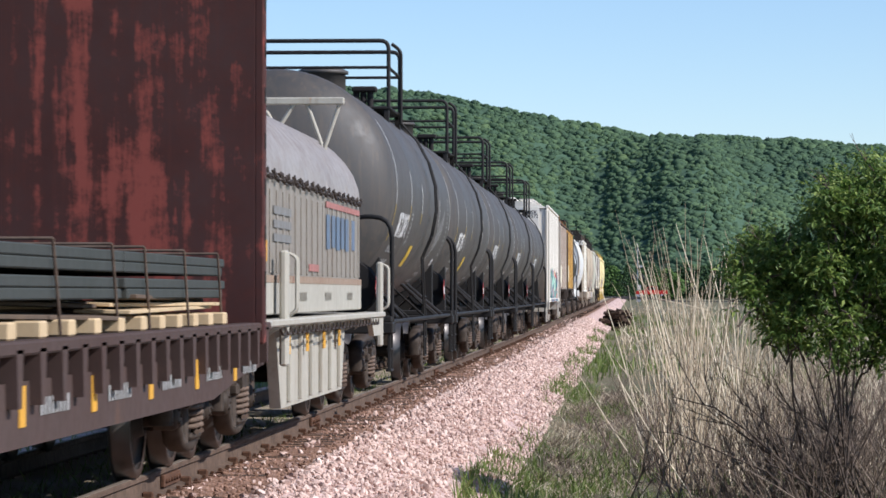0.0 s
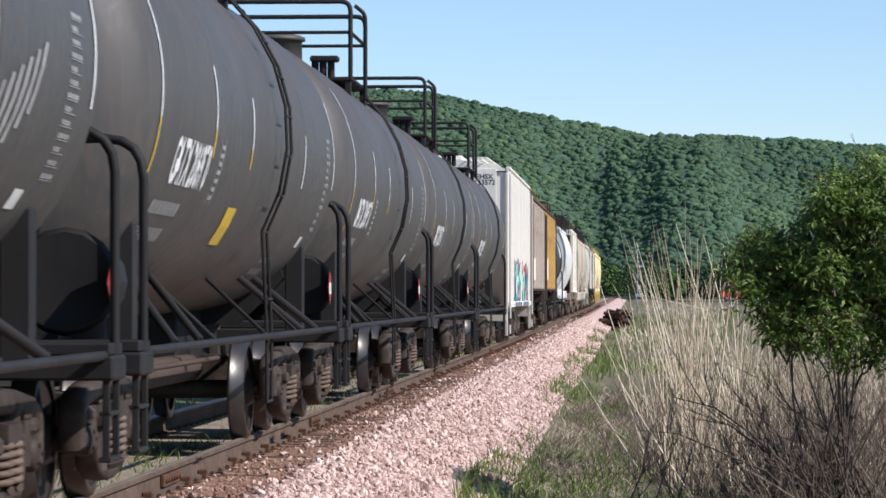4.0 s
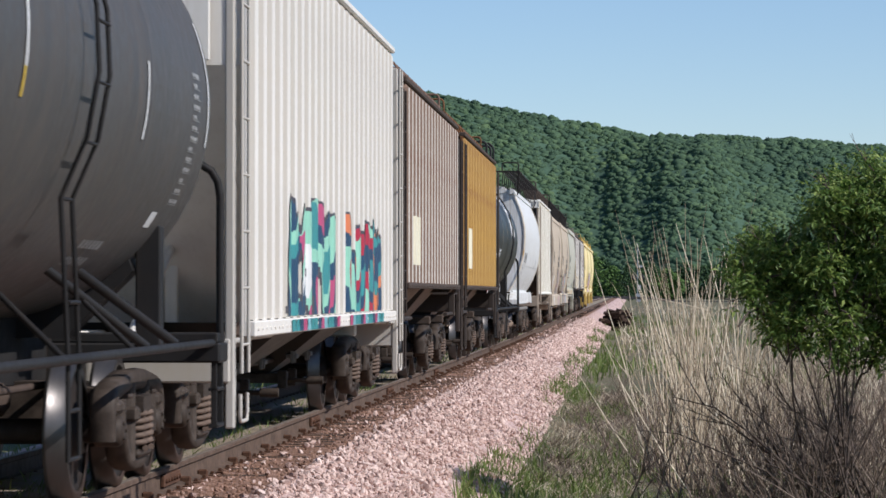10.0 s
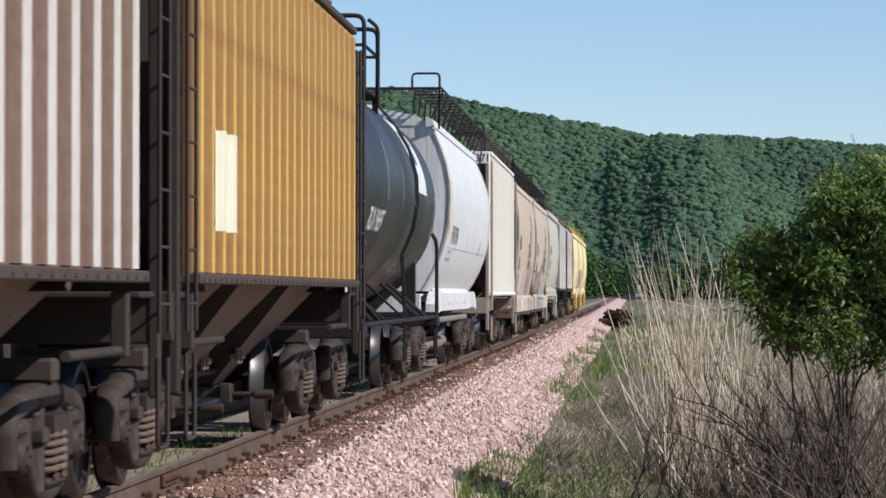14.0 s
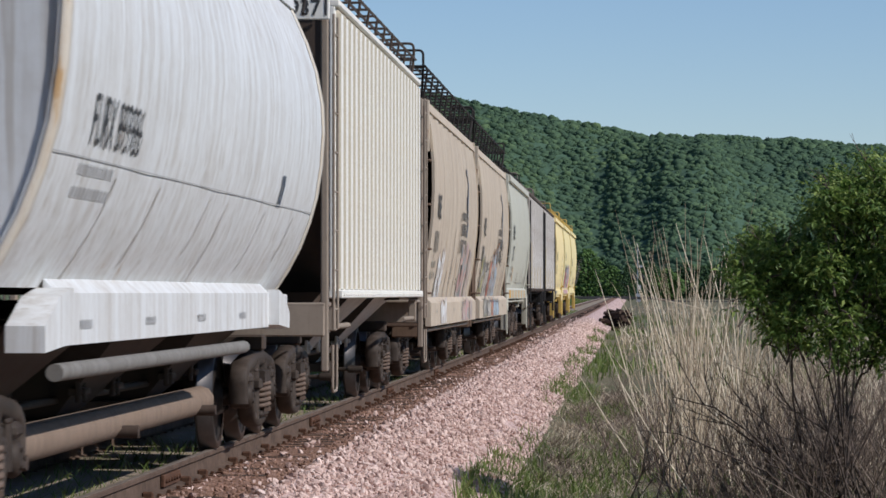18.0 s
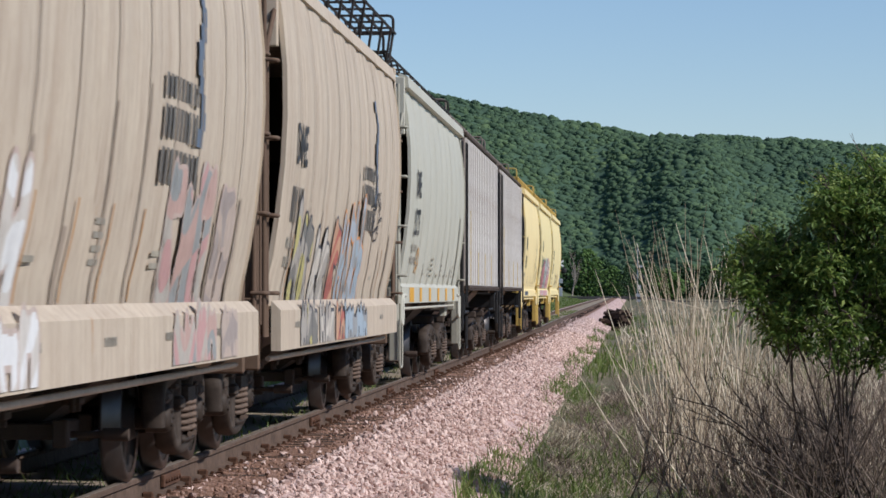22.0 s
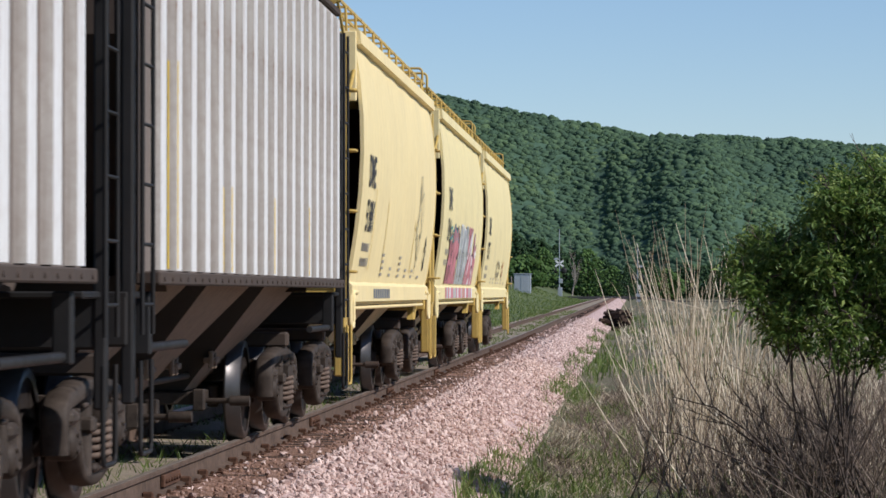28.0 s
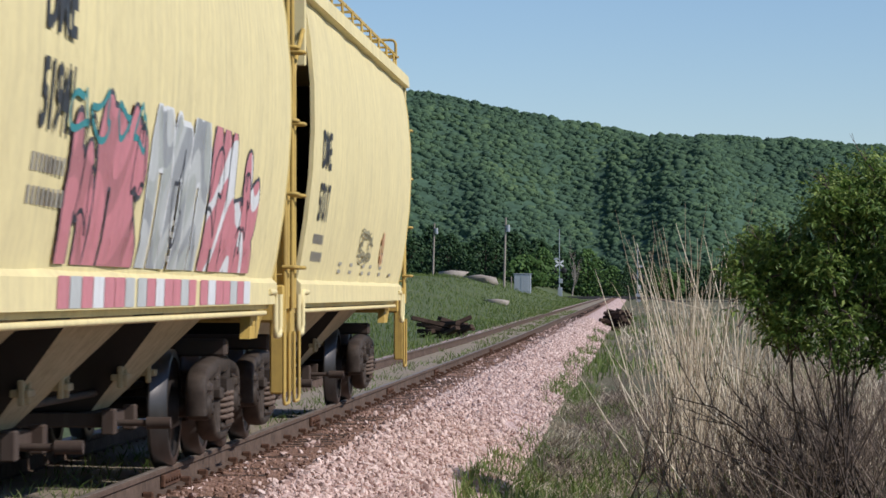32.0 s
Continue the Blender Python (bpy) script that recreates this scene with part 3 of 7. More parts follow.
coupler_shape = Shape().box(-0.09, 0.09, 0.0, 0.55, 0.76, 0.94, 0.02).box(-0.16, 0.16, -0.22, 0.08, 0.72, 0.98, 0.05)
coupler_shape.box(-0.30, 0.30, 0.5, 0.62, 0.62, 1.05, 0.02)
coupler_shape.tube(bend([(0.32, 0.45, 0.80), (0.32, 0.1, 0.72), (0.30, -0.1, 0.45), (0.2, -0.3, 0.40)], 0.2), 0.025, 8)
coupler_mesh = coupler_shape.mesh("coupler")
coupler_mesh.materials.append(M_GEAR)


def couplers(car, end):
    part("coupler", coupler_mesh, None, car).matrix_basis = pose(0, -end, 0)
    part("coupler", coupler_mesh, None, car).matrix_basis = pose(0, end, 0) @ FLIP


def ladder(s, a, b, z0, z1, rungs, r=0.016, stiles=True):
    """Rungs between two upright lines at a and b (x, y)."""
    if stiles:
        s.tube([(*a, z0), (*a, z1)], r, 6).tube([(*b, z0), (*b, z1)], r, 6)
    for k in range(rungs):
        z = z0 + (z1 - z0) * (k + 0.5) / rungs
        s.tube([(*a, z), (*b, z)], r * 0.85, 6)
    return s


def text_shape(words, height, surface, y0, z0, squeeze=1.0, lift=0.006, thick=0.0):
    """Letters laid on a side surface: surface(y, z) gives x. Reading runs along +y."""
    cu = bpy.data.curves.new("words", "FONT")
    cu.body, cu.size, cu.resolution_u, cu.offset = words, height / 0.70, 2, thick
    ob = bpy.data.objects.new("words", cu)
    me = bpy.data.meshes.new_from_object(ob)
    s = Shape()
    vs = []
    for v in me.vertices:
        y, z = y0 + v.co.x * squeeze, z0 + v.co.y
        vs.append((surface(y, z) + lift, y, z))
    s.add(vs, [tuple(p.vertices) for p in me.polygons])
    bpy.data.objects.remove(ob)
    bpy.data.curves.remove(cu)
    bpy.data.meshes.remove(me)
    return s


def patch(s, surface, y0, y1, z0, z1, lift=0.005, nz=1, lean=0.0, ny=1):
    """A thin painted patch that follows a side surface."""
    vs, fs = [], []
    for k in range(nz + 1):
        for i in range(ny + 1):
            y, z = y0 + (y1 - y0) * i / ny + lean * k / nz, z0 + (z1 - z0) * k / nz
            vs.append((surface(y, z) + lift, y, z))
    w = ny + 1
    for k in range(nz):
        for i in range(ny):
            fs.append((k * w + i, k * w + i + 1, (k + 1) * w + i + 1, (k + 1) * w + i))
    return s.add(vs, fs)


def bars(s, surface, y0, z0, width, height, count, fill=0.62, nz=1):
    """Unreadable writing: a row of small upright bars."""
    step = width / count
    for k in range(count):
        patch(s, surface, y0 + k * step, y0 + (k + fill) * step, z0, z0 + height, nz=nz)
    return s


INK = {}


def ink(col):
    if col not in INK:
        INK[col] = paint("spray_paint", col, dirt=0.15, streak=0.15, rough=0.45)
    return INK[col]


def spray(car, surface, y0, y1, z0, z1, palette, seed, letter=0.62, outline=None):
    """Sprayed bubble letters: thick round strokes with bands of colour inside a dark line."""
    r = random.Random(seed)
    strokes = []
    n = max(1, round((y1 - y0) / letter))
    wide, tall = (y1 - y0) / n, z1 - z0
    for k in range(n):
        a = y0 + k * wide
        hi = z1 - tall * r.uniform(0.0, 0.28)
        xs = [a + wide * q for q in (0.22, 0.5, 0.78)]
        kind = r.randrange(4)
        rad = min(wide * r.uniform(0.20, 0.27), tall * 0.45)
        lines = [((xs[0], z0), (xs[0] + r.uniform(-0.1, 0.1), hi))]
        if kind in (0, 1):
            lines.append(((xs[2], z0), (xs[2] + r.uniform(-0.12, 0.12), hi - tall * r.uniform(0, 0.2))))
        if kind in (0, 2):
            lines.append(((xs[0], z0 + tall * r.uniform(0.3, 0.6)), (xs[2], z0 + tall * r.uniform(0.3, 0.7))))
        if kind in (1, 3):
            lines.append(((xs[0], hi - 0.05), (xs[2], hi - r.uniform(0, 0.15))))
        if kind in (2, 3):
            lines.append(((xs[0], z0 + tall * 0.45), (xs[2], z0)))
        c = r.randrange(len(palette))
        strokes += [(p, q, rad, c) for p, q in lines]
    cy, cz = 0.014, 0.012
    ys = np.arange(y0 - 0.15, y1 + 0.15, cy) + cy / 2
    zs = np.arange(z0, z1 + 0.12, cz) + cz / 2
    Y, Z = np.meshgrid(ys, zs, indexing="ij")
    near_d, tone = np.full(Y.shape, 9.0), np.zeros(Y.shape, int)
    drift = 0.035 * np.sin(Z * 7.0 + seed) * np.sin(Y * 3.1 + seed)
    for (ya, za), (yb, zb), rad, c in strokes:
        d2 = max(1e-6, (yb - ya) ** 2 + (zb - za) ** 2)
        t = np.clip(((Y - ya) * (yb - ya) + (Z - za) * (zb - za)) / d2, 0, 1)
        d = np.hypot(Y + drift - ya - t * (yb - ya), Z - za - t * (zb - za)) - rad
        tone = np.where(d < near_d, c, tone)
        near_d = np.minimum(d, near_d)
    band = np.sin(Z * 6.1 + 1.7 * np.sin(Y * 2.3 + seed) + seed * 1.3) + 0.6 * np.sin(Y * 4.7 - Z * 3.4 + seed * 2.1)
    pick = np.floor((band + 1.6) * 1.15).astype(int)
    code = np.where(near_d > 0, -1, np.where(near_d > -0.030, -2, (tone + pick) % len(palette)))
    groups, edge = {}, outline or INKY_LINE
    for i in range(len(ys)):
        row = code[i]
        cuts = [0] + [int(q) + 1 for q in np.nonzero(np.diff(row))[0]] + [len(zs)]
        for a, b in zip(cuts, cuts[1:]):
            if row[a] == -1:
                continue
            col = edge if row[a] == -2 else palette[row[a]]
            za, zb = zs[a] - cz / 2, zs[b - 1] + cz / 2
            patch(groups.setdefault(col, Shape()), surface, ys[i] - cy / 2, ys[i] + cy / 2, za, zb, 0.009, max(1, int((zb - za) / 0.12)))
    for col, s in groups.items():
        tagged(part("graffiti", s, ink(col), car, "sprayed paint on the side"), kind="stuff")


def doodle(car, surface, cy, cz, w, h, seed, col, loops=3, thick=0.022):
    """Thin wandering sprayed lines."""
    r = random.Random(seed)
    s = Shape()
    for k in range(loops):
        a, b, p, q = r.uniform(0.5, 1), r.uniform(0.6, 1), r.uniform(0, 6), r.uniform(0, 6)
        f = r.choice((2, 3, 3, 5))
        pts = []
        for i in range(91):
            t = i / 90 * 6.283
            pts.append((cy + w * 0.5 * a * (0.7 * math.sin(t + p) + 0.3 * math.sin(f * t + q)), cz + h * 0.5 * b * (0.75 * math.cos(t + p) + 0.25 * math.cos((f + 1) * t + q))))
        for (ya, za), (yb, zb) in zip(pts, pts[1:]):
            ln = math.hypot(yb - ya, zb - za) or 1.0
            dy, dz = -(zb - za) / ln * thick / 2, (yb - ya) / ln * thick / 2
            s.add([(surface(y, z) + 0.010, y, z) for y, z in ((ya - dy, za - dz), (yb - dy, zb - dz), (yb + dy, zb + dz), (ya + dy, za + dz))], [(0, 1, 2, 3)])
    tagged(part("graffiti", s, ink(col), car, "thin sprayed scribble"), kind="stuff")


INKY_LINE = (0.06, 0.06, 0.075)


# ---- train: tank cars ----
M_TANK = paint("dusty_black_tank_paint", (0.054, 0.052, 0.050), (0.13, 0.10, 0.075), 0.22, 0.0, 0.48, 0.3, gloss=0.4)
M_TANK2 = paint("glossy_black_tank_paint", (0.017, 0.018, 0.017), (0.055, 0.044, 0.034), 0.13, 0.0, 0.34, 0.15, gloss=0.45)
M_RUSTEDGE = paint("rust_stained_edge_paint", (0.60, 0.56, 0.48), (0.45, 0.33, 0.20), 0.4, 0.2, 0.6, 0.4, (0.42, 0.27, 0.13))
M_RUSTPIPE = paint("rusty_brake_pipe", (0.055, 0.034, 0.024), dirt=0.4, rough=0.8)
M_RED = paint("red_placard", (0.32, 0.03, 0.03), dirt=0.1, streak=0.05)
TANK_R, TANK_Z = 1.48, 2.64


def tank_side(y, z):
    return math.sqrt(max(0.01, TANK_R ** 2 - (z - TANK_Z) ** 2))


def arc_strip(s, y, a0, a1, width, n=12, r=TANK_R + 0.006):
    vs = []
    for k in range(n + 1):
        a = radians(a0 + (a1 - a0) * k / n)
        vs += [(r * math.cos(a), y - width / 2, TANK_Z + r * math.sin(a)), (r * math.cos(a), y + width / 2, TANK_Z + r * math.sin(a))]
    return s.add(vs, [(2 * k, 2 * k + 1, 2 * k + 3, 2 * k + 2) for k in range(n)])


def tank_car(half, body, label, coat, fresh=False):
    car = tagged(new("tank_car"), label, "tank car", "tank cars of the freight train" if not fresh else "")
    R, zc, L = TANK_R, TANK_Z, body / 2
    s, n = Shape(), 56
    prof = []
    for k in range(9):
        a = k / 8 * math.pi / 2
        prof.append((-L - 0.62 * math.cos(a), max(0.02, R * math.sin(a))))
    prof += [(-L * 0.52, R), (-L * 0.52 + 0.02, R + 0.006), (-L * 0.52 + 0.05, R + 0.006), (-L * 0.52 + 0.07, R), (L * 0.02, R), (L * 0.02 + 0.02, R + 0.006), (L * 0.02 + 0.05, R + 0.006), (L * 0.02 + 0.07, R), (L * 0.53, R), (L * 0.53 + 0.02, R + 0.006), (L * 0.53 + 0.05, R + 0.006), (L * 0.53 + 0.07, R)]
    prof += [(-y, r) for y, r in prof[8::-1]]
    s.rings([[(r * math.cos(k * 2 * math.pi / n), y, zc + r * math.sin(k * 2 * math.pi / n)) for k in range(n)] for y, r in prof])
    part("tank", s, coat, car)
    for e in (-1, 1):
        s = Shape()
        # saddle and stub sill
        s.prism([(-1.02, 1.60), (-0.62, 1.31), (0.62, 1.31), (1.02, 1.60), (1.06, 1.50), (0.60, 1.05), (-0.60, 1.05), (-1.06, 1.50)], e * half - 0.16, e * half + 0.16, "y")
        part("saddle", s, M_BLACK, car)
        s = Shape().box(-0.27, 0.27, min(e * (half - 1.9), e * (half + 1.62)), max(e * (half - 1.9), e * (half + 1.62)), 0.72, 1.22, 0.02)
        part("stub_sill", s, M_BLACK, car)
        yo = e * (half + 1.28)
        s = Shape().box(-1.48, 1.48, yo - 0.22, yo + 0.22, 1.00, 1.07, 0.01).box(-1.50, 1.50, yo - 0.24, yo + 0.24, 0.86, 1.00, 0.015)
        part("end_platform", s, M_BLACK, car)
        for xs in (1.47, -1.47):
            s = Shape()
            s.tube(bend([(xs, yo, 1.0), (xs, yo, 2.28), (xs * 0.62, yo - e * 0.1, 2.28), (xs * 0.62, yo - e * 0.45, 1.9)], 0.25), 0.03, 8)
            part("end_handrail", s, M_BLACK, car)
        for xs in (1.46, -1.46):
            s = Shape()
            s.box(xs - 0.03, xs + 0.012, yo - 0.19, yo - 0.165, 0.42, 0.9, 0.006).box(xs - 0.03, xs + 0.012, yo + 0.165, yo + 0.19, 0.42, 0.9, 0.006)
            s.box(xs - 0.05, xs + 0.02, yo - 0.19, yo + 0.19, 0.40, 0.43, 0.006).box(xs - 0.05, xs + 0.02, yo - 0.19, yo + 0.19, 0.66, 0.685, 0.006)
            part("sill_step", s, M_BLACK, car)
        for xs in (1.30, -1.30):
            s = Shape()
            s.tube([(xs * 0.70, e * (half - 1.6), 1.50), (xs * 1.08, e * (half - 0.6), 1.02)], 0.034, 6)
            s.tube([(xs * 0.70, e * (half - 2.7), 1.50), (xs * 1.08, e * (half - 1.9), 1.02)], 0.030, 6)
            s.box(min(xs * 0.95, xs * 0.82), max(xs * 0.95, xs * 0.82), e * half - 0.09, e * half + 0.09, 0.98, 1.80, 0.01)
            part("brace", s, M_BLACK, car)
    # side bar along the bottom, brake pipe and drum
    for xs in (1.44, -1.44):
        s = Shape()
        s.tube([(xs, -half - 1.1, 1.0), (xs, half + 1.1, 1.0)], 0.030, 8)
        for y in (-half + 2.6, 0.4, half - 2.6):
            s.tube([(xs, y, 1.0), (xs * 0.62, y + 0.3, 1.48)], 0.018, 6)
        part("side_rail", s, M_BLACK, car)
    s = Shape().tube([(0.25, -half + 0.9, 0.66), (0.25, half - 0.9, 0.66)], 0.13, 10).tube([(0.55, -half, 0.75), (0.55, half, 0.75)], 0.025, 6)
    part("brake_pipe", s, M_RUSTPIPE if not fresh else M_BLACK, car, "rusty pipe under the tank")
    yo = -(half + 1.0)
    s = Shape()
    s.rings([[(0.98 + r * math.cos(k * 0.3927), y, 1.42 + r * math.sin(k * 0.3927)) for k in range(16)] for y, r in ((yo - 0.20, 0.30), (yo - 0.17, 0.33), (yo - 0.15, 0.27), (yo + 0.55, 0.27), (yo + 0.6, 0.2))])
    part("air_reservoir", s, M_BLACK, car, "flanged round air reservoir")
    d = 0.17
    q = [(yo - 0.30, 1.40 - d), (yo - 0.30 + d, 1.40), (yo - 0.30, 1.40 + d), (yo - 0.30 - d, 1.40)]
    pl = part("placard", Shape().prism(q, 1.28, 1.287, "x"), M_RED, car, "red and white diamond placard")
    part("placard_band", Shape().box(1.287, 1.290, yo - 0.41, yo - 0.19, 1.34, 1.46), M_WHITE_INK, pl)
    # dome, crossing platform and its railing
    top_z = zc + R
    s = Shape().rings([[(r * math.cos(k * 0.2244), r * math.sin(k * 0.2244), z) for k in range(28)] for z, r in ((top_z - 0.1, 0.33), (top_z + 0.33, 0.33), (top_z + 0.33, 0.37), (top_z + 0.37, 0.37), (top_z + 0.40, 0.30))])
    part("dome", s, coat, car)
    s = Shape()
    for k in range(3):
        s.tube([(0.42 + 0.1 * k, 0.75, top_z - 0.1), (0.42 + 0.1 * k, 0.75, top_z + 0.18)], 0.05, 8)
    s.box(0.36, 0.72, 0.66, 0.84, top_z + 0.12, top_z + 0.2, 0.02)
    part("valve", s, M_BLACK, car)
    for xs in (1, -1):
        s = Shape()
        s.box(min(xs * 0.45, xs * 1.05), max(xs * 0.45, xs * 1.05), -1.15, 1.15, top_z - 0.23, top_z - 0.19, 0.01)
        for y in (-1.1, 1.1):
            s.box(min(xs * 0.95, xs * 1.03), max(xs * 0.95, xs * 1.03), y - 0.03, y + 0.03, top_z - 0.55, top_z - 0.2, 0.01)
        part("walkway", s, M_BLACK, car)
    s = Shape()
    hz = top_z + 0.72
    for y in (-1.12, 1.12):
        s.tube(bend([(-1.02, y, top_z - 0.2), (-1.02, y, hz), (1.02, y, hz), (1.02, y, top_z - 0.2)], 0.12), 0.03, 8)
        s.tube([(-1.02, y, top_z + 0.35), (1.02, y, top_z + 0.35)], 0.022, 6)
    for x in (1.02, -1.02):
        s.tube([(x, -1.12, top_z + 0.35), (x, 1.12, top_z + 0.35)], 0.022, 6)
    s.tube(bend([(1.02, -0.5, hz), (1.15, -0.5, hz - 0.1), (1.15, -0.5, top_z - 0.4)], 0.1), 0.025, 8)
    part("platform_railing", s, M_BLACK, car)
    # side ladder hugging the shell
    for xs in (1, -1):
        s = Shape()
        for dy in (0.72, 1.08):
            pts = [(xs * 1.05, dy - 0.4, top_z - 0.2)]
            pts += [(xs * (R + 0.09) * math.cos(radians(a)), dy, zc + (R + 0.09) * math.sin(radians(a))) for a in range(48, -31, -13)]
            s.tube(pts + [(xs * 1.40, dy, 1.0), (xs * 1.40, dy, 0.45)], 0.014, 6)
        for a in range(42, -31, -12):
            p = (xs * (R + 0.09) * math.cos(radians(a)), zc + (R + 0.09) * math.sin(radians(a)))
            s.tube([(p[0], 0.71, p[1]), (p[0], 1.09, p[1])], 0.011, 6)
        for z in (1.3, 1.0, 0.72, 0.46):
            s.tube([(xs * 1.40, 0.72, z), (xs * 1.40, 1.08, z)], 0.014, 6)
        part("side_ladder", s, M_BLACK, car)
    s = Shape().rings([[(r * math.cos(k * 0.4488), r * math.sin(k * 0.4488), z) for k in range(14)] for z, r in ((1.25, 0.2), (0.85, 0.2), (0.80, 0.26), (0.72, 0.26), (0.70, 0.12), (0.5, 0.12))])
    part("outlet", s, M_BLACK, car)
    couplers(car, half + 1.66)
    trucks(car, half)
    # writing and strips
    if not fresh:
        for y, z_low, z_mid, z_high in ((-L + 0.12, 2.0, 2.45, 3.5), (-L + 2.9, 2.30, 2.5, 2.95), (-L + 5.2, 2.30, 2.45, 2.85), (L - 3.0, 2.28, 2.28, 2.75), (L - 0.15, 2.35, 2.35, 3.2)):
            a = [math.degrees(math.asin((z - TANK_Z) / TANK_R)) for z in (z_low, z_mid, z_high)]
            part("reflective_strip", arc_strip(Shape(), y, a[1], a[2], 0.055), M_WHITE_INK, car, "white reflective strip")
            if z_mid > z_low:
                part("reflective_strip", arc_strip(Shape(), y, a[0], a[1], 0.055), M_YELLOW_INK, car, "yellow reflective strip")
        part("lettering", text_shape("GATX 206970", 0.29, tank_side, -L + 1.05, 2.08, 0.72, 0.007, 0.012), M_WHITE_INK, car, "white stencilled lettering")
        for z, w, c in ((1.87, 1.3, 10), (1.70, 1.2, 10)):
            part("stencil", bars(Shape(), tank_side, -L + 0.9, z, w, 0.085, c, 0.6, 2), M_GREY_INK, car, "small worn stencil")
        s = Shape()
        for k in range(7):
            patch(s, tank_side, -L + 3.35, -L + 3.5, 2.02 + k * 0.06, 2.05 + k * 0.06)
        patch(s, tank_side, -L + 3.30, -L + 3.32, 1.99, 2.45, nz=3)
        patch(s, tank_side, -L + 3.53, -L + 3.55, 1.99, 2.45, nz=3)
        part("stencil", s, M_GREY_INK, car, "small worn stencil")
        s = Shape()
        for k in range(13):
            bars(s, tank_side, L - 0.92, 1.95 + k * 0.07, 0.34 - 0.07 * (k % 3), 0.026, 7 - k % 3, 0.72)
            patch(s, tank_side, L - 0.94, L - 0.58, 1.94 + k * 0.07, 1.944 + k * 0.07)
        part("stencil", s, M_GREY_INK, car, "small worn stencil")
        for z in (1.62, 1.52):
            part("stencil", bars(Shape(), tank_side, L - 3.2, z, 0.8, 0.05, 6, 0.6), M_GREY_INK, car)
        part("stencil", patch(Shape(), tank_side, L - 1.4, L - 1.15, 1.78, 1.88, nz=2), M_WHITE_INK, car)
    else:
        part("lettering", text_shape("TILX 196597", 0.25, tank_side, -5.5, 2.08, 1.15, 0.008, 0.006), M_WHITE_INK, car, "white stencilled lettering")
        for y, z, w in ((-5.3, 1.89, 1.0), (-5.3, 1.74, 0.8), (0.5, 1.72, 0.28), (1.9, 1.72, 0.4), (1.9, 1.62, 0.4), (3.1, 1.73, 0.3), (3.0, 1.60, 0.25)):
            part("stencil", bars(Shape(), tank_side, y, z, w, 0.06, max(3, int(w * 9)), 0.7, 2), M_GREY_INK, car, "small white stencil")
        sign = part("panel", patch(Shape(), tank_side, 2.0, 4.25, 2.72, 3.72, nz=10, lift=0.006), M_WHITE_INK, car, "white painted panel")
        for z, w in ((3.38, 1.5), (3.12, 1.1)):
            part("panel_mark", bars(Shape(), lambda y, z: tank_side(y, z) + 0.006, 2.3, z, w, 0.17, 6, 0.72, 3), M_GREYBLUE, sign)
        for y, z0, z1 in ((-3.2, 2.46, 3.15), (-0.6, 2.44, 2.95), (1.75, 2.42, 2.75), (4.36, 2.40, 2.74)):
            a = [math.degrees(math.asin((z - TANK_Z) / TANK_R)) for z in (z0, z1)]
            part("reflective_strip", arc_strip(Shape(), y, a[0], a[1], 0.05), M_TANSTRIP, car, "faded tan reflective strip")
        part("reflective_strip", arc_strip(Shape(), L - 0.02, -18, 50, 0.05), M_TANSTRIP, car, "faded tan reflective strip")
        s = Shape()
        for k in range(10):
            bars(s, tank_side, L - 0.50, 2.16 + k * 0.062, 0.38, 0.028, 6, 0.72)
        patch(s, tank_side, L - 0.52, L - 0.505, 2.14, 2.80, nz=3)
        part("stencil", s, M_GREY_INK, car, "small white stencil")
    return car


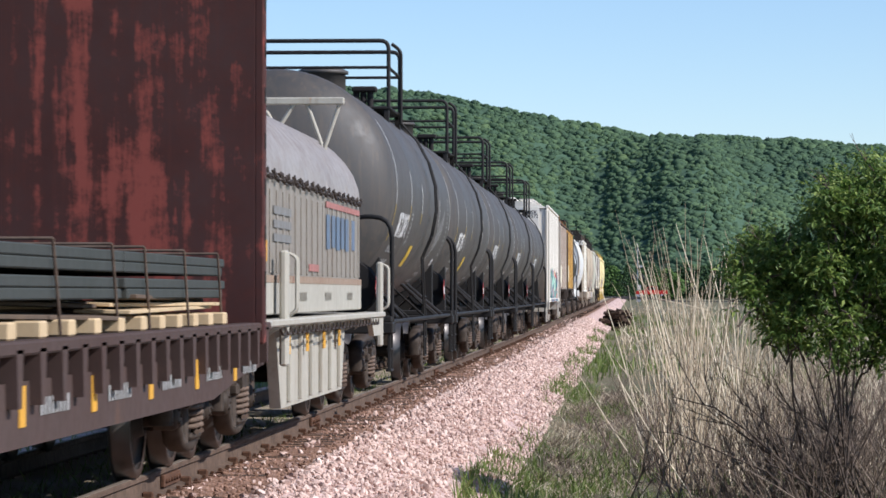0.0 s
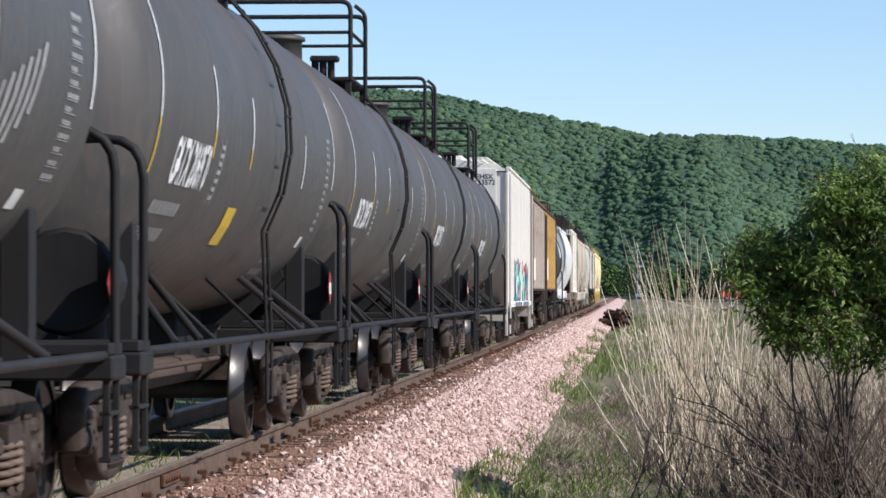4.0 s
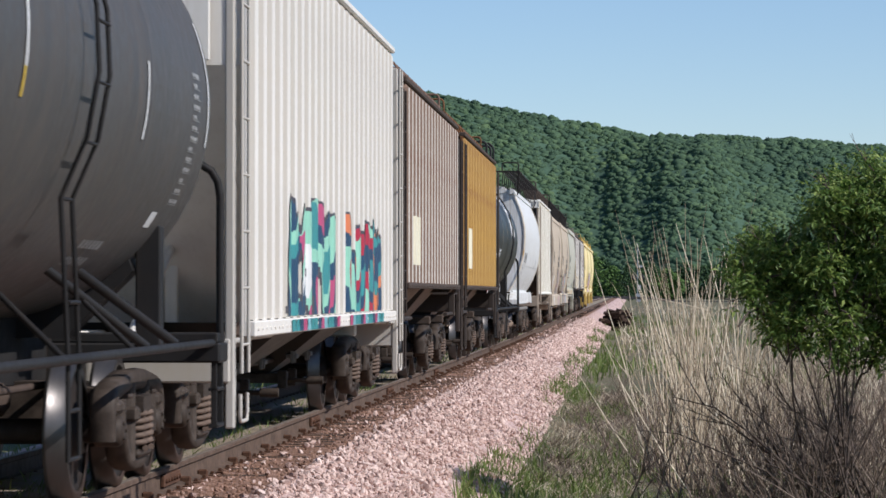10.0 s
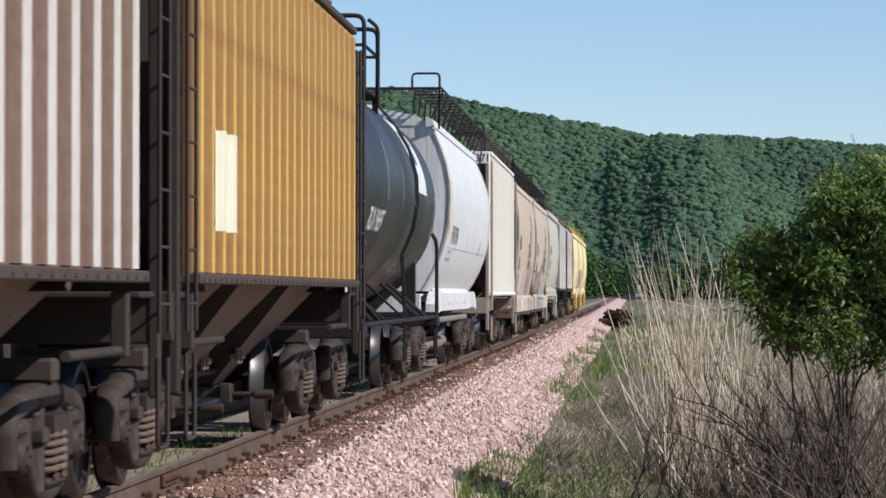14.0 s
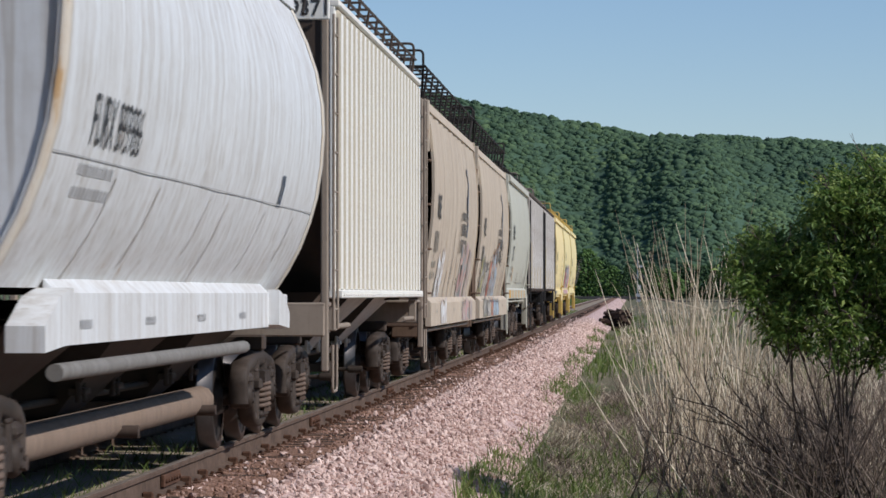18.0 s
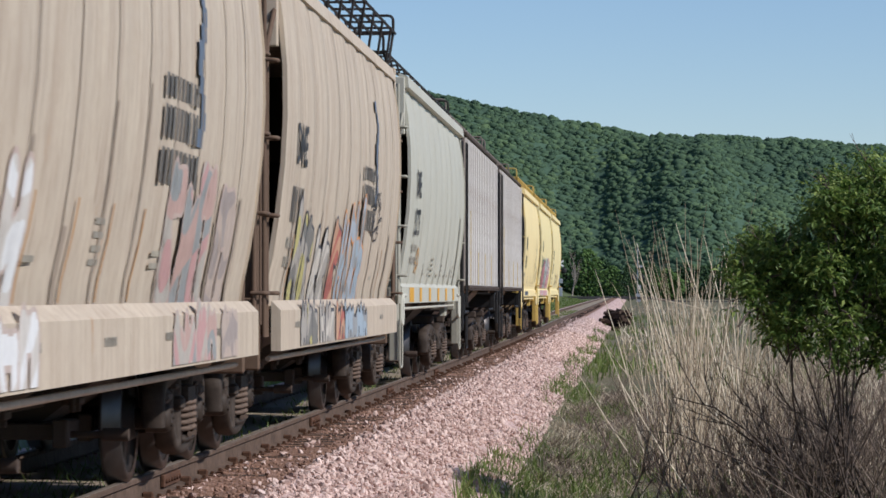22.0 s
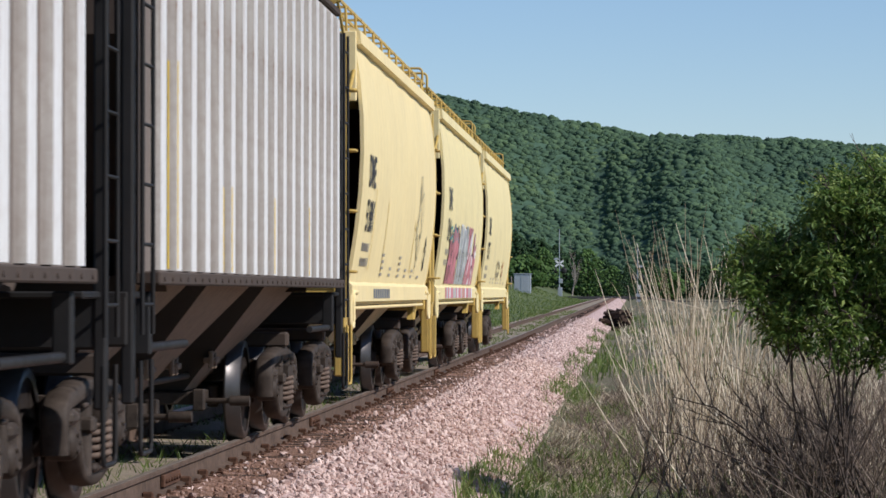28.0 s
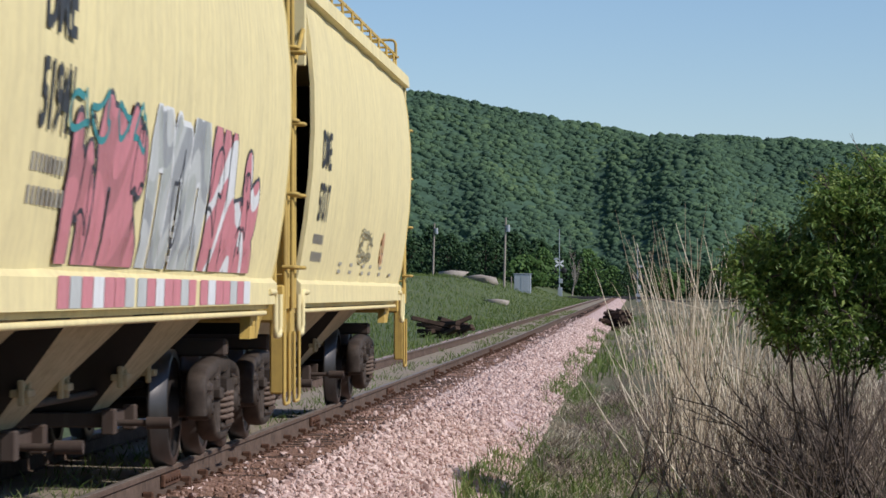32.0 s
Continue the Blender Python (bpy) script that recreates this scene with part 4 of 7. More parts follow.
# ---- train: covered hoppers ----
def bays(car, half, count, z_top, coat, x_top=1.42, outlet_z=0.36, span=None, gate_coat=None):
    """Hopper bays: funnels under the body that narrow to their outlets."""
    length = (span or (2 * half - 1.0)) / count
    for k in range(count):
        yc = (k - (count - 1) / 2) * length
        a, b = length * 0.37, 0.42
        zb = outlet_z + 0.12
        up = [(-x_top, yc - a), (x_top, yc - a), (x_top, yc + a), (-x_top, yc + a)]
        dn = [(-0.40, yc - b), (0.40, yc - b), (0.40, yc + b), (-0.40, yc + b)]
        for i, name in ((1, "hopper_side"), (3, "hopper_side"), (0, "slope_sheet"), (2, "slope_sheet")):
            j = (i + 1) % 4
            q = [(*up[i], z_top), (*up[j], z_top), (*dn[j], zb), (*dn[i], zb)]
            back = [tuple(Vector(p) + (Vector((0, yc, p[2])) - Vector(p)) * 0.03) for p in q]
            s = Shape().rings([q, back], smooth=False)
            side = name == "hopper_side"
            # Slope sheets get the black shade colour, hopper sides the bay coat.
            part(name, s, coat if side else M_SLOPESHADE, car, "sloped side of a discharge hopper" if side else "slope sheet with shade put into its black colour")
        s = Shape().box(-0.52, 0.52, yc - b - 0.08, yc + b + 0.08, outlet_z, outlet_z + 0.11, 0.01)
        for xs in (0.55, -0.55):
            s.box(xs - 0.05, xs + 0.05, yc - b - 0.16, yc - b - 0.02, outlet_z - 0.05, outlet_z + 0.14, 0.01)
            s.box(xs - 0.05, xs + 0.05, yc + b + 0.02, yc + b + 0.16, outlet_z - 0.05, outlet_z + 0.14, 0.01)
        s.tube([(-0.95, yc - b + 0.1, outlet_z + 0.03), (0.95, yc - b + 0.1, outlet_z + 0.03)], 0.025, 8)
        s.tube([(0.8, yc - b + 0.1, outlet_z + 0.03), (0.98, yc - b + 0.1, outlet_z + 0.03)], 0.045, 8)
        part("outlet_gate", s, gate_coat or M_GEAR, car)
        for e in (-1, 1):
            t = 0.72
            x, y, z = x_top + (0.40 - x_top) * t, yc + e * (a + (b - a) * t), z_top + (zb - z_top) * t
            s = Shape().box(x - 0.02, x + 0.10, y - 0.11, y + 0.11, z - 0.02, z + 0.03, 0.008).box(x + 0.03, x + 0.07, y - 0.13, y - 0.09, z - 0.07, z + 0.09, 0.008).box(x + 0.03, x + 0.07, y + 0.09, y + 0.13, z - 0.07, z + 0.09, 0.008)
            part("gate_bracket", s, coat, car)


def end_works(car, half, body_end, z_sill, z_top, coat, dark, rails=None, width=1.5, post=True, ladders=True, end_rungs=True, steps_down=True):
    """End slope sheets, end platform, posts and ladders at both ends."""
    rails = rails or coat
    E = half + 1.45
    for e in (-1, 1):
        s = Shape()
        ye = e * (body_end - 0.06)
        rows = [[(x, ye, z_top - 0.06) for x in (-width + 0.1, width - 0.1)], [(x, ye, z_top - 1.15) for x in (-width + 0.1, width - 0.1)], [(x, e * (body_end - 1.75), z_sill - 0.1) for x in (-width + 0.16, width - 0.16)]]
        back = [[(x, y - e * 0.05, z) for x, y, z in r] for r in rows]
        for a in (rows, back):
            s.add(a[0] + a[1] + a[2], [(0, 1, 3, 2), (2, 3, 5, 4)])
        part("end_slope_sheet", s, dark, car)
        s = Shape().box(-width + 0.05, width - 0.05, min(e * (E - 0.12), e * E), max(e * (E - 0.12), e * E), z_sill - 0.42, z_sill - 0.12, 0.015)
        s.box(-width + 0.05, width - 0.05, min(e * (half + 0.75), e * E), max(e * (half + 0.75), e * E), z_sill - 0.14, z_sill - 0.10, 0.01)
        part("end_sill", s, rails, car)
        for xs in (0.75, -0.75, 0.0):
            s = Shape().box(xs - 0.05, xs + 0.05, min(e * (body_end - 1.4), e * (body_end - 1.3)), max(e * (body_end - 1.4), e * (body_end - 1.3)), z_sill - 0.1, z_sill + 0.65, 0.01)
            s.tube([(xs, e * (body_end - 0.35), z_top - 1.2), (xs, e * (body_end - 1.35), z_sill + 0.62), (xs, e * (E - 0.15), z_sill - 0.1)][1:], 0.045, 6)
            part("end_strut", s, dark, car)
        for xs in (1, -1) if ladders else ():
            if post:
                s = Shape()
                s.box(min(xs * (width - 0.02), xs * (width - 0.09)), max(xs * (width - 0.02), xs * (width - 0.09)), min(e * (E - 0.13), e * (E - 0.02)), max(e * (E - 0.13), e * (E - 0.02)), z_sill - 0.75, z_top - 0.12, 0.012)
                part("corner_post", s, rails, car)
            s = Shape()
            if post:
                ladder(s, (xs * (width + 0.03), e * (E - 0.05)), (xs * (width + 0.03), e * (E - 0.48)), z_sill - 0.35, z_top - 0.15, 8, 0.014)
            else:
                s.tube(bend([(xs * width, e * (E - 0.22), z_sill - 0.3), (xs * width, e * (E - 0.22), z_top - 0.75), (xs * (width + 0.04), e * (body_end + 0.02), z_top - 0.35)], 0.1), 0.022, 6)
                s.tube([(xs * width, e * (E - 0.05), z_sill - 0.3), (xs * width, e * (E - 0.05), z_top - 0.1)], 0.022, 6)
                for k in range(4):
                    z = z_sill + 0.05 + k * 0.62
                    s.tube(bend([(xs * (width - 0.02), e * (E - 0.24), z), (xs * (width + 0.10), e * (E - 0.24), z), (xs * (width + 0.10), e * (E - 0.03), z), (xs * (width - 0.02), e * (E - 0.03), z)], 0.04), 0.017, 6)
            part("side_ladder", s, rails, car)
            if not post and steps_down:
                s = Shape().box(min(xs * (width - 0.12), xs * width), max(xs * (width - 0.12), xs * width), min(e * (E - 0.30), e * (E - 0.06)), max(e * (E - 0.30), e * (E - 0.06)), 0.50, z_sill - 0.1, 0.015)
                part("corner_post", s, rails, car)
            if end_rungs:
                s = Shape()
                ladder(s, (xs * (width - 0.02), e * (E + 0.05)), (xs * (width - 0.45), e * (E + 0.05)), z_sill - 0.2, z_top - 0.15, 7, 0.014)
                part("end_ladder", s, rails, car)
            if not steps_down:
                continue
            s = Shape()
            s.tube(bend([(xs * (width + 0.02), e * (E - 0.05), z_sill - 0.5), (xs * (width + 0.02), e * (E - 0.05), 0.42), (xs * (width + 0.02), e * (E - 0.48), 0.42), (xs * (width + 0.02), e * (E - 0.48), z_sill - 0.5)], 0.06), 0.015, 6)
            part("sill_step", s, rails, car)
        s = Shape().box(-0.24, 0.24, min(e * (half - 1.5), e * (half + 1.5)), max(e * (half - 1.5), e * (half + 1.5)), 0.74, 1.06, 0.02)
        s.box(-1.12, 1.12, e * half - 0.10, e * half + 0.10, 0.84, 0.98, 0.02)
        part("bolster_beam", s, dark, car)
    # Center sill, carried up as an added block that keeps bay gaps dark.
    s = Shape().box(-0.2, 0.2, -half, half, 0.80, z_sill - 0.14, 0.02)
    part("center_sill", s, M_DARKMETAL, car)
    s = Shape().tube([(0.45, -half, 0.62), (0.45, half, 0.62)], 0.03, 6).rings([[(-0.75 + r * math.cos(k * 0.5236), y, 0.95 + r * math.sin(k * 0.5236)) for k in range(12)] for y, r in ((-half - 1.2, 0.05), (-half - 1.18, 0.2), (-half - 0.5, 0.2), (-half - 0.48, 0.05))])
    part("brake_gear", s, M_GEAR, car)


def roof_walk(car, length, z, coat, hatches=6, width=1.42, crown=0.22, walk_coat=None, board=(1.0, 0.36)):
    s, n = Shape(), 10
    arc = [(-width + 2 * width * k / n, z + crown * (1 - (2 * k / n - 1) ** 2)) for k in range(n + 1)]
    s.prism(arc + [(width, z - 0.05), (-width, z - 0.05)], -length / 2, length / 2, "y")
    part("roof", s, coat, car)
    zz = z + crown
    for k in range(hatches):
        y = (k - (hatches - 1) / 2) * length / hatches
        s = Shape().box(-0.42, 0.42, y - length / hatches * 0.42, y + length / hatches * 0.42, zz - 0.02, zz + 0.10, 0.03)
        part("roof_hatch", s, coat, car)
    out, up = board[0], z + board[1]
    for xs in (out, -out):
        s = Shape()
        for k in range(4):
            x = xs - 0.22 + k * 0.147
            s.box(x - 0.009, x + 0.009, -length / 2 - 0.5, length / 2 + 0.5, up - 0.015, up + 0.015)
        m = int(length / 0.8)
        for k in range(m + 1):
            y = -length / 2 - 0.5 + k * (length + 1.0) / m
            s.box(xs - 0.24, xs + 0.24, y - 0.01, y + 0.01, up - 0.015, up + 0.012)
        part("running_board", s, walk_coat or coat, car)
        for k in range(11):
            y = -length / 2 + 0.2 + k * (length - 0.4) / 10
            e = 1 if xs > 0 else -1
            part("board_support", Shape().tube([(xs + e * 0.22, y, up), (e * (width - 0.04), y, z - 0.02)], 0.016, 5), walk_coat or coat, car)
            part("board_support", Shape().tube([(xs - e * 0.22, y, up), (e * (width - 0.30), y, z + 0.03)], 0.016, 5), walk_coat or coat, car)
    for e in (-1, 1) if out > 0.85 else ():
        s = Shape()
        y = e * (length / 2 + 0.5)
        for xs in (out + 0.2, -out - 0.2):
            k = 1 if xs > 0 else -1
            s.tube(bend([(xs, y, up), (xs, y, up + 0.22), (xs - k * 0.42, y, up + 0.22), (xs - k * 0.42, y, up)], 0.07), 0.018, 6)
            s.tube([(xs, y, up), (k * 1.40, y - e * 0.5, z - 0.10)], 0.018, 6)
        for q in range(4):
            s.box(-out - 0.2, out + 0.2, y - e * 0.09 * q - 0.012, y - e * 0.09 * q + 0.012, up - 0.02, up + 0.012)
        part("roof_grab_iron", s, walk_coat or coat, car)


def rib_hopper(half, body_end, z0, z1, label, coat, rib_coat, dark, pitch=0.70, rib=0.30, depth=0.075, bay_count=3, width=1.5, rails=None, bay_coat=None, post=True, flank_coat=None, sill_coat=None, sill_h=0.10, end_rungs=True, board=(1.0, 0.36), walk_coat=None):
    """Covered hopper with upright side ribs."""
    car = tagged(new("covered_hopper"), label, "hopper car", "hopper cars of the freight train")
    n = int(2 * body_end / pitch)
    step = 2 * body_end / n
    prof = [(0.0, 0.0), (0.03, depth), (rib - 0.03, depth), (rib, 0.0)]
    r = Shape()
    r.rings([[(width + x, y, z) for y, x in prof] for z in (z0 + 0.03, z1 - 0.06)], closed=True, smooth=False)
    r.rings([[(width + x * q, y, z) for y, x in prof] for z, q in ((z1 - 0.06, 1.0), (z1 - 0.01, 0.15))], closed=True, caps=False, smooth=False)
    rib_mesh = r.mesh("side_rib")
    rib_mesh.materials.append(rib_coat)
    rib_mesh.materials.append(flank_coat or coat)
    # Flanks, picked by their facing, take the darker flank coat.
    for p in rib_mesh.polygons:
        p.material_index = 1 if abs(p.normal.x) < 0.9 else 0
    for turn in (Matrix.Identity(4), FLIP):
        s = Shape().box(width - 0.05, width, -body_end, body_end, z0, z1, 0.008)
        part("side_sheet", s, coat, car).matrix_basis = turn
        s = Shape().box(width - 0.06, width + depth + 0.03, -body_end, body_end, z0 - sill_h, z0 + 0.02, 0.01)
        for k in range(n * 2):
            s.tube([(width + depth + 0.02, -body_end + (k + 0.5) * step / 2, z0 - sill_h * 0.4), (width + depth + 0.038, -body_end + (k + 0.5) * step / 2, z0 - sill_h * 0.4)], min(0.016, sill_h * 0.3), 6)
        part("side_sill", s, sill_coat or rib_coat, car).matrix_basis = turn
        s = Shape().box(width - 0.06, width + 0.05, -body_end, body_end, z1 - 0.005, z1 + 0.07, 0.015)
        part("top_chord", s, sill_coat or rib_coat, car).matrix_basis = turn
        for k in range(n):
            part("side_rib", rib_mesh, None, car).matrix_basis = turn @ pose(0, -body_end + (k + 0.5) * step - rib / 2, 0)
    car["rib_n"], car["rib_step"] = n, step

    def surface(y, z):
        q = ((y + body_end) % step) - (step - rib) / 2
        if q <= 0 or q >= rib:
            return width
        return width + depth * min(1.0, q / 0.03, (rib - q) / 0.03)
    bays(car, half, bay_count, z0, bay_coat or dark, width - 0.22, span=2 * body_end - 1.0)
    for e in (-1, 1):
        for xs in (1, -1):
            y = e * (body_end - 0.25)
            s = Shape().box(min(xs * 1.40, xs * 1.50), max(xs * 1.40, xs * 1.50), y - 0.06, y + 0.06, 0.98, z0 - 0.1, 0.01)
            part("sill_post", s, rails or dark, car)
            s = Shape().tube([(xs * 1.45, y, 1.02), (xs * 1.45, y - e * 1.9, 1.02)], 0.03, 6)
            part("sill_brace", s, rails or dark, car)
    end_works(car, half, body_end, z0, z1, coat, dark, rails, width + 0.04, post, True, end_rungs)
    roof_walk(car, 2 * body_end, z1 + 0.02, coat, 5, board=board, walk_coat=walk_coat)
    couplers(car, half + 1.66)
    trucks(car, half)
    return car, surface


CURVE = [(1.40, 1.22), (1.42, 1.40), (1.475, 1.65), (1.53, 2.0), (1.575, 2.4), (1.595, 2.8), (1.59, 3.2), (1.555, 3.6), (1.50, 3.95)]


ROUND = [(1.16, 1.38), (1.27, 1.55), (1.376, 1.75), (1.465, 1.98), (1.53, 2.21), (1.575, 2.5), (1.595, 2.8), (1.585, 3.05), (1.53, 3.35), (1.44, 3.62), (1.30, 3.93)]


def on_curve(curve, z):
    for (xa, za), (xb, zb) in zip(curve, curve[1:]):
        if z <= zb:
            return xa + (xb - xa) * max(0.0, (z - za) / (zb - za))
    return curve[-1][0]


def curve_side(y, z):
    return on_curve(CURVE, z)


def round_side(y, z):
    return on_curve(ROUND, z)


def end_text(words, height, x0, y, z0, squeeze=1.0, thick=0.0):
    """Letters on a face that looks to -y."""
    s = text_shape(words, height, lambda a, b: 0.0, 0, 0, 1.0, 0.0, thick)
    return Shape().add([(x0 + v[1] * squeeze, y, z0 + v[2]) for v in s.v], s.f)


def curve_hopper(half, body_end, label, coat, dark, sill=(0.98, 1.26), sill_out=0.0, seams=10, bay_count=3, rails=None, end_coat=None, eave=True, wave=0.012, flush=False, curve=CURVE, walk_coat=None, board=(1.08, 0.36), steps_down=True):
    """Covered hopper with bulging sides, a deep side sill and a plain eave."""
    car = tagged(new("covered_hopper"), label, "hopper car", "hopper cars of the freight train")
    z1 = curve[-1][1] + 0.12
    for turn in (Matrix.Identity(4), FLIP):
        s = Shape()
        cols = seams * 6
        rings_in, rings_out = [], []
        for k in range(cols + 1):
            y = -body_end + 2 * body_end * k / cols
            w = -wave * abs(math.cos(math.pi * seams * k / cols)) ** 6 + wave
            rings_out.append([(x - wave + w, y, z) for x, z in curve])
        s.rings(rings_out, closed=False, caps=False)
        s.rings([[(x - 0.04, y, z) for x, z in curve] for y in (-body_end, body_end)], closed=False, caps=False)
        for y in (-body_end, body_end):
            s.rings([[(x, y, z) for x, z in curve], [(x - 0.04, y, z) for x, z in curve]], closed=False, caps=False)
        part("side_sheet", s, coat, car).matrix_basis = turn
        s = Shape()
        o = 1.44 + sill_out
        be = body_end - (1.65 if flush else 0.0)
        s.prism([(o - 0.08, sill[0]), (o, sill[0]), (o, sill[1] - 0.03), (o - 0.03, sill[1]), (o - 0.08, sill[1] + 0.05)], -be, be, "y")
        part("side_sill", s, coat, car).matrix_basis = turn
        if flush:
            s = Shape().prism([(1.20, 3.92), (1.33, 3.92), (1.31, 4.03), (1.20, 4.08)], -body_end - 0.05, body_end + 0.05, "y")
        elif eave:
            s = Shape().prism([(1.44, 3.93), (1.57, 3.95), (1.555, 4.09), (1.44, 4.13)], -body_end - 0.05, body_end + 0.05, "y")
        else:
            s = Shape().prism([(1.46, 3.9), (1.53, 3.91), (1.49, 4.06), (1.42, 4.10)], -body_end, body_end, "y")
        part("eave", s, coat, car).matrix_basis = turn
        for e in (-1, 1) if not flush else ():
            y = e * body_end
            s = Shape().box(1.30, 1.52, min(y, y + e * 0.10), max(y, y + e * 0.10), 3.35, 4.08, 0.01)
            part("end_gusset", s, coat, car).matrix_basis = turn
    if flush:
        for e in (-1, 1):
            out = [(x - 0.03, z) for x, z in curve]
            out += [(1.05, 4.1), (0.5, 4.2), (-0.5, 4.2), (-1.05, 4.1)] + [(-x, z) for x, z in out[::-1]]
            part("end_sheet", Shape().prism(out, e * (body_end - 0.05), e * (body_end - 0.02), "y"), coat, car)
            rim = [[(x + d, y, z) for x, z in curve] for y, d in ((e * (body_end - 0.16), 0.0), (e * (body_end - 0.15), 0.012), (e * body_end, 0.012), (e * (body_end + 0.005), -0.02))]
            part("end_flange", Shape().rings(rim, closed=False, caps=False), M_RUSTEDGE, car, "rust-stained edge flange")
            for xs in (1, -1):
                q = [(e * (body_end - 1.65), sill[0] + 0.02), (e * (body_end - 1.65), sill[1]), (e * (body_end - 1.2), sill[1] - 0.05), (e * (body_end - 0.75), sill[0] + 0.12), (e * (body_end - 0.75), sill[0] - 0.02)]
                part("jack_bracket", Shape().prism(q, min(xs * 1.15, xs * 1.36), max(xs * 1.15, xs * 1.36), "x"), coat, car)
    else:
        for e in (-1, 1):
            for xs in (1, -1):
                y = e * (body_end - 0.12)
                o = 1.44 + sill_out
                s = Shape()
                s.tube(bend([(xs * o, y - e * 0.5, sill[0] + 0.1), (xs * o, y, sill[0] + 0.1), (xs * o, y, sill[0] - 0.26), (xs * o, y + e * 0.35, sill[0] - 0.26), (xs * o, y + e * 0.35, sill[0] + 0.08)], 0.07), 0.026, 6)
                if sill_out < 0.1:
                    part("sill_stirrup", s, coat, car)
                E = half + 1.45
                s = Shape().box(min(xs * 1.0, xs * 1.40), max(xs * 1.0, xs * 1.40), min(e * (E - 0.34), e * (E - 0.28)), max(e * (E - 0.34), e * (E - 0.28)), sill[0] - 0.15, sill[1] + 0.62, 0.015)
                part("end_panel", s, rails or coat, car)
                s = Shape().prism([(e * half, 0.98), (e * (half + 0.55), 0.98), (e * (half + 1.1), sill[0] - 0.02), (e * (half + 0.1), sill[0] - 0.02)], min(xs * 1.22, xs * 1.30), max(xs * 1.22, xs * 1.30), "x")
                part("bolster_gusset", s, rails or coat, car)
        for xs in (1, -1):
            part("sill_rod", Shape().tube([(xs * 1.40, -body_end + 0.3, sill[0] - 0.07), (xs * 1.40, body_end - 0.3, sill[0] - 0.07)], 0.022, 6), coat, car)
    bays(car, half, bay_count, sill[0] + 0.12, dark, 1.22 if not flush else 1.1, span=2 * body_end - 1.0, gate_coat=M_RUSTPIPE)
    end_works(car, half, body_end, sill[1] + 0.06, z1, coat, end_coat or dark, rails, 1.22 if flush else 1.46, False, not flush, True, steps_down)
    roof_walk(car, 2 * body_end, z1 - 0.06, coat, 6, width=1.44 if not flush else 1.28, crown=0.24 if not flush else 0.18, walk_coat=walk_coat or M_DARKMETAL, board=board)
    couplers(car, half + 1.66)
    trucks(car, half)
    return car


# ---- train: its cars from the flat car to the tail ----
SPEED = 8.9          # metres a second, towards the camera
CARS = []            # car, passing time of its middle


def enlist(car, passing):
    CARS.append((car, passing))
    return car
M_CREAM = paint("cream_yellow_hopper_paint", (0.83, 0.675, 0.34), (0.42, 0.33, 0.17), 0.15, 0.0, 0.5, 0.2)
M_CREAM2 = paint("pale_yellow_hopper_paint", (0.79, 0.67, 0.34), (0.38, 0.31, 0.17), 0.25, 0.0, 0.55, 0.3, shift=0.3)
M_OCHRE_RAIL = paint("ochre_handrail_paint", (0.56, 0.38, 0.09), (0.2, 0.13, 0.05), 0.3)
M_WHITE = paint("white_hopper_paint", (0.74, 0.705, 0.64), (0.50, 0.44, 0.35), 0.12, 0.0, 0.5, 0.2)
# Darker copy of the white: side shade of ribs and posts in the colour.
M_WHITEFLANK = paint("shaded_white_hopper_paint", (0.47, 0.44, 0.39), (0.42, 0.36, 0.27), 0.2, 0.0, 0.6, 0.25)
M_WHITE2 = paint("off_white_hopper_paint", (0.83, 0.81, 0.74), (0.45, 0.36, 0.24), 0.15, 0.0, 0.5, 0.2, shift=0.2)
# Off-white darkened for the rib flanks: their side shade put into colour.
M_WHITE2FLANK = paint("shaded_off_white_flank", (0.44, 0.40, 0.31), (0.40, 0.31, 0.20), 0.25, 0.0, 0.6, 0.3)
M_RIBWHITE = paint("dirty_white_rib_paint", (0.60, 0.56, 0.49), (0.34, 0.22, 0.15), 0.3, 0.22, 0.55, 0.6, (0.28, 0.15, 0.09))
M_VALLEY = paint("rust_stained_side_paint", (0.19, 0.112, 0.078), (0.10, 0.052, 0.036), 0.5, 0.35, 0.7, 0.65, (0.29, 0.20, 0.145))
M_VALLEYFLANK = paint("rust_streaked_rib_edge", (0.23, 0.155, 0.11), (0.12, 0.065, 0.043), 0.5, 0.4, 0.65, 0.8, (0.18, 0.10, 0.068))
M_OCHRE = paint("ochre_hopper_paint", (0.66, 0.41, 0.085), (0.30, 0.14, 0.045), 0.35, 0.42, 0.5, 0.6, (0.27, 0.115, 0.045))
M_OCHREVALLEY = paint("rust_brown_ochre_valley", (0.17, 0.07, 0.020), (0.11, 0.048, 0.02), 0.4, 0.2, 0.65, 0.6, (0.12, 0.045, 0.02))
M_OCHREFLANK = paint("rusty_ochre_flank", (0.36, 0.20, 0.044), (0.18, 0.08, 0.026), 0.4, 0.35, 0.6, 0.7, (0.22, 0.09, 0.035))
M_SILVER = paint("chalky_silver_paint", (0.70, 0.71, 0.70), (0.36, 0.31, 0.25), 0.2, 0.05, 0.42, 0.55, (0.42, 0.30, 0.20))
M_BROWNDARK = paint("dark_brown_underframe", (0.052, 0.036, 0.027), (0.085, 0.058, 0.04), 0.4, 0.0, 0.75)
M_BROWNRAIL = paint("dark_brown_ladder_paint", (0.030, 0.021, 0.016), (0.06, 0.042, 0.03), 0.35, 0.0, 0.7, 0.3)
M_BROWNPOST = paint("brown_ladder_post_paint", (0.14, 0.088, 0.056), (0.075, 0.048, 0.032), 0.4, 0.0, 0.75, 0.4)
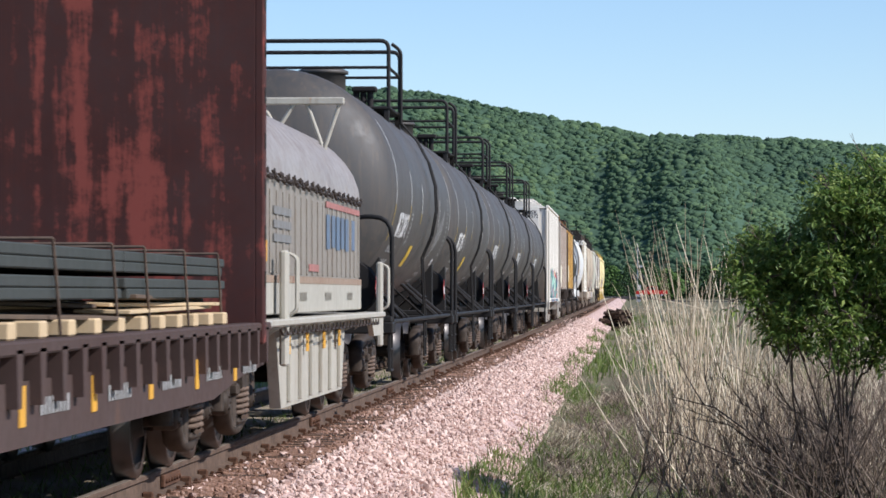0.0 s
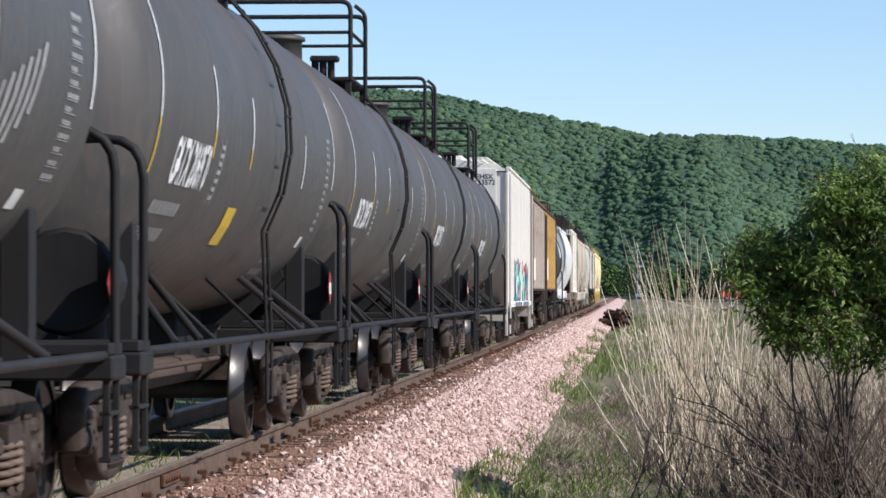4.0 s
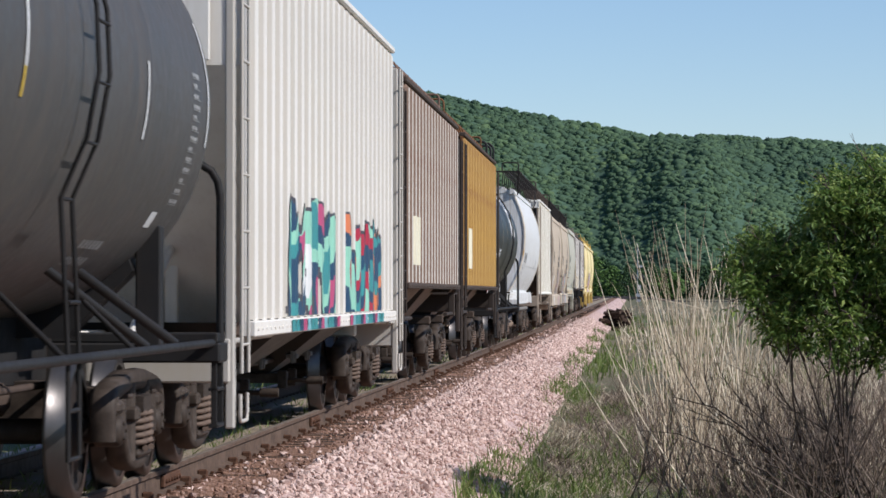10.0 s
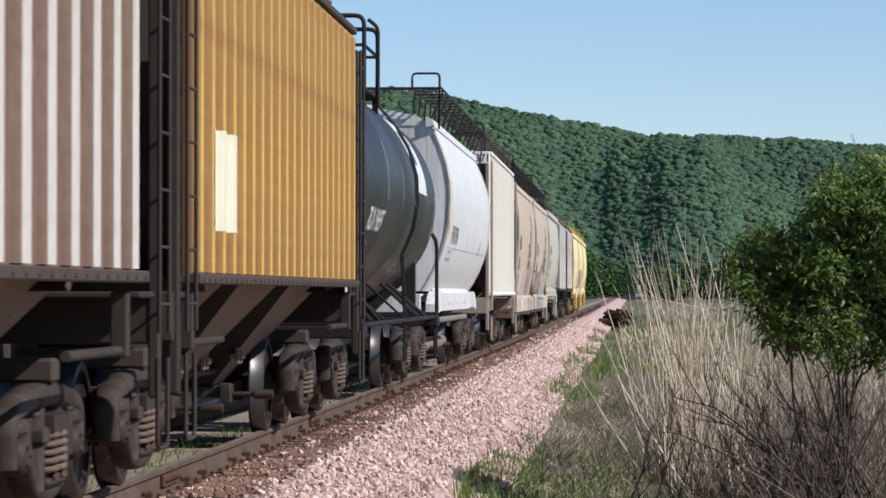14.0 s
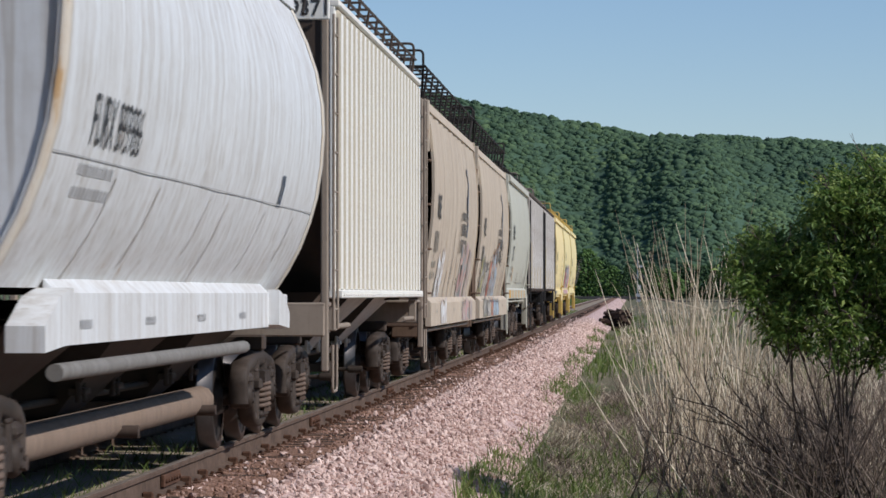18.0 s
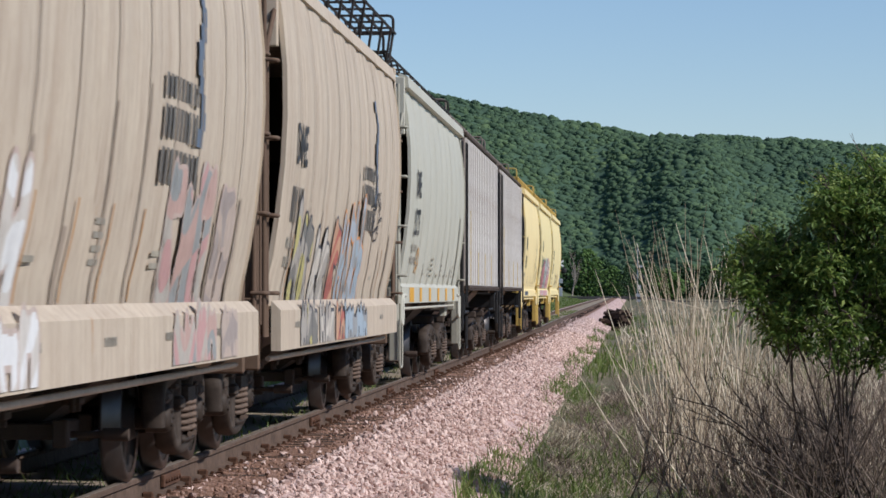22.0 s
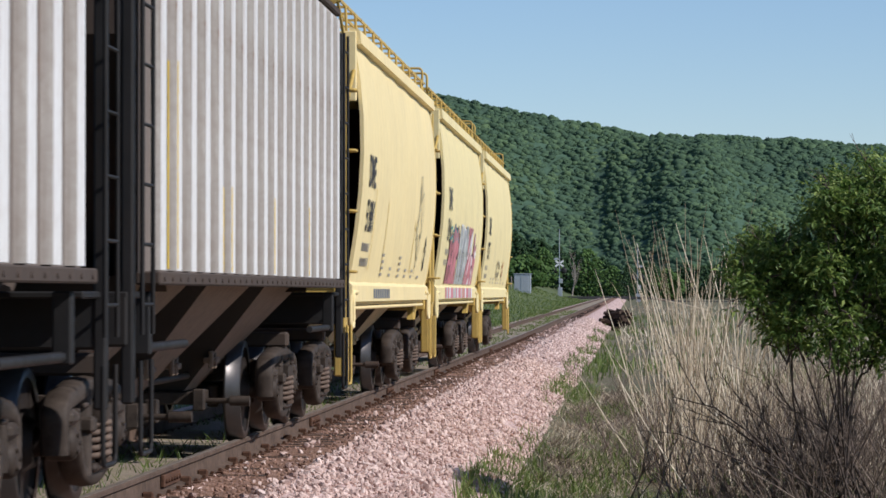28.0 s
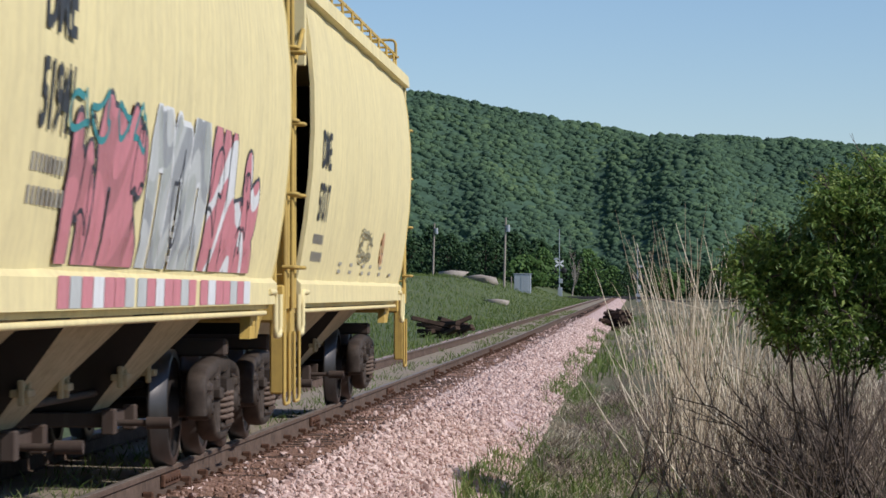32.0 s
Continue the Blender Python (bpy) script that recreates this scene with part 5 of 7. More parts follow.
M_TANSEAM = paint("grimy_tan_seam", (0.35, 0.285, 0.22), (0.22, 0.16, 0.11), 0.4, 0.0, 0.7, 0.6)
M_GREENSEAM = paint("faint_grey_green_seam", (0.40, 0.385, 0.31), (0.30, 0.26, 0.18), 0.3, 0.0, 0.6, 0.5)
M_BROWNMID = paint("brown_hopper_bay", (0.23, 0.165, 0.118), (0.12, 0.085, 0.06), 0.35, 0.0, 0.75, 0.4)
M_GREYGREEN = paint("pale_grey_green_hopper_paint", (0.50, 0.49, 0.41), (0.36, 0.31, 0.20), 0.15, 0.0, 0.45, 0.3)
M_TAN = paint("faded_tan_hopper_paint", (0.54, 0.455, 0.345), (0.32, 0.235, 0.17), 0.25, 0.03, 0.55, 0.6, (0.42, 0.25, 0.13))
M_RUSTYWHITE = paint("rust_streaked_white_paint", (0.76, 0.74, 0.705), (0.36, 0.26, 0.19), 0.25, 0.2, 0.38, 0.6, (0.32, 0.19, 0.11), gloss=0.5)
M_GREYFLANK = paint("dark_grey_side_paint", (0.17, 0.14, 0.118), (0.16, 0.115, 0.09), 0.4, 0.15, 0.6, 0.55, (0.20, 0.11, 0.07))
# Streaks and rust, over a grey that puts the flanks' side shade into colour.
M_RIBFLANK = paint("shaded_streaked_rib_edge", (0.43, 0.40, 0.355), (0.18, 0.13, 0.10), 0.4, 0.2, 0.55, 0.8, (0.20, 0.11, 0.07))
M_BAYWHITE = paint("dusty_pale_bay_paint", (0.52, 0.50, 0.45), (0.16, 0.13, 0.10), 0.4, 0.0, 0.7, 0.4)
M_BAYYELLOW = paint("dusty_yellow_bay_paint", (0.52, 0.42, 0.24), (0.16, 0.12, 0.07), 0.35, 0.0, 0.7, 0.4)
# White hopper's bays: their shade put into this grey; also the pipe's paint.
M_BAYGREY = paint("bay_shade_and_pipe_grey", (0.20, 0.19, 0.17), (0.08, 0.065, 0.05), 0.4, 0.0, 0.75, 0.4)
M_GREYRAIL = paint("dull_grey_green_rail_paint", (0.38, 0.37, 0.30), (0.2, 0.17, 0.12), 0.35, 0.0, 0.65, 0.4)
M_POSTTAN = paint("dusty_tan_post_paint", (0.30, 0.245, 0.19), (0.16, 0.12, 0.09), 0.35, 0.0, 0.7, 0.4)
M_CHALKINK = paint("chalky_grey_mark", (0.50, 0.50, 0.49), dirt=0.3, streak=0.3)
M_STAIN = paint("brown_runoff_stain", (0.52, 0.48, 0.42), dirt=0.5, streak=0.5)
M_RUSTRUN = paint("orange_rust_run", (0.42, 0.21, 0.07), (0.36, 0.24, 0.15), 0.5, 0.0, 0.7, 0.6)
M_FRESH = paint("fresh_cream_paint_patch", (0.74, 0.69, 0.52), dirt=0.08, streak=0.1)
M_MAROON = paint("peeling_maroon_paint", (0.045, 0.013, 0.011), (0.085, 0.024, 0.018), 0.4, 0.6, 0.85, 0.25, (0.215, 0.052, 0.04))
M_FLATCAR = paint("rusty_brown_flat_car_paint", (0.058, 0.032, 0.026), (0.05, 0.034, 0.027), 0.5, 0.2, 0.7, 0.4, (0.09, 0.05, 0.035))
M_HOOD = paint("dull_silver_hood_paint", (0.26, 0.235, 0.20), (0.15, 0.115, 0.085), 0.35, 0.12, 0.45, 0.55, (0.25, 0.16, 0.10))
# Worn hood paint again, lighter and pinkish: sunlight on the roof put into colour.
M_HOODTOP = paint("sunlit_worn_hood_top", (0.30, 0.265, 0.235), (0.16, 0.12, 0.095), 0.5, 0.16, 0.36, 0.6, (0.42, 0.35, 0.30), gloss=0.6)
M_COILGREY = paint("light_grey_coil_car_paint", (0.42, 0.40, 0.34), (0.26, 0.22, 0.17), 0.25, 0.06, 0.5, 0.4, (0.34, 0.20, 0.11))
M_REDSTRIPE = paint("faded_red_stripe", (0.40, 0.16, 0.14), dirt=0.4, streak=0.4)
M_HOODRUST = paint("rust_stained_hood_seam", (0.30, 0.23, 0.17), (0.19, 0.11, 0.07), 0.5, 0.3, 0.7, 0.6)
M_BLUEPATCH = paint("faded_blue_letter", (0.12, 0.175, 0.255), dirt=0.35, streak=0.4)
M_BLUEGREY = paint("nearly_gone_blue_paint", (0.205, 0.205, 0.20), dirt=0.4, streak=0.5)
M_SHEET = paint("dark_grey_green_board", (0.036, 0.041, 0.036), (0.05, 0.05, 0.045), 0.3, 0.0, 0.7, 0.2)
M_SHEET2 = paint("weathered_brown_board", (0.11, 0.075, 0.05), (0.07, 0.05, 0.04), 0.4, 0.0, 0.85, 0.2)
M_LUMBER = paint("pale_pine_dunnage", (0.56, 0.42, 0.25), (0.30, 0.20, 0.11), 0.25, 0.0, 0.8, 0.2)
K = SPEED


# ---- train: bulkhead flat car with its load ----
def flat_car():
    car = tagged(new("bulkhead_flat_car"), "rusty brown bulkhead flat car with stake pockets", "flat car")
    half, end = 7.55, 9.3
    part("deck", Shape().box(-1.42, 1.42, -end, end, 1.02, 1.09, 0.01), M_FLATCAR, car)
    for xs in (1, -1):
        out = [(-end, 0.78), (-half - 0.2, 0.72), (-half + 1.5, 0.60), (half - 1.5, 0.60), (half + 0.2, 0.72), (end, 0.78), (end, 0.92), (-end, 0.92)]
        part("side_sill", Shape().prism(out, min(xs * 1.40, xs * 1.44), max(xs * 1.40, xs * 1.44), "x"), M_FLATCAR, car)
        part("deck_rail", Shape().box(min(xs * 1.34, xs * 1.50), max(xs * 1.34, xs * 1.50), -end, end, 1.05, 1.12, 0.012), M_FLATCAR, car)
        for k in range(29):
            y = -end + 0.4 + k * 0.64
            s = Shape().prism([(y - 0.09, 1.08), (y + 0.09, 1.08), (y + 0.05, 0.80), (y - 0.05, 0.80)], min(xs * 1.36, xs * 1.50), max(xs * 1.36, xs * 1.50), "x")
            part("stake_pocket", s, M_FLATCAR, car)
    part("center_sill", Shape().box(-0.35, 0.35, -end + 0.5, end - 0.5, 0.62, 1.0, 0.02), M_DARKMETAL, car)
    for e in (1, -1):
        y = e * (end - 0.72)
        b = part("bulkhead", Shape().box(-1.46, 1.46, min(y, y + e * 0.14), max(y, y + e * 0.14), 1.09, 4.62, 0.015), M_MAROON, car, "tall bulkhead of peeling maroon steel")
        for xs in (1, -1):
            s = Shape().box(min(xs * 1.44, xs * 1.52), max(xs * 1.44, xs * 1.52), min(y, y + e * 0.16), max(y, y + e * 0.16), 0.95, 4.64, 0.015)
            part("bulkhead_post", s, M_MAROON, b)
            for k in range(9):
                part("post_slot", Shape().box(min(xs * 1.519, xs * 1.526), max(xs * 1.519, xs * 1.526), min(y + e * 0.03, y + e * 0.10), max(y + e * 0.03, y + e * 0.10), 1.4 + k * 0.36, 1.52 + k * 0.36), M_DARKMETAL, b)
        for xs in (0.9, -0.9, 0.0):
            part("bulkhead_brace", Shape().prism([(y + e * 0.1, 1.1), (y + e * 0.42, 1.1), (y + e * 0.16, 4.0), (y + e * 0.1, 4.0)], xs - 0.05, xs + 0.05, "x"), M_MAROON, b)
    for k in range(8):
        y = -end + 1.2 + k * 2.2
        part("reflector", Shape().box(1.44, 1.448, y - 0.08, y + 0.08, 0.70, 0.90), M_AMBER, car, "amber reflector")
        part("stencil", bars(Shape(), lambda a, b: 1.442, y + 0.5, 0.74, 0.9, 0.09, 8), M_GREY_INK, car)
    couplers(car, end + 0.15)
    trucks(car, half)
    enlist(car, 2.0)
    # the load: bundles on dunnage, lashed down
    r = random.Random(4)
    for y0, y1 in ((-8.4, -3.2), (-2.8, 2.2), (2.5, 7.2)):
        for xs in (-0.72, 0.72):
            zz = 1.12
            b = tagged(new("board_bundle"), "strapped bundle of dark boards on pale timber dunnage", "lumber bundle", "bundles on the flat car")
            for k in range(6):
                y = y0 + 0.3 + k * (y1 - y0 - 0.6) / 5
                part("dunnage", Shape().box(xs - 0.70, xs + 0.70, y - 0.10, y + 0.10, zz, zz + 0.09, 0.01), M_LUMBER, b, "pale pine bearer")
            zz += 0.095
            for k in range(7):
                w = r.uniform(0.10, 0.19)
                c = xs + r.uniform(-0.5, 0.5)
                m = pose(c, (y0 + y1) / 2 + r.uniform(-0.3, 0.3), zz + 0.02 + 0.012 * k, r.uniform(-0.6, 0.6), r.uniform(-4, 4), r.uniform(-2.5, 2.5))
                part("board", Shape().box(-w, w, (y0 - y1) / 2, (y1 - y0) / 2, -0.012, 0.012, 0.004, m), (M_SHEET2, M_LUMBER, M_SHEET2)[k % 3], b, "loose weathered board")
            zz += 0.10
            for tier in range(2):
                for k in range(2):
                    for q in range(2):
                        x1 = xs - 0.64 + q * 0.65
                        part("board", Shape().box(x1, x1 + 0.63, y0 + r.uniform(-0.16, 0.10), y1 + r.uniform(-0.10, 0.16), zz, zz + 0.062, 0.008), M_SHEET, b)
                    zz += 0.065
                zz += 0.03
            top = zz
            for k in range(3):
                y = y0 + 0.5 + k * (y1 - y0 - 1.0) / 2
                s = Shape()
                for dx in (-0.665, 0.665):
                    s.tube([(xs + dx, y + 0.25, 1.13), (xs + dx, y, top)], 0.010, 5)
                s.tube([(xs - 0.665, y, top), (xs + 0.665, y, top)], 0.010, 5)
                part("strap", s, M_SPRING, b, "dull steel tie-down strap")
            enlist(b, 2.0)


def coil_car():
    car = tagged(new("coil_car"), "light grey coil car with a dull silver rounded hood", "coil car")
    half, far = 4.9, 6.9
    for xs in (1, -1):
        t = Matrix.Identity(4) if xs > 0 else FLIP
        part("side_sill", Shape().box(1.22, 1.46, -half - 1.15, far, 1.07, 1.13, 0.012), M_COILGREY, car).matrix_basis = t
        s = Shape().prism([(-3.6, 1.06), (3.6, 1.06), (3.15, 0.32), (-3.15, 0.32)], 1.16, 1.26, "x")
        for k in range(6):
            y = -2.6 + k * 1.04
            s.box(1.26, 1.30, y - 0.04, y + 0.04, 0.36, 1.0, 0.008)
        part("belly_panel", s, M_COILGREY, car, "deep pale grey side panel between the trucks").matrix_basis = t
        for k in range(9):
            y = -half + k * half / 4
            part("walkway_bracket", Shape().prism([(1.26, 1.07), (1.46, 1.07), (1.26, 0.94)], y - 0.03, y + 0.03, "y"), M_COILGREY, car).matrix_basis = t
        s = Shape()
        for k in range(26):
            y = -half + k * 0.42
            s.tube([(1.44, y, 1.05), (1.45, y + 0.1, 1.00), (1.45, y + 0.32, 1.00), (1.44, y + 0.42, 1.05)], 0.012, 5)
        part("tie_down_chain", s, M_GEAR, car, "slack chains hung under the walkway").matrix_basis = t
        part("jack_plate", Shape().prism([(far - 1.9, 1.06), (far - 0.25, 1.06), (far - 0.45, 0.86), (far - 1.5, 0.86)], 1.38, 1.44, "x"), M_COILGREY, car).matrix_basis = t
        for k in range(4):
            y = -2.9 + k * 1.75
            part("reflector", Shape().box(1.302, 1.31, y - 0.12, y + 0.12, 0.80, 0.98), M_AMBER, car, "amber reflector").matrix_basis = t
        for y in (-4.15, far - 0.05) if xs > 0 else (4.15, -far + 0.05):
            part("end_post", Shape().box(1.36, 1.43, y - 0.11, y + 0.11, 0.72, 1.72, 0.02), M_COILGREY, car, "upright grey post with grab irons").matrix_basis = t
            s3 = Shape()
            for q in (0.2, 0.34):
                s3.tube(bend([(1.40, y + q, 1.15), (1.48, y + q, 1.2), (1.48, y + q, 1.66), (1.40, y + q, 1.70)], 0.05), 0.014, 6)
            part("grab_iron", s3, M_COILGREY, car).matrix_basis = t
    part("floor", Shape().box(-1.22, 1.22, -half - 1.15, far, 0.98, 1.12, 0.015), M_COILGREY, car)
    part("center_sill", Shape().box(-0.3, 0.3, -half - 1.5, half + 1.5, 0.62, 0.98, 0.02), M_DARKMETAL, car)
    couplers(car, half + 1.66)
    trucks(car, half)
    enlist(car, 3.74)
    hood = tagged(new("coil_hood"), "dull silver ribbed steel hood with a faded red stripe", "coil hood")
    he = 5.15
    wall = [(1.28, 1.17), (1.28, 2.32)]
    arc = [(1.28 * math.cos(radians(a)), 2.36 + 0.92 * math.sin(radians(a))) for a in range(0, 181, 10)]
    s = Shape()
    cols = 60
    rings = []
    for k in range(cols + 1):
        y = -he + 2 * he * k / cols
        w = 1 + 0.014 * math.cos(k * 2 * math.pi / 4)
        rings.append([(x * w, y, 2.36 + (z - 2.36) * w) for x, z in arc])
    s.rings(rings, closed=False, caps=False)
    for y in (-he, he):
        s.add([(x, y, z) for x, z in arc], [tuple(range(len(arc)))])
    part("hood_roof", s, M_HOODTOP, hood)
    for xs in (1, -1):
        t = Matrix.Identity(4) if xs > 0 else FLIP
        part("hood_wall", Shape().box(1.24, 1.285, -he, he, 1.50, 2.34, 0.008), M_HOOD, hood).matrix_basis = t
        part("base_wall", Shape().box(1.22, 1.31, -he, he, 1.165, 1.50, 0.01), M_COILGREY, hood, "cream grey lower wall with rust along its edge").matrix_basis = t
        for k in range(19):
            y = -he + 0.28 + k * 0.55
            part("wall_rib", Shape().box(1.285, 1.297, y - 0.05, y + 0.05, 1.52, 2.25, 0.005), M_HOOD, hood).matrix_basis = t
        s = Shape()
        for k in range(58):
            y = -he + 0.05 + k * 0.176
            z = 2.36 + 0.03 * math.sin(k * 1.9)
            s.tube([(1.315, y, z + 0.01), (1.325, y + 0.05, z - 0.015), (1.325, y + 0.13, z - 0.015), (1.315, y + 0.18, z + 0.01)], 0.011, 5)
            s.tube([(1.33, y + 0.02, z - 0.005), (1.325, y + 0.09, z + 0.025), (1.32, y + 0.16, z - 0.005)], 0.010, 5)
        part("lashing_chain", s, M_GEAR, hood, "heavy lashing chain along the hood").matrix_basis = t
        part("red_stripe", Shape().box(1.293, 1.300, 0.9, he - 0.1, 2.22, 2.28), M_REDSTRIPE, hood, "faded red stripe").matrix_basis = t
        for k, y in enumerate((1.15, 1.75, 2.3, 2.85, 3.4, 4.2)):
            part("blue_mark", Shape().box(1.293, 1.299, y - 0.19, y + 0.19, 1.80 + 0.02 * (k % 2), 2.15), M_BLUEPATCH, hood, "faded blue painted mark").matrix_basis = t
        for k in range(3):
            part("blue_mark", Shape().box(1.293, 1.299, -4.1, -2.6, 1.80 + k * 0.12, 1.87 + k * 0.12), M_BLUEGREY, hood, "nearly gone blue-grey line of paint").matrix_basis = t
        part("pink_mark", Shape().box(1.293, 1.299, -0.9, 0.1, 1.56, 1.63), M_REDSTRIPE, hood, "faded pink smear").matrix_basis = t
        part("rust_band", Shape().box(1.308, 1.314, -he + 0.02, he - 0.02, 1.44, 1.505), M_HOODRUST, hood, "rust along the seam of the hood").matrix_basis = t
        part("yellow_plate", Shape().box(1.29, 1.30, -he + 0.05, -he + 0.5, 1.62, 1.80), M_AMBER, hood, "small yellow plate").matrix_basis = t
        for k in range(3):
            part("stencil", bars(Shape(), lambda a, b: 1.312, -he + 3.2 + 2.6 * k, 1.28, 0.7, 0.08, 5), M_FADED_INK, hood).matrix_basis = t
    part("end_wall", Shape().box(-1.26, 1.26, -he - 0.01, -he + 0.03, 1.17, 2.4, 0.008), M_HOOD, hood)
    part("end_wall", Shape().box(-1.26, 1.26, he - 0.03, he + 0.01, 1.17, 2.4, 0.008), M_HOOD, hood)
    for y in (-4.2, 4.2):
        b = part("lifting_beam", Shape().box(-1.2, 1.2, y - 0.05, y + 0.05, 3.44, 3.52, 0.012), M_COILGREY, hood, "pale lifting beam on struts")
        s = Shape()
        for xs in (1, -1):
            for x1, x2 in ((1.15, 0.97), (0.78, 0.97), (0.65, 0.45), (0.28, 0.45)):
                s.tube([(xs * x1, y, 3.46), (xs * x2, y, 2.93 if x2 > 0.9 else 3.16)], 0.024, 6)
        s.tube(bend([(-0.1, y, 3.5), (0, y, 3.8), (0.1, y, 3.5)], 0.06), 0.02, 6)
        part("strut", s, M_COILGREY, b)
    enlist(hood, 3.74)


flat_car()
coil_car()

first_tank = None
for c in (5.38, 7.03, 8.67, 10.30, 11.93):
    if first_tank is None:
        first_tank = enlist(tank_car(5.5, 12.3, "dusty black tank car with white stencils and a railed dome platform", M_TANK), c)
    else:
        enlist(copy_thing(first_tank, Matrix.Identity(4)), c)
        for o in CARS[-1][0].children:
            if o.name.startswith("wheelset"):
                WHEELSETS.append((o, o.matrix_basis.translation.y))

for car, _ in [c for c in CARS if c[0].name.startswith("tank_car")][:2]:
    part("label_patch", patch(Shape(), tank_side, -1.3, -0.75, 1.72, 2.0, 0.007, 2, -0.15), M_YELLOW_INK, car, "slanted yellow label")
car = [c for c in CARS if c[0].name.startswith("tank_car")][0][0]
for k in range(7):
    part("scuff", patch(Shape(), tank_side, 3.0 + 0.2 * k, 3.07 + 0.2 * k, 1.75 + 0.08 * k, 2.3 + 0.05 * k, 0.006, 3, 0.25), M_GREY_INK, car, "pale scuff on the tank")

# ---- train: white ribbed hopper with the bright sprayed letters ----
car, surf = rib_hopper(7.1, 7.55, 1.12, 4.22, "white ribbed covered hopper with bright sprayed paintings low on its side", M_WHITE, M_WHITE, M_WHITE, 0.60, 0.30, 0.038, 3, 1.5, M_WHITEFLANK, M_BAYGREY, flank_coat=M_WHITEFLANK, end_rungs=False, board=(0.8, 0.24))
enlist(car, 13.70)
board = part("end_sheet", Shape().box(-1.22, 1.22, -7.60, -7.56, 3.1, 4.24, 0.008), M_WHITE, car)
part("lettering", end_text("EHSX", 0.115, 0.745, -7.604, 4.0, 1.0, 0.004), M_BLACK_INK, board, "black stencilled lettering")
part("lettering", end_text("123572", 0.115, 0.70, -7.604, 3.865, 1.0, 0.003), M_BLACK_INK, board, "black stencilled lettering")
TEAL, NAVY, WINE, CORAL, MINT, LIME = (0.04, 0.26, 0.27), (0.015, 0.06, 0.12), (0.38, 0.02, 0.05), (0.78, 0.28, 0.16), (0.28, 0.58, 0.44), (0.45, 0.70, 0.08)
ROSE, GREY, CHALK, INKY = (0.60, 0.22, 0.24), (0.32, 0.33, 0.33), (0.74, 0.74, 0.72), (0.03, 0.03, 0.04)
PINK, PLUM, SKY = (0.45, 0.07, 0.17), (0.20, 0.03, 0.10), (0.20, 0.45, 0.50)
for y0, y1, ztop, pal, seed in ((-4.9, -0.3, 2.08, (NAVY, TEAL, MINT, NAVY, PINK, MINT, CHALK), 5), (0.9, 5.4, 2.04, (WINE, NAVY, TEAL, (0.66, 0.20, 0.08), NAVY, MINT), 9)):
    spray(car, surf, y0, y1, 1.16, ztop, pal, seed, 1.15)
    for k in range(14):
        a = y0 + (y1 - y0) * k / 14
        tagged(part("graffiti", patch(Shape(), lambda y, z: 1.571, a, a + (y1 - y0) / 14 - 0.01, 1.03, 1.13, 0.005, 1, 0.06 * math.sin(k * 2.0)), ink((TEAL, NAVY, SKY, TEAL, PINK)[(k * 3 + seed) % 5]), car, "sprayed paint on the sill"), kind="stuff")

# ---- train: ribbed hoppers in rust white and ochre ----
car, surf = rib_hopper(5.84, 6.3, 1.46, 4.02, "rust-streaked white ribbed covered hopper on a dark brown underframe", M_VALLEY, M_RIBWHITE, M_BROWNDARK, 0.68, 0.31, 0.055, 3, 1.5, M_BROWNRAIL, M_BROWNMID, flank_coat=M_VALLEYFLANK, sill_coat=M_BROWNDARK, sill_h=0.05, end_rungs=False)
enlist(car, 15.50)
part("paint_patch", patch(Shape(), surf, -4.9, -3.3, 1.72, 2.36, 0.006, 1, 0, 220), M_FRESH, car, "fresh cream rectangle of paint")
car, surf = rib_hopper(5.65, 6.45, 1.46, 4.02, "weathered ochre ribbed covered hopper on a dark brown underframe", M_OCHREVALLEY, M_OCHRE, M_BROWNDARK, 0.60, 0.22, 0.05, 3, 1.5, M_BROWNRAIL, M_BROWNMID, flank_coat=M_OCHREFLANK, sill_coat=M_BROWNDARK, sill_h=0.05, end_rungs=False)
enlist(car, 17.20)
part("paint_patch", patch(Shape(), surf, -5.5, -3.8, 1.78, 2.48, 0.006, 1, 0, 220), M_FRESH, car, "fresh cream rectangle of paint")

enlist(tank_car(5.6, 12.8, "clean glossy black tank car with white lettering", M_TANK2, True), 18.90)
silver = curve_hopper(6.45, 7.0, "chalky silver round-sided hopper car with a white side sill", M_SILVER, M_BROWNDARK, (1.06, 1.38), -0.17, 4, flush=True, wave=0.006, curve=ROUND, board=(1.24, 0.50))
enlist(silver, 20.66)
part("lettering", text_shape("FURX 893986", 0.28, round_side, -5.85, 2.14, 0.78, 0.010, 0.0), M_BLACK_INK, silver, "black stencilled lettering")
for z, w in ((1.98, 1.2), (1.86, 1.3)):
    part("stencil", bars(Shape(), round_side, -5.9, z, w, 0.06, 11, 0.6, 2), M_CHALKINK, silver)
part("stencil", bars(Shape(), round_side, 3.9, 2.05, 0.30, 0.26, 2, 0.5, 3), M_GREYBLUE, silver)
s = Shape()
for k in range(60):
    patch(s, round_side, -7.0 + k * 0.233, -6.77 + k * 0.233, 2.065, 2.075, 0.006)
part("weld_seam", s, M_CHALKINK, silver, "horizontal weld seam")
for k, y in enumerate((-4.9, -3.1, -0.6, 0.4, 2.9, 5.1)):
    part("seam_stain", patch(Shape(), round_side, y, y + 0.03, 1.42 + 0.1 * (k % 3), 2.0, 0.006, 6, 0.3), M_STAIN, silver, "brown run-off stain")
for q in range(4):
    part("stencil", bars(Shape(), lambda y, z: 1.272, -4.6 + q * 2.6, 1.15, 0.45, 0.05, 4, 0.7), M_CHALKINK, silver)
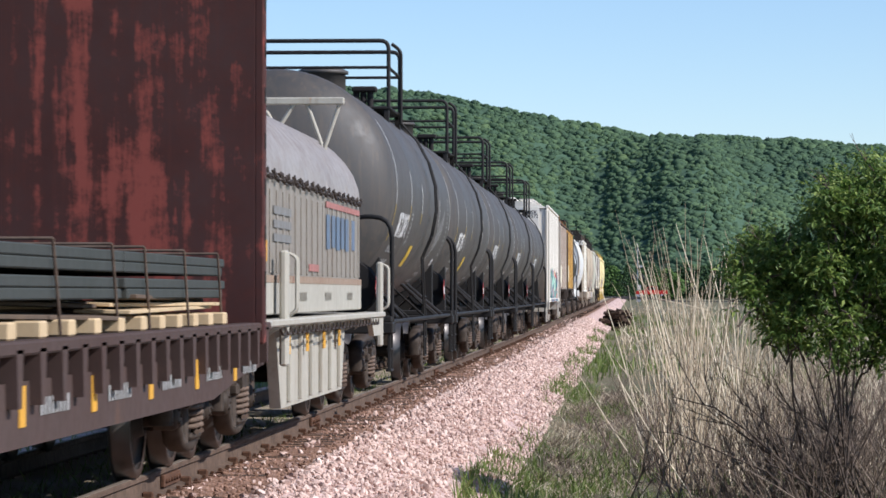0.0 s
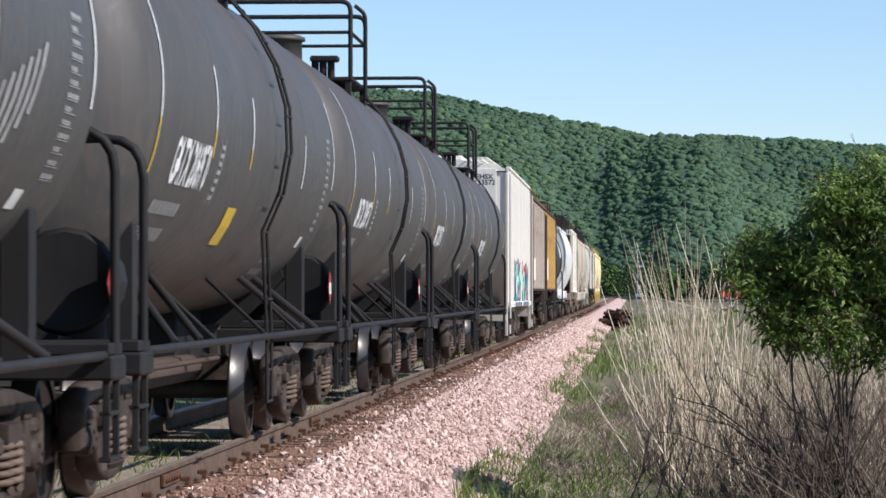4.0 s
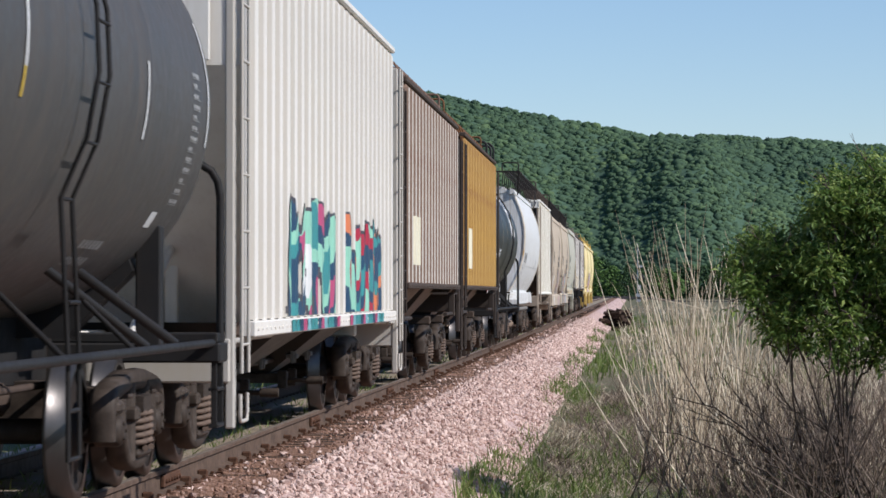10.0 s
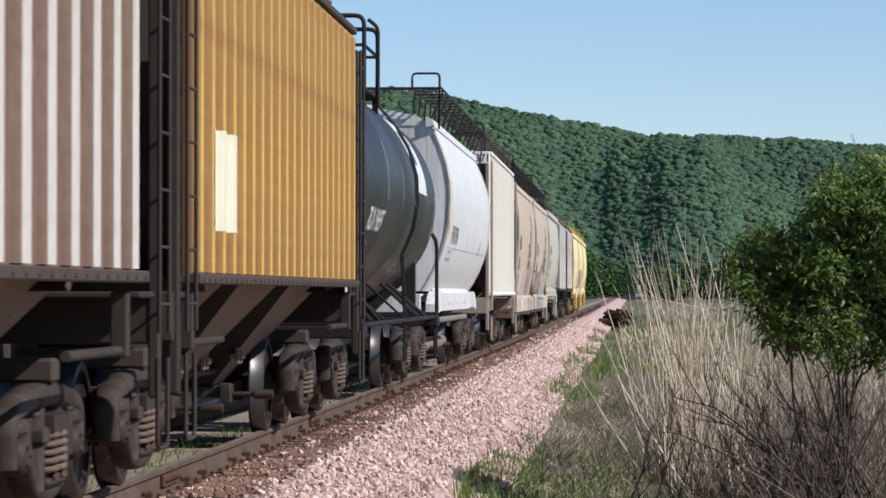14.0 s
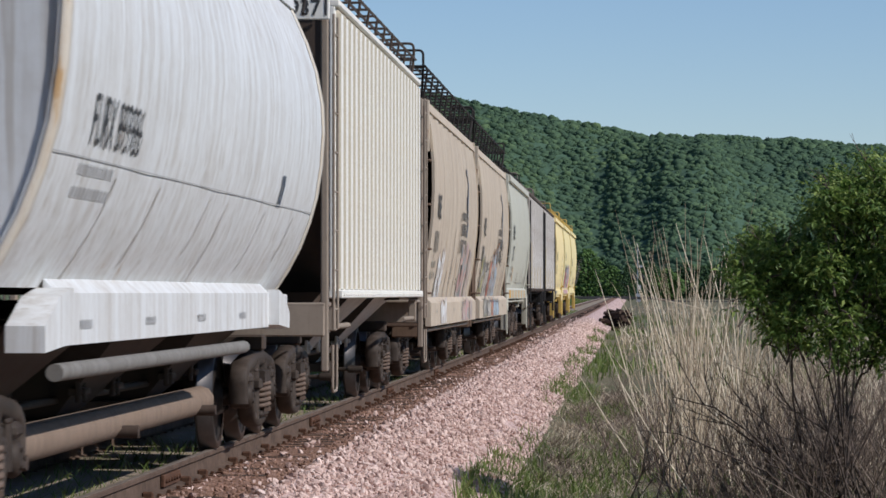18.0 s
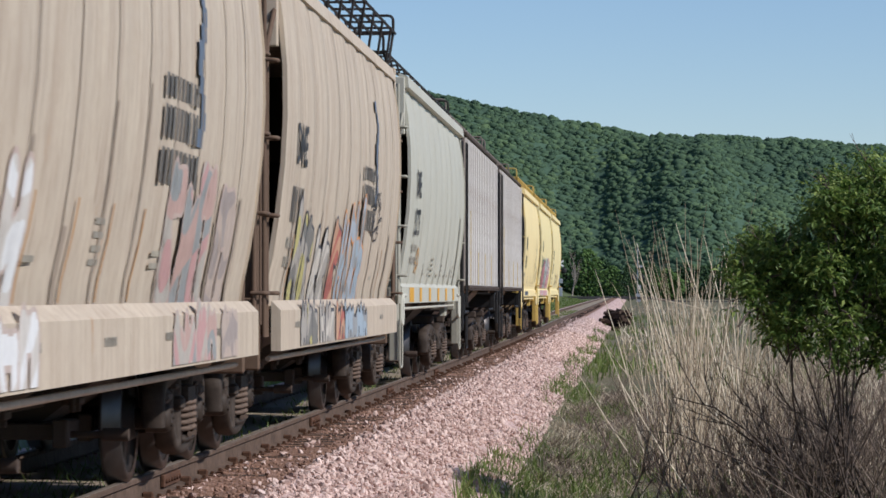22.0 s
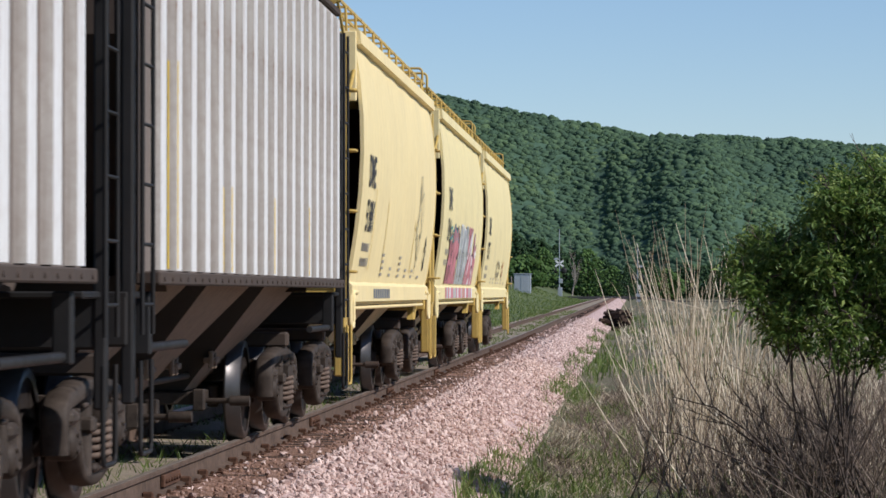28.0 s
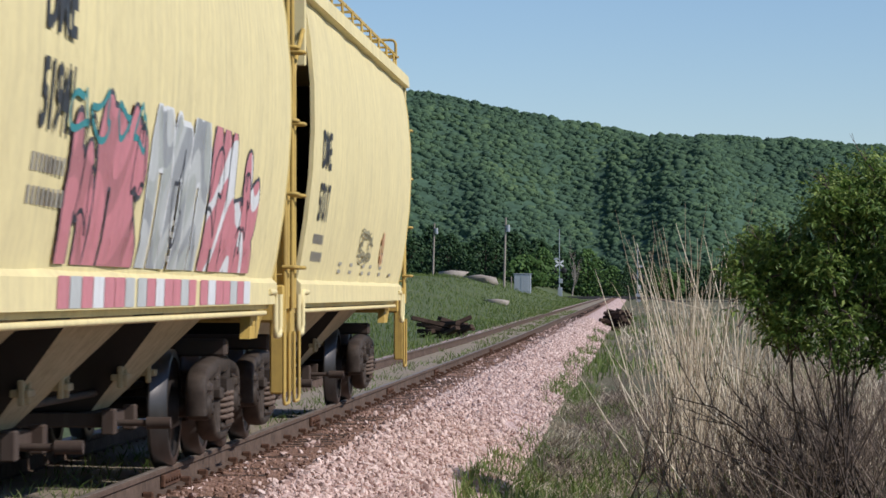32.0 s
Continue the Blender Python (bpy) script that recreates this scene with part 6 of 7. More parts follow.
part("pipe", Shape().tube([(1.28, -5.5, 0.92), (1.28, 3.4, 0.92)], 0.05, 10), M_BAYGREY, silver, "pale discharge pipe along the side")
part("pipe", Shape().tube([(0.75, -6.0, 0.45), (0.75, 4.8, 0.45)], 0.12, 10), M_BROWNMID, silver, "tan discharge pipe under the car")

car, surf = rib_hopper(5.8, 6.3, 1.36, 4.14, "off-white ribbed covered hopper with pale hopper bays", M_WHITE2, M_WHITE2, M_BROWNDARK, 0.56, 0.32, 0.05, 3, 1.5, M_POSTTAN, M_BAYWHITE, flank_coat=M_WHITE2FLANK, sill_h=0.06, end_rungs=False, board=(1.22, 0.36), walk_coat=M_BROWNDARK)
enlist(car, 22.4)
part("number_board", Shape().box(0.7, 1.54, -7.30, -7.26, 3.93, 4.17, 0.01), M_WHITE2, car)
part("lettering", end_text("49371", 0.15, 1.06, -7.304, 3.97, 0.92, 0.003), M_BLACK_INK, car, "black stencilled number")


# ---- train: round-sided hoppers ----
def lettered(car, word, number, z_word, z_number, y, ink=None, height=0.33):
    ink = ink or M_BLACK_INK
    part("lettering", text_shape(word, height, curve_side, y, z_word, 0.95, 0.010, 0.012), ink, car, "worn black stencilled lettering")
    if number:
        part("lettering", text_shape(number, height, curve_side, y, z_number, 0.85, 0.010, 0.012), ink, car, "worn black stencilled number")
    for k, (z, w) in enumerate(((z_number - 0.22, 1.0), (z_number - 0.38, 1.1))):
        part("stencil", bars(Shape(), curve_side, y - 0.05, z, w, 0.09, 8, 0.6), M_FADED_INK, car, "small worn stencil")


def small_print(car, seed, count=7, z0=1.5):
    r = random.Random(seed)
    for k in range(count):
        y = -2.6 + k * 8.0 / count + r.uniform(-0.3, 0.3)
        rows = r.choice((1, 2, 3, 4))
        s = Shape()
        for q in range(rows):
            patch(s, curve_side, y, y + 0.34, z0 + q * 0.075, z0 + q * 0.075 + 0.035)
        part("stencil", s, r.choice((M_SOFT_INK, M_FADED_INK, M_SOFT_INK)), car)


def side_seams(car, count, end, coat):
    """Grimy upright seams between the side plates."""
    r = random.Random(count)
    for k in range(1, count):
        y = -end + 2 * end * k / count
        part("plate_seam", patch(Shape(), curve_side, y - 0.015, y + 0.015, 1.27, 3.9, 0.006, 14), coat, car)
        part("grime_run", patch(Shape(), curve_side, y + 0.02, y + r.uniform(0.06, 0.16), 1.27, r.uniform(1.6, 2.6), 0.005, 8, r.uniform(-0.03, 0.06)), coat, car, "grime that has run down from a seam")


def sill_face(out):
    return lambda y, z: 1.44 + out


for c, seed in ((24.14, 1), (25.843, 2)):
    car = curve_hopper(5.9, 6.75, "faded tan round-sided covered hopper with sprayed paintings", M_TAN, M_BROWNDARK, (0.88, 1.24), 0.10, 10, rails=M_BROWNPOST, eave=False, wave=0.02, board=(1.26, 0.52), steps_down=False)
    enlist(car, c)
    lettered(car, "DME", "", 2.45, 1.95, -5.9)
    part("stencil", bars(Shape(), curve_side, -5.95, 1.95, 1.0, 0.3, 6, 0.6, 3), M_WORN_INK, car, "worn black stencilled number")
    for k, (z, w, h) in enumerate(((2.55, 1.3, 0.14), (2.30, 1.3, 0.2), (2.02, 1.5, 0.22))):
        part("stencil", bars(Shape(), curve_side, 1.3, z, w + 0.3, h, 9, 0.62, 2), M_WORN_INK, car, "faded black company lettering")
    s = Shape()
    for q in range(10):
        patch(s, curve_side, 2.85 + 0.12 * math.sin(q * 1.1), 3.08 + 0.12 * math.sin(q * 1.1 + 0.4), 2.3 + q * 0.115, 2.42 + q * 0.115)
    part("emblem", s, M_GREYBLUE, car, "dark wavy emblem")
    small_print(car, seed, 4)
    side_seams(car, 11, 6.75, M_TANSEAM)
    if seed == 1:
        for y, w, ztop, pal in ((-4.4, 1.5, 2.0, (CHALK, (0.60, 0.56, 0.50))), (1.9, 2.2, 2.1, ((0.50, 0.33, 0.28), (0.46, 0.42, 0.36), (0.52, 0.30, 0.28), (0.30, 0.31, 0.30))), (4.4, 0.9, 2.0, ((0.36, 0.30, 0.27), (0.50, 0.40, 0.33)))):
            spray(car, curve_side, y, y + w, 1.28, ztop, pal, int(y * 10) + 90, 0.75, (0.52, 0.40, 0.34))
            spray(car, sill_face(0.10), y, y + w, 0.90, 1.20, pal, int(y * 7) + 90, 0.5, (0.52, 0.42, 0.36))
    else:
        for y, w, ztop, pal in ((-5.2, 1.6, 2.1, ((0.20, 0.19, 0.17), (0.52, 0.46, 0.18), (0.42, 0.38, 0.33))), (-3.4, 1.5, 2.0, ((0.42, 0.38, 0.33), (0.60, 0.55, 0.47))), (-1.7, 0.9, 2.0, ((0.44, 0.13, 0.10), (0.56, 0.32, 0.20))), (-0.7, 2.8, 2.3, ((0.36, 0.44, 0.50), GREY, (0.42, 0.46, 0.50), (0.36, 0.44, 0.50)))):
            spray(car, curve_side, y, y + w, 1.28, ztop, pal, int(y * 10) + 150, 0.7, (0.70, 0.30, 0.10) if y == -0.7 else None)
            spray(car, sill_face(0.10), y, y + w, 0.90, 1.20, pal, int(y * 7) + 150, 0.5)
        doodle(car, curve_side, 3.3, 2.2, 1.6, 0.6, 6, INKY, 3)
    for y in (-2.9, -1.6, -0.4, 0.8) if seed == 1 else (-5.5, 4.6):
        part("rust_run", patch(Shape(), curve_side, y, y + 0.05, 1.30, 1.85, 0.006, 5, 0.12), M_RUSTRUN, car, "orange rust run")
    for q in range(5):
        part("stencil", bars(Shape(), sill_face(0.10), -5.6 + q * 2.4, 1.06, 0.45, 0.05, 5), M_FADED_INK, car)

car = curve_hopper(5.95, 6.9, "pale grey-green round-sided covered hopper with amber reflectors on its sill", M_GREYGREEN, M_BROWNDARK, (1.22, 1.46), 0.04, 9, rails=M_GREYRAIL, wave=0.02)
enlist(car, 27.58)
lettered(car, "DME", "52175", 2.62, 2.12, -5.7)
small_print(car, 4, 8, 1.6)
side_seams(car, 10, 6.9, M_GREENSEAM)
doodle(car, curve_side, -4.4, 1.78, 0.7, 0.36, 33, (0.55, 0.32, 0.13), 2, 0.035)
for q in range(6):
    part("reflector", patch(Shape(), sill_face(0.04), -5.5 + q * 2.1, (-4.6 if q == 0 else -5.05) + q * 2.1, 1.235, 1.425), M_AMBER, car, "amber reflector")

for c, h, seed in ((29.264, 5.85, 1), (30.978, 5.65, 2)):
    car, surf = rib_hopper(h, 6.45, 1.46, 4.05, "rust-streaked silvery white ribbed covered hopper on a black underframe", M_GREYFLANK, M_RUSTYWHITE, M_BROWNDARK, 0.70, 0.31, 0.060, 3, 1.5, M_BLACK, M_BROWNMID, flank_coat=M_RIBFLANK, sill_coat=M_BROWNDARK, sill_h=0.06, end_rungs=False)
    enlist(car, c)
    for q in range(4):
        y = -6.45 + 0.717 * (1 + 4 * q) + 0.2
        part("reflective_strip", patch(Shape(), surf, y, y + 0.07, 1.5, 2.1 + (0.7 if q == 0 else 0.0), 0.006), M_YELLOW_INK, car, "yellow reflective strip")

for c, number, seed in ((32.694, "51880", 1), (34.393, "51941", 2), (36.08, "57017", 3)):
    # end_coat: the recess shade of the yellow ends put into a dark brown.
    car = curve_hopper(6.0 if seed == 2 else 5.8, 6.5, "cream yellow round-sided covered hopper with black lettering" if seed != 2 else "cream yellow covered hopper with large pink and grey sprayed letters", M_CREAM if c < 33 else M_CREAM2, M_BAYYELLOW, (1.26, 1.46), 0.03, 6, rails=M_OCHRE_RAIL, end_coat=M_BROWNDARK, walk_coat=M_OCHRE_RAIL, board=(1.16, 0.36))
    enlist(car, c)
    lettered(car, "DME", number, 2.64 if seed == 2 else 2.5, 2.16 if seed == 2 else 2.02, -5.2 if seed == 2 else -5.7)
    small_print(car, 10 + seed, 6, 1.55)
    if seed == 1:
        for y, h in ((-4.5, 0.9), (-2.6, 0.8), (2.4, 0.7)):
            part("reflective_strip", patch(Shape(), curve_side, y, y + 0.05, 1.6, 1.6 + h, nz=3), M_YELLOW_INK, car, "yellow reflective strip")
        doodle(car, curve_side, 3.2, 2.3, 1.5, 1.5, 4, (0.30, 0.27, 0.17), 5, 0.02)
        doodle(car, curve_side, 4.9, 1.9, 0.5, 0.5, 8, INKY, 3, 0.03)
        part("stencil", bars(Shape(), sill_face(0.03), -3.6, 1.29, 2.6, 0.11, 9), M_GREYBLUE, car)
    if seed == 2:
        for y0, y1, pal, seed_2 in ((-4.2, -1.5, (ROSE, ROSE, (0.45, 0.17, 0.18)), 2), (-1.4, 1.3, (GREY, (0.52, 0.53, 0.50), (0.42, 0.44, 0.40)), 3), (1.5, 4.5, (ROSE, CHALK, ROSE), 4)):
            spray(car, curve_side, y0, y1, 1.50, 2.36, pal, seed_2, 0.95, CHALK if seed_2 == 3 else None)
            for k in range(7):
                a = y0 + (y1 - y0) * k / 7
                tagged(part("graffiti", patch(Shape(), sill_face(0.03), a, a + (y1 - y0) / 7 - 0.02, 1.27, 1.44, 0.005, 1, 0.05), ink((CHALK, ROSE, ROSE, (0.52, 0.53, 0.50), ROSE)[(k + seed_2) % 5]), car, "sprayed paint on the sill"), kind="stuff")
        for k in range(4):
            doodle(car, curve_side, -4.0 + k * 0.7, 2.30, 0.9, 0.3, 5 + k, TEAL, 1, 0.04)
        for k in range(5):
            doodle(car, curve_side, -3.6 + k * 1.8, 1.95 + 0.1 * (k % 2), 0.9, 0.8, 71 + k, INKY, 1, 0.03)
    if seed == 3:
        doodle(car, curve_side, 0.2, 1.85, 2.4, 0.5, 9, (0.34, 0.30, 0.18), 5)
        doodle(car, curve_side, 2.6, 1.85, 0.6, 0.4, 10, (0.72, 0.42, 0.22), 3, 0.04)


# ---- plants by the track ----
def strips(name, rng, places, material, smooth_on=False):
    """Blades and stalks: each is a bent, tapering strip. places: (x, y, height, width, lean)."""
    V, F = [], []
    for x, y, h, w, lean in places:
        a = rng.uniform(0, 6.283)
        d = Vector((math.cos(a), math.sin(a), 0))
        f = rng.uniform(-0.5, 0.5)
        side = Vector((math.cos(f), math.sin(f), 0)) * (w / 2)
        z = land(x, y) + (0.04 if 2.2 < x < 3.15 else -0.03)
        base = Vector((x, y, z))
        n = len(V)
        for k, t in enumerate((0.0, 0.4, 0.75, 1.0)):
            p = base + Vector((0, 0, h * (t - 0.25 * lean * t * t))) + d * (lean * h * t * t)
            q = side * (1.0, 0.85, 0.6, 0.12)[k]
            V += [tuple(p - q), tuple(p + q)]
        F += [(n, n + 1, n + 3, n + 2), (n + 2, n + 3, n + 5, n + 4), (n + 4, n + 5, n + 7, n + 6)]
    me = bpy.data.meshes.new(name)
    me.from_pydata(V, [], F)
    me.materials.append(material)
    return new(name, me)


rng = random.Random(31)
spots = []
for i in range(5200):          # lush grass in front
    y = rng.uniform(31, 41)
    x = 2.75 + 6.5 * rng.random() ** 1.3
    if noise.noise((x * 0.8, y * 0.5, 1)) > 0.0 or y < 34:
        spots.append((x, y, rng.uniform(0.10, 0.30) * (1.2 if y < 34 else 0.8), rng.uniform(0.008, 0.016), rng.uniform(0.1, 0.7)))
for i in range(3000):          # verge foot
    y = rng.uniform(35, 70)
    x = 2.85 + 1.7 * rng.random() + 0.25 * noise.noise((0, y * 0.4, 15))
    if noise.noise((x * 1.1, y * 0.35, 25)) > 0.08:
        spots.append((x, y, rng.uniform(0.08, 0.34), rng.uniform(0.008, 0.016), rng.uniform(0.2, 0.9)))
for i in range(4500):          # fringe along the ballast
    y = 42 + 260 * rng.random() ** 1.6
    x = 2.75 + 0.9 * rng.random() ** 1.4 + 0.35 * noise.noise((0, y * 0.11, 5))
    if noise.noise((x * 0.5, y * 0.13, 9)) > 0.06:
        k = 1 + max(0, y - 60) / 120
        spots.append((x, y, rng.uniform(0.12, 0.36), rng.uniform(0.010, 0.018) * k, rng.uniform(0.1, 0.7)))
for i in range(6000):          # green among the straw
    y = 45 + 240 * rng.random() ** 1.5
    x = 3.4 + (y * 0.08) * rng.random()
    if noise.noise((x * 0.4, y * 0.08, 19)) > 0.04:
        spots.append((x, y, rng.uniform(0.25, 0.6), rng.uniform(0.012, 0.025) * (1 + y / 120), rng.uniform(0.1, 0.6)))
tagged(strips("green_grass", rng, spots, M_GRASS), "fresh green grass along the ballast edge", "grass", kind="stuff")

spots = []
for i in range(17000):         # left weeds, seen beyond the train
    y = 60 + 530 * rng.random() ** 1.1
    x = -3.0 - (2 + y * 0.06) * rng.random() ** 1.2
    spots.append((x, y, rng.uniform(0.2, 0.6) * (0.7 + 0.5 * noise.noise((x * 0.2, y * 0.02, 3))), rng.uniform(0.009, 0.017) * (1 + y / 130), rng.uniform(0.2, 1.0)))
for i in range(7500):          # weeds between the rails
    y = 16 + 230 * rng.random() ** 1.5
    x = rng.choice((-0.35, 0.0, 0.3, -1.3)) + rng.uniform(-0.3, 0.3)
    if abs(abs(x) - 0.75) > 0.12 and noise.noise((x, y * 0.2, 40)) > -0.1:
        spots.append((x, y, rng.uniform(0.13, 0.25), rng.uniform(0.007, 0.013) * (1 + y / 80), rng.uniform(0.2, 0.8)))
tagged(strips("green_weeds", rng, spots, M_GRASS), "green weeds beyond the track and between its rails", "weeds", kind="stuff")

def canes(name, rng, clumps, material, fork=0.0):
    """Stiff dry stems that fan out of their clumps. clumps: (x, y, count, height, spread, thickness)."""
    s = Shape()
    for cx, cy, count, height, spread, thick in clumps:
        for k in range(count):
            x, y = cx + rng.gauss(0, 0.10), cy + rng.gauss(0, 0.15)
            h = height * rng.uniform(0.45, 1.05)
            d = Vector((rng.gauss(0, spread), rng.gauss(0, spread), 1.0)).normalized()
            sag = Vector((rng.gauss(0, 0.10), rng.gauss(0, 0.10), 0))
            p = Vector((x, y, land(x, y) - 0.04))
            pts = [p + d * h * t + sag * h * t * t for t in (0.0, 0.35, 0.7, 1.0)]
            if rng.random() < 0.12:                      # snapped stem
                pts[3] = pts[2] + Vector((rng.uniform(-0.4, 0.4), rng.uniform(-0.3, 0.3), rng.uniform(-0.4, 0.1))) * h * 0.6
            r = thick * rng.uniform(0.6, 1.3)
            s.tube(pts, [r, r * 0.85, r * 0.6, r * 0.22], 3, False)
            for q in range(3):
                if rng.random() < fork:
                    a = pts[1].lerp(pts[3], rng.uniform(0.1, 0.9))
                    e = (d + Vector((rng.uniform(-1, 1), rng.uniform(-1, 1), rng.uniform(-0.3, 0.6))) * 0.7).normalized()
                    b = a + e * h * rng.uniform(0.12, 0.35)
                    s.tube([a, a.lerp(b, 0.5) + Vector((0, 0, 0.01)), b], [r * 0.5, r * 0.4, r * 0.15], 3, False)
    return part(name, s, material)


def growth(x, y):
    """The rank growth is low by the ballast and taller away from the track, with bays in it."""
    return (0.28 + 0.72 * smooth(4.6, 6.4, x - 0.008 * (y - 38))) * (0.80 + 0.55 * noise.noise((x * 0.8, y * 0.22, 90)))


tall = [(EYE.x + rng.gauss(0.0195, 0.006) * d, d, rng.randint(3, 8), rng.uniform(2.4, 3.4), 0.12, 0.0110) for d in [rng.uniform(36, 46) for _ in range(28)]]
tall += [(EYE.x + rng.uniform(0.004, 0.058) * d, d, rng.randint(2, 6), rng.uniform(1.3, 2.5), 0.28, 0.0088) for d in [rng.uniform(35, 54) for _ in range(44)]]
for i in range(95):            # lower bleached clumps
    y = 37 + 26 * rng.random()
    x = 4.85 + 0.078 * y * rng.random()
    tall.append((x, y, rng.randint(5, 12), 1.9 * growth(x, y), 0.46, 0.0078))
tagged(canes("tall_dry_grass", rng, tall, M_STRAW, 0.12), "tall bleached dry grass stalks in the verge", "dry grass", kind="stuff")

spots = []
for i in range(6500):          # matted straw on the ground
    y = 36 + 75 * rng.random() ** 1.2
    x = 3.1 + (0.09 * y) * rng.random() ** 0.9
    if noise.noise((x * 0.5, y * 0.15, 60)) > -0.05:
        spots.append((x, y, rng.uniform(0.15, 0.62) * growth(x, y), rng.uniform(0.007, 0.013) * (1 + y / 150), rng.uniform(0.8, 2.2)))
for i in range(3600):          # dry litter beside the ballast
    y = rng.uniform(34, 68)
    x = rng.uniform(3.05, 4.9)
    if noise.noise((x * 0.9, y * 0.3, 44)) > -0.1:
        spots.append((x, y, rng.uniform(0.10, 0.28), rng.uniform(0.006, 0.011), rng.uniform(0.8, 2.4)))
for i in range(3500):          # straw in the field farther off
    y = 110 + 330 * rng.random()
    x = 3.8 + (0.085 * y) * rng.random()
    if noise.noise((x * 0.15, y * 0.02, 33)) > 0.0:
        spots.append((x, y, rng.uniform(0.25, 0.7), rng.uniform(0.03, 0.07), rng.uniform(0.3, 1.0)))
tagged(strips("matted_straw", rng, spots, M_STRAW), "matted bleached straw lying between the stems", "straw", kind="stuff")

weeds = []
for i in range(230):           # dead brown weed stems
    y = 32.6 + 22 * rng.random() ** 1.6
    x = 4.45 + 0.078 * y * rng.random() ** 0.85
    weeds.append((x, y, rng.randint(4, 9), 1.8 * growth(x, y), 0.5, 0.0066))
for i in range(190):           # low grey tangle beside the ballast
    y = rng.uniform(38, 70)
    weeds.append((3.05 + 0.012 * (y - 36) + rng.uniform(0, 1.5), y, rng.randint(5, 10), rng.uniform(0.16, 0.50), 1.0, 0.0055))
tagged(canes("dead_weed_stems", rng, weeds, M_TWIG, 0.6), "thicket of dead brown weed stems", "dead weeds", kind="stuff")


def twigs(s, rng, p, d, length, r, depth, spread=0.5, up=0.15):
    """Branching wood, grown from a point along a direction."""
    pts = [p]
    for k in range(3):
        d = (d + Vector((rng.uniform(-1, 1), rng.uniform(-1, 1), rng.uniform(-0.6, 1))) * 0.13 + Vector((0, 0, up * 0.3))).normalized()
        pts.append(pts[-1] + d * (length / 3))
    s.tube(pts, [r, r * 0.85, r * 0.7, r * 0.5], 5 if depth > 1 else 3)
    if depth > 0:
        for k in range(rng.choice((2, 3, 3))):
            q = pts[rng.choice((1, 2, 2, 3))]
            nd = (d + Vector((rng.uniform(-1, 1), rng.uniform(-1, 1), rng.uniform(-0.4, 0.9))) * spread).normalized()
            twigs(s, rng, q, nd, length * rng.uniform(0.5, 0.8), r * 0.55, depth - 1, spread, up)


def dead_shrub(x, y, height, stems, seed, lean=0.0):
    r = random.Random(seed)
    shrub = tagged(new("dead_shrub"), "leafless grey-brown shrub in the dry verge", "shrub", "dead shrubs of the verge")
    for k in range(stems):
        s = Shape()
        d = Vector((r.uniform(-1.2, 1.2) + lean, r.uniform(-0.6, 0.6), 1)).normalized()
        x0, y0 = x + r.uniform(-0.25, 0.25), y + r.uniform(-0.3, 0.3)
        twigs(s, r, Vector((x0, y0, land(x0, y0) - 0.05)), d, height * r.uniform(0.4, 0.7), r.uniform(0.006, 0.012), 3, 0.75)
        part("stem", s, M_TWIG, shrub)


def at_px(px, dist):
    return EYE.x + (px - 1121) / 6000 * dist


for k, (px, dist, hgt, n, lean) in enumerate(((1190, 34.0, 1.2, 6, 0.2), (1330, 33.5, 1.25, 7, 0.3), (1410, 33.2, 1.2, 7, -0.2), (1500, 33.6, 1.3, 7, 0.2), (1555, 33.2, 1.2, 6, -0.3), (1250, 34.2, 1.1, 6, -0.3), (1140, 34.5, 1.35, 4, -0.1), (1215, 36, 1.5, 5, 0.0), (1290, 35, 1.35, 5, -0.2), (1370, 34, 1.5, 5, -0.4), (1450, 36.5, 1.4, 5, -0.1),
                                              (1530, 35.5, 1.5, 5, 0.1), (1080, 48, 0.75, 4, -0.5), (1040, 54, 0.6, 4, -0.5), (1120, 52, 0.9, 5, 0), (1250, 44, 1.5, 6, 0), (1340, 46, 1.5, 6, 0.1), (1180, 42, 1.3, 5, 0.1), (1100, 62, 0.9, 5, 0), (1560, 44, 1.6, 6, 0))):
    dead_shrub(at_px(px, dist), dist, hgt, n, 100 + k, lean)


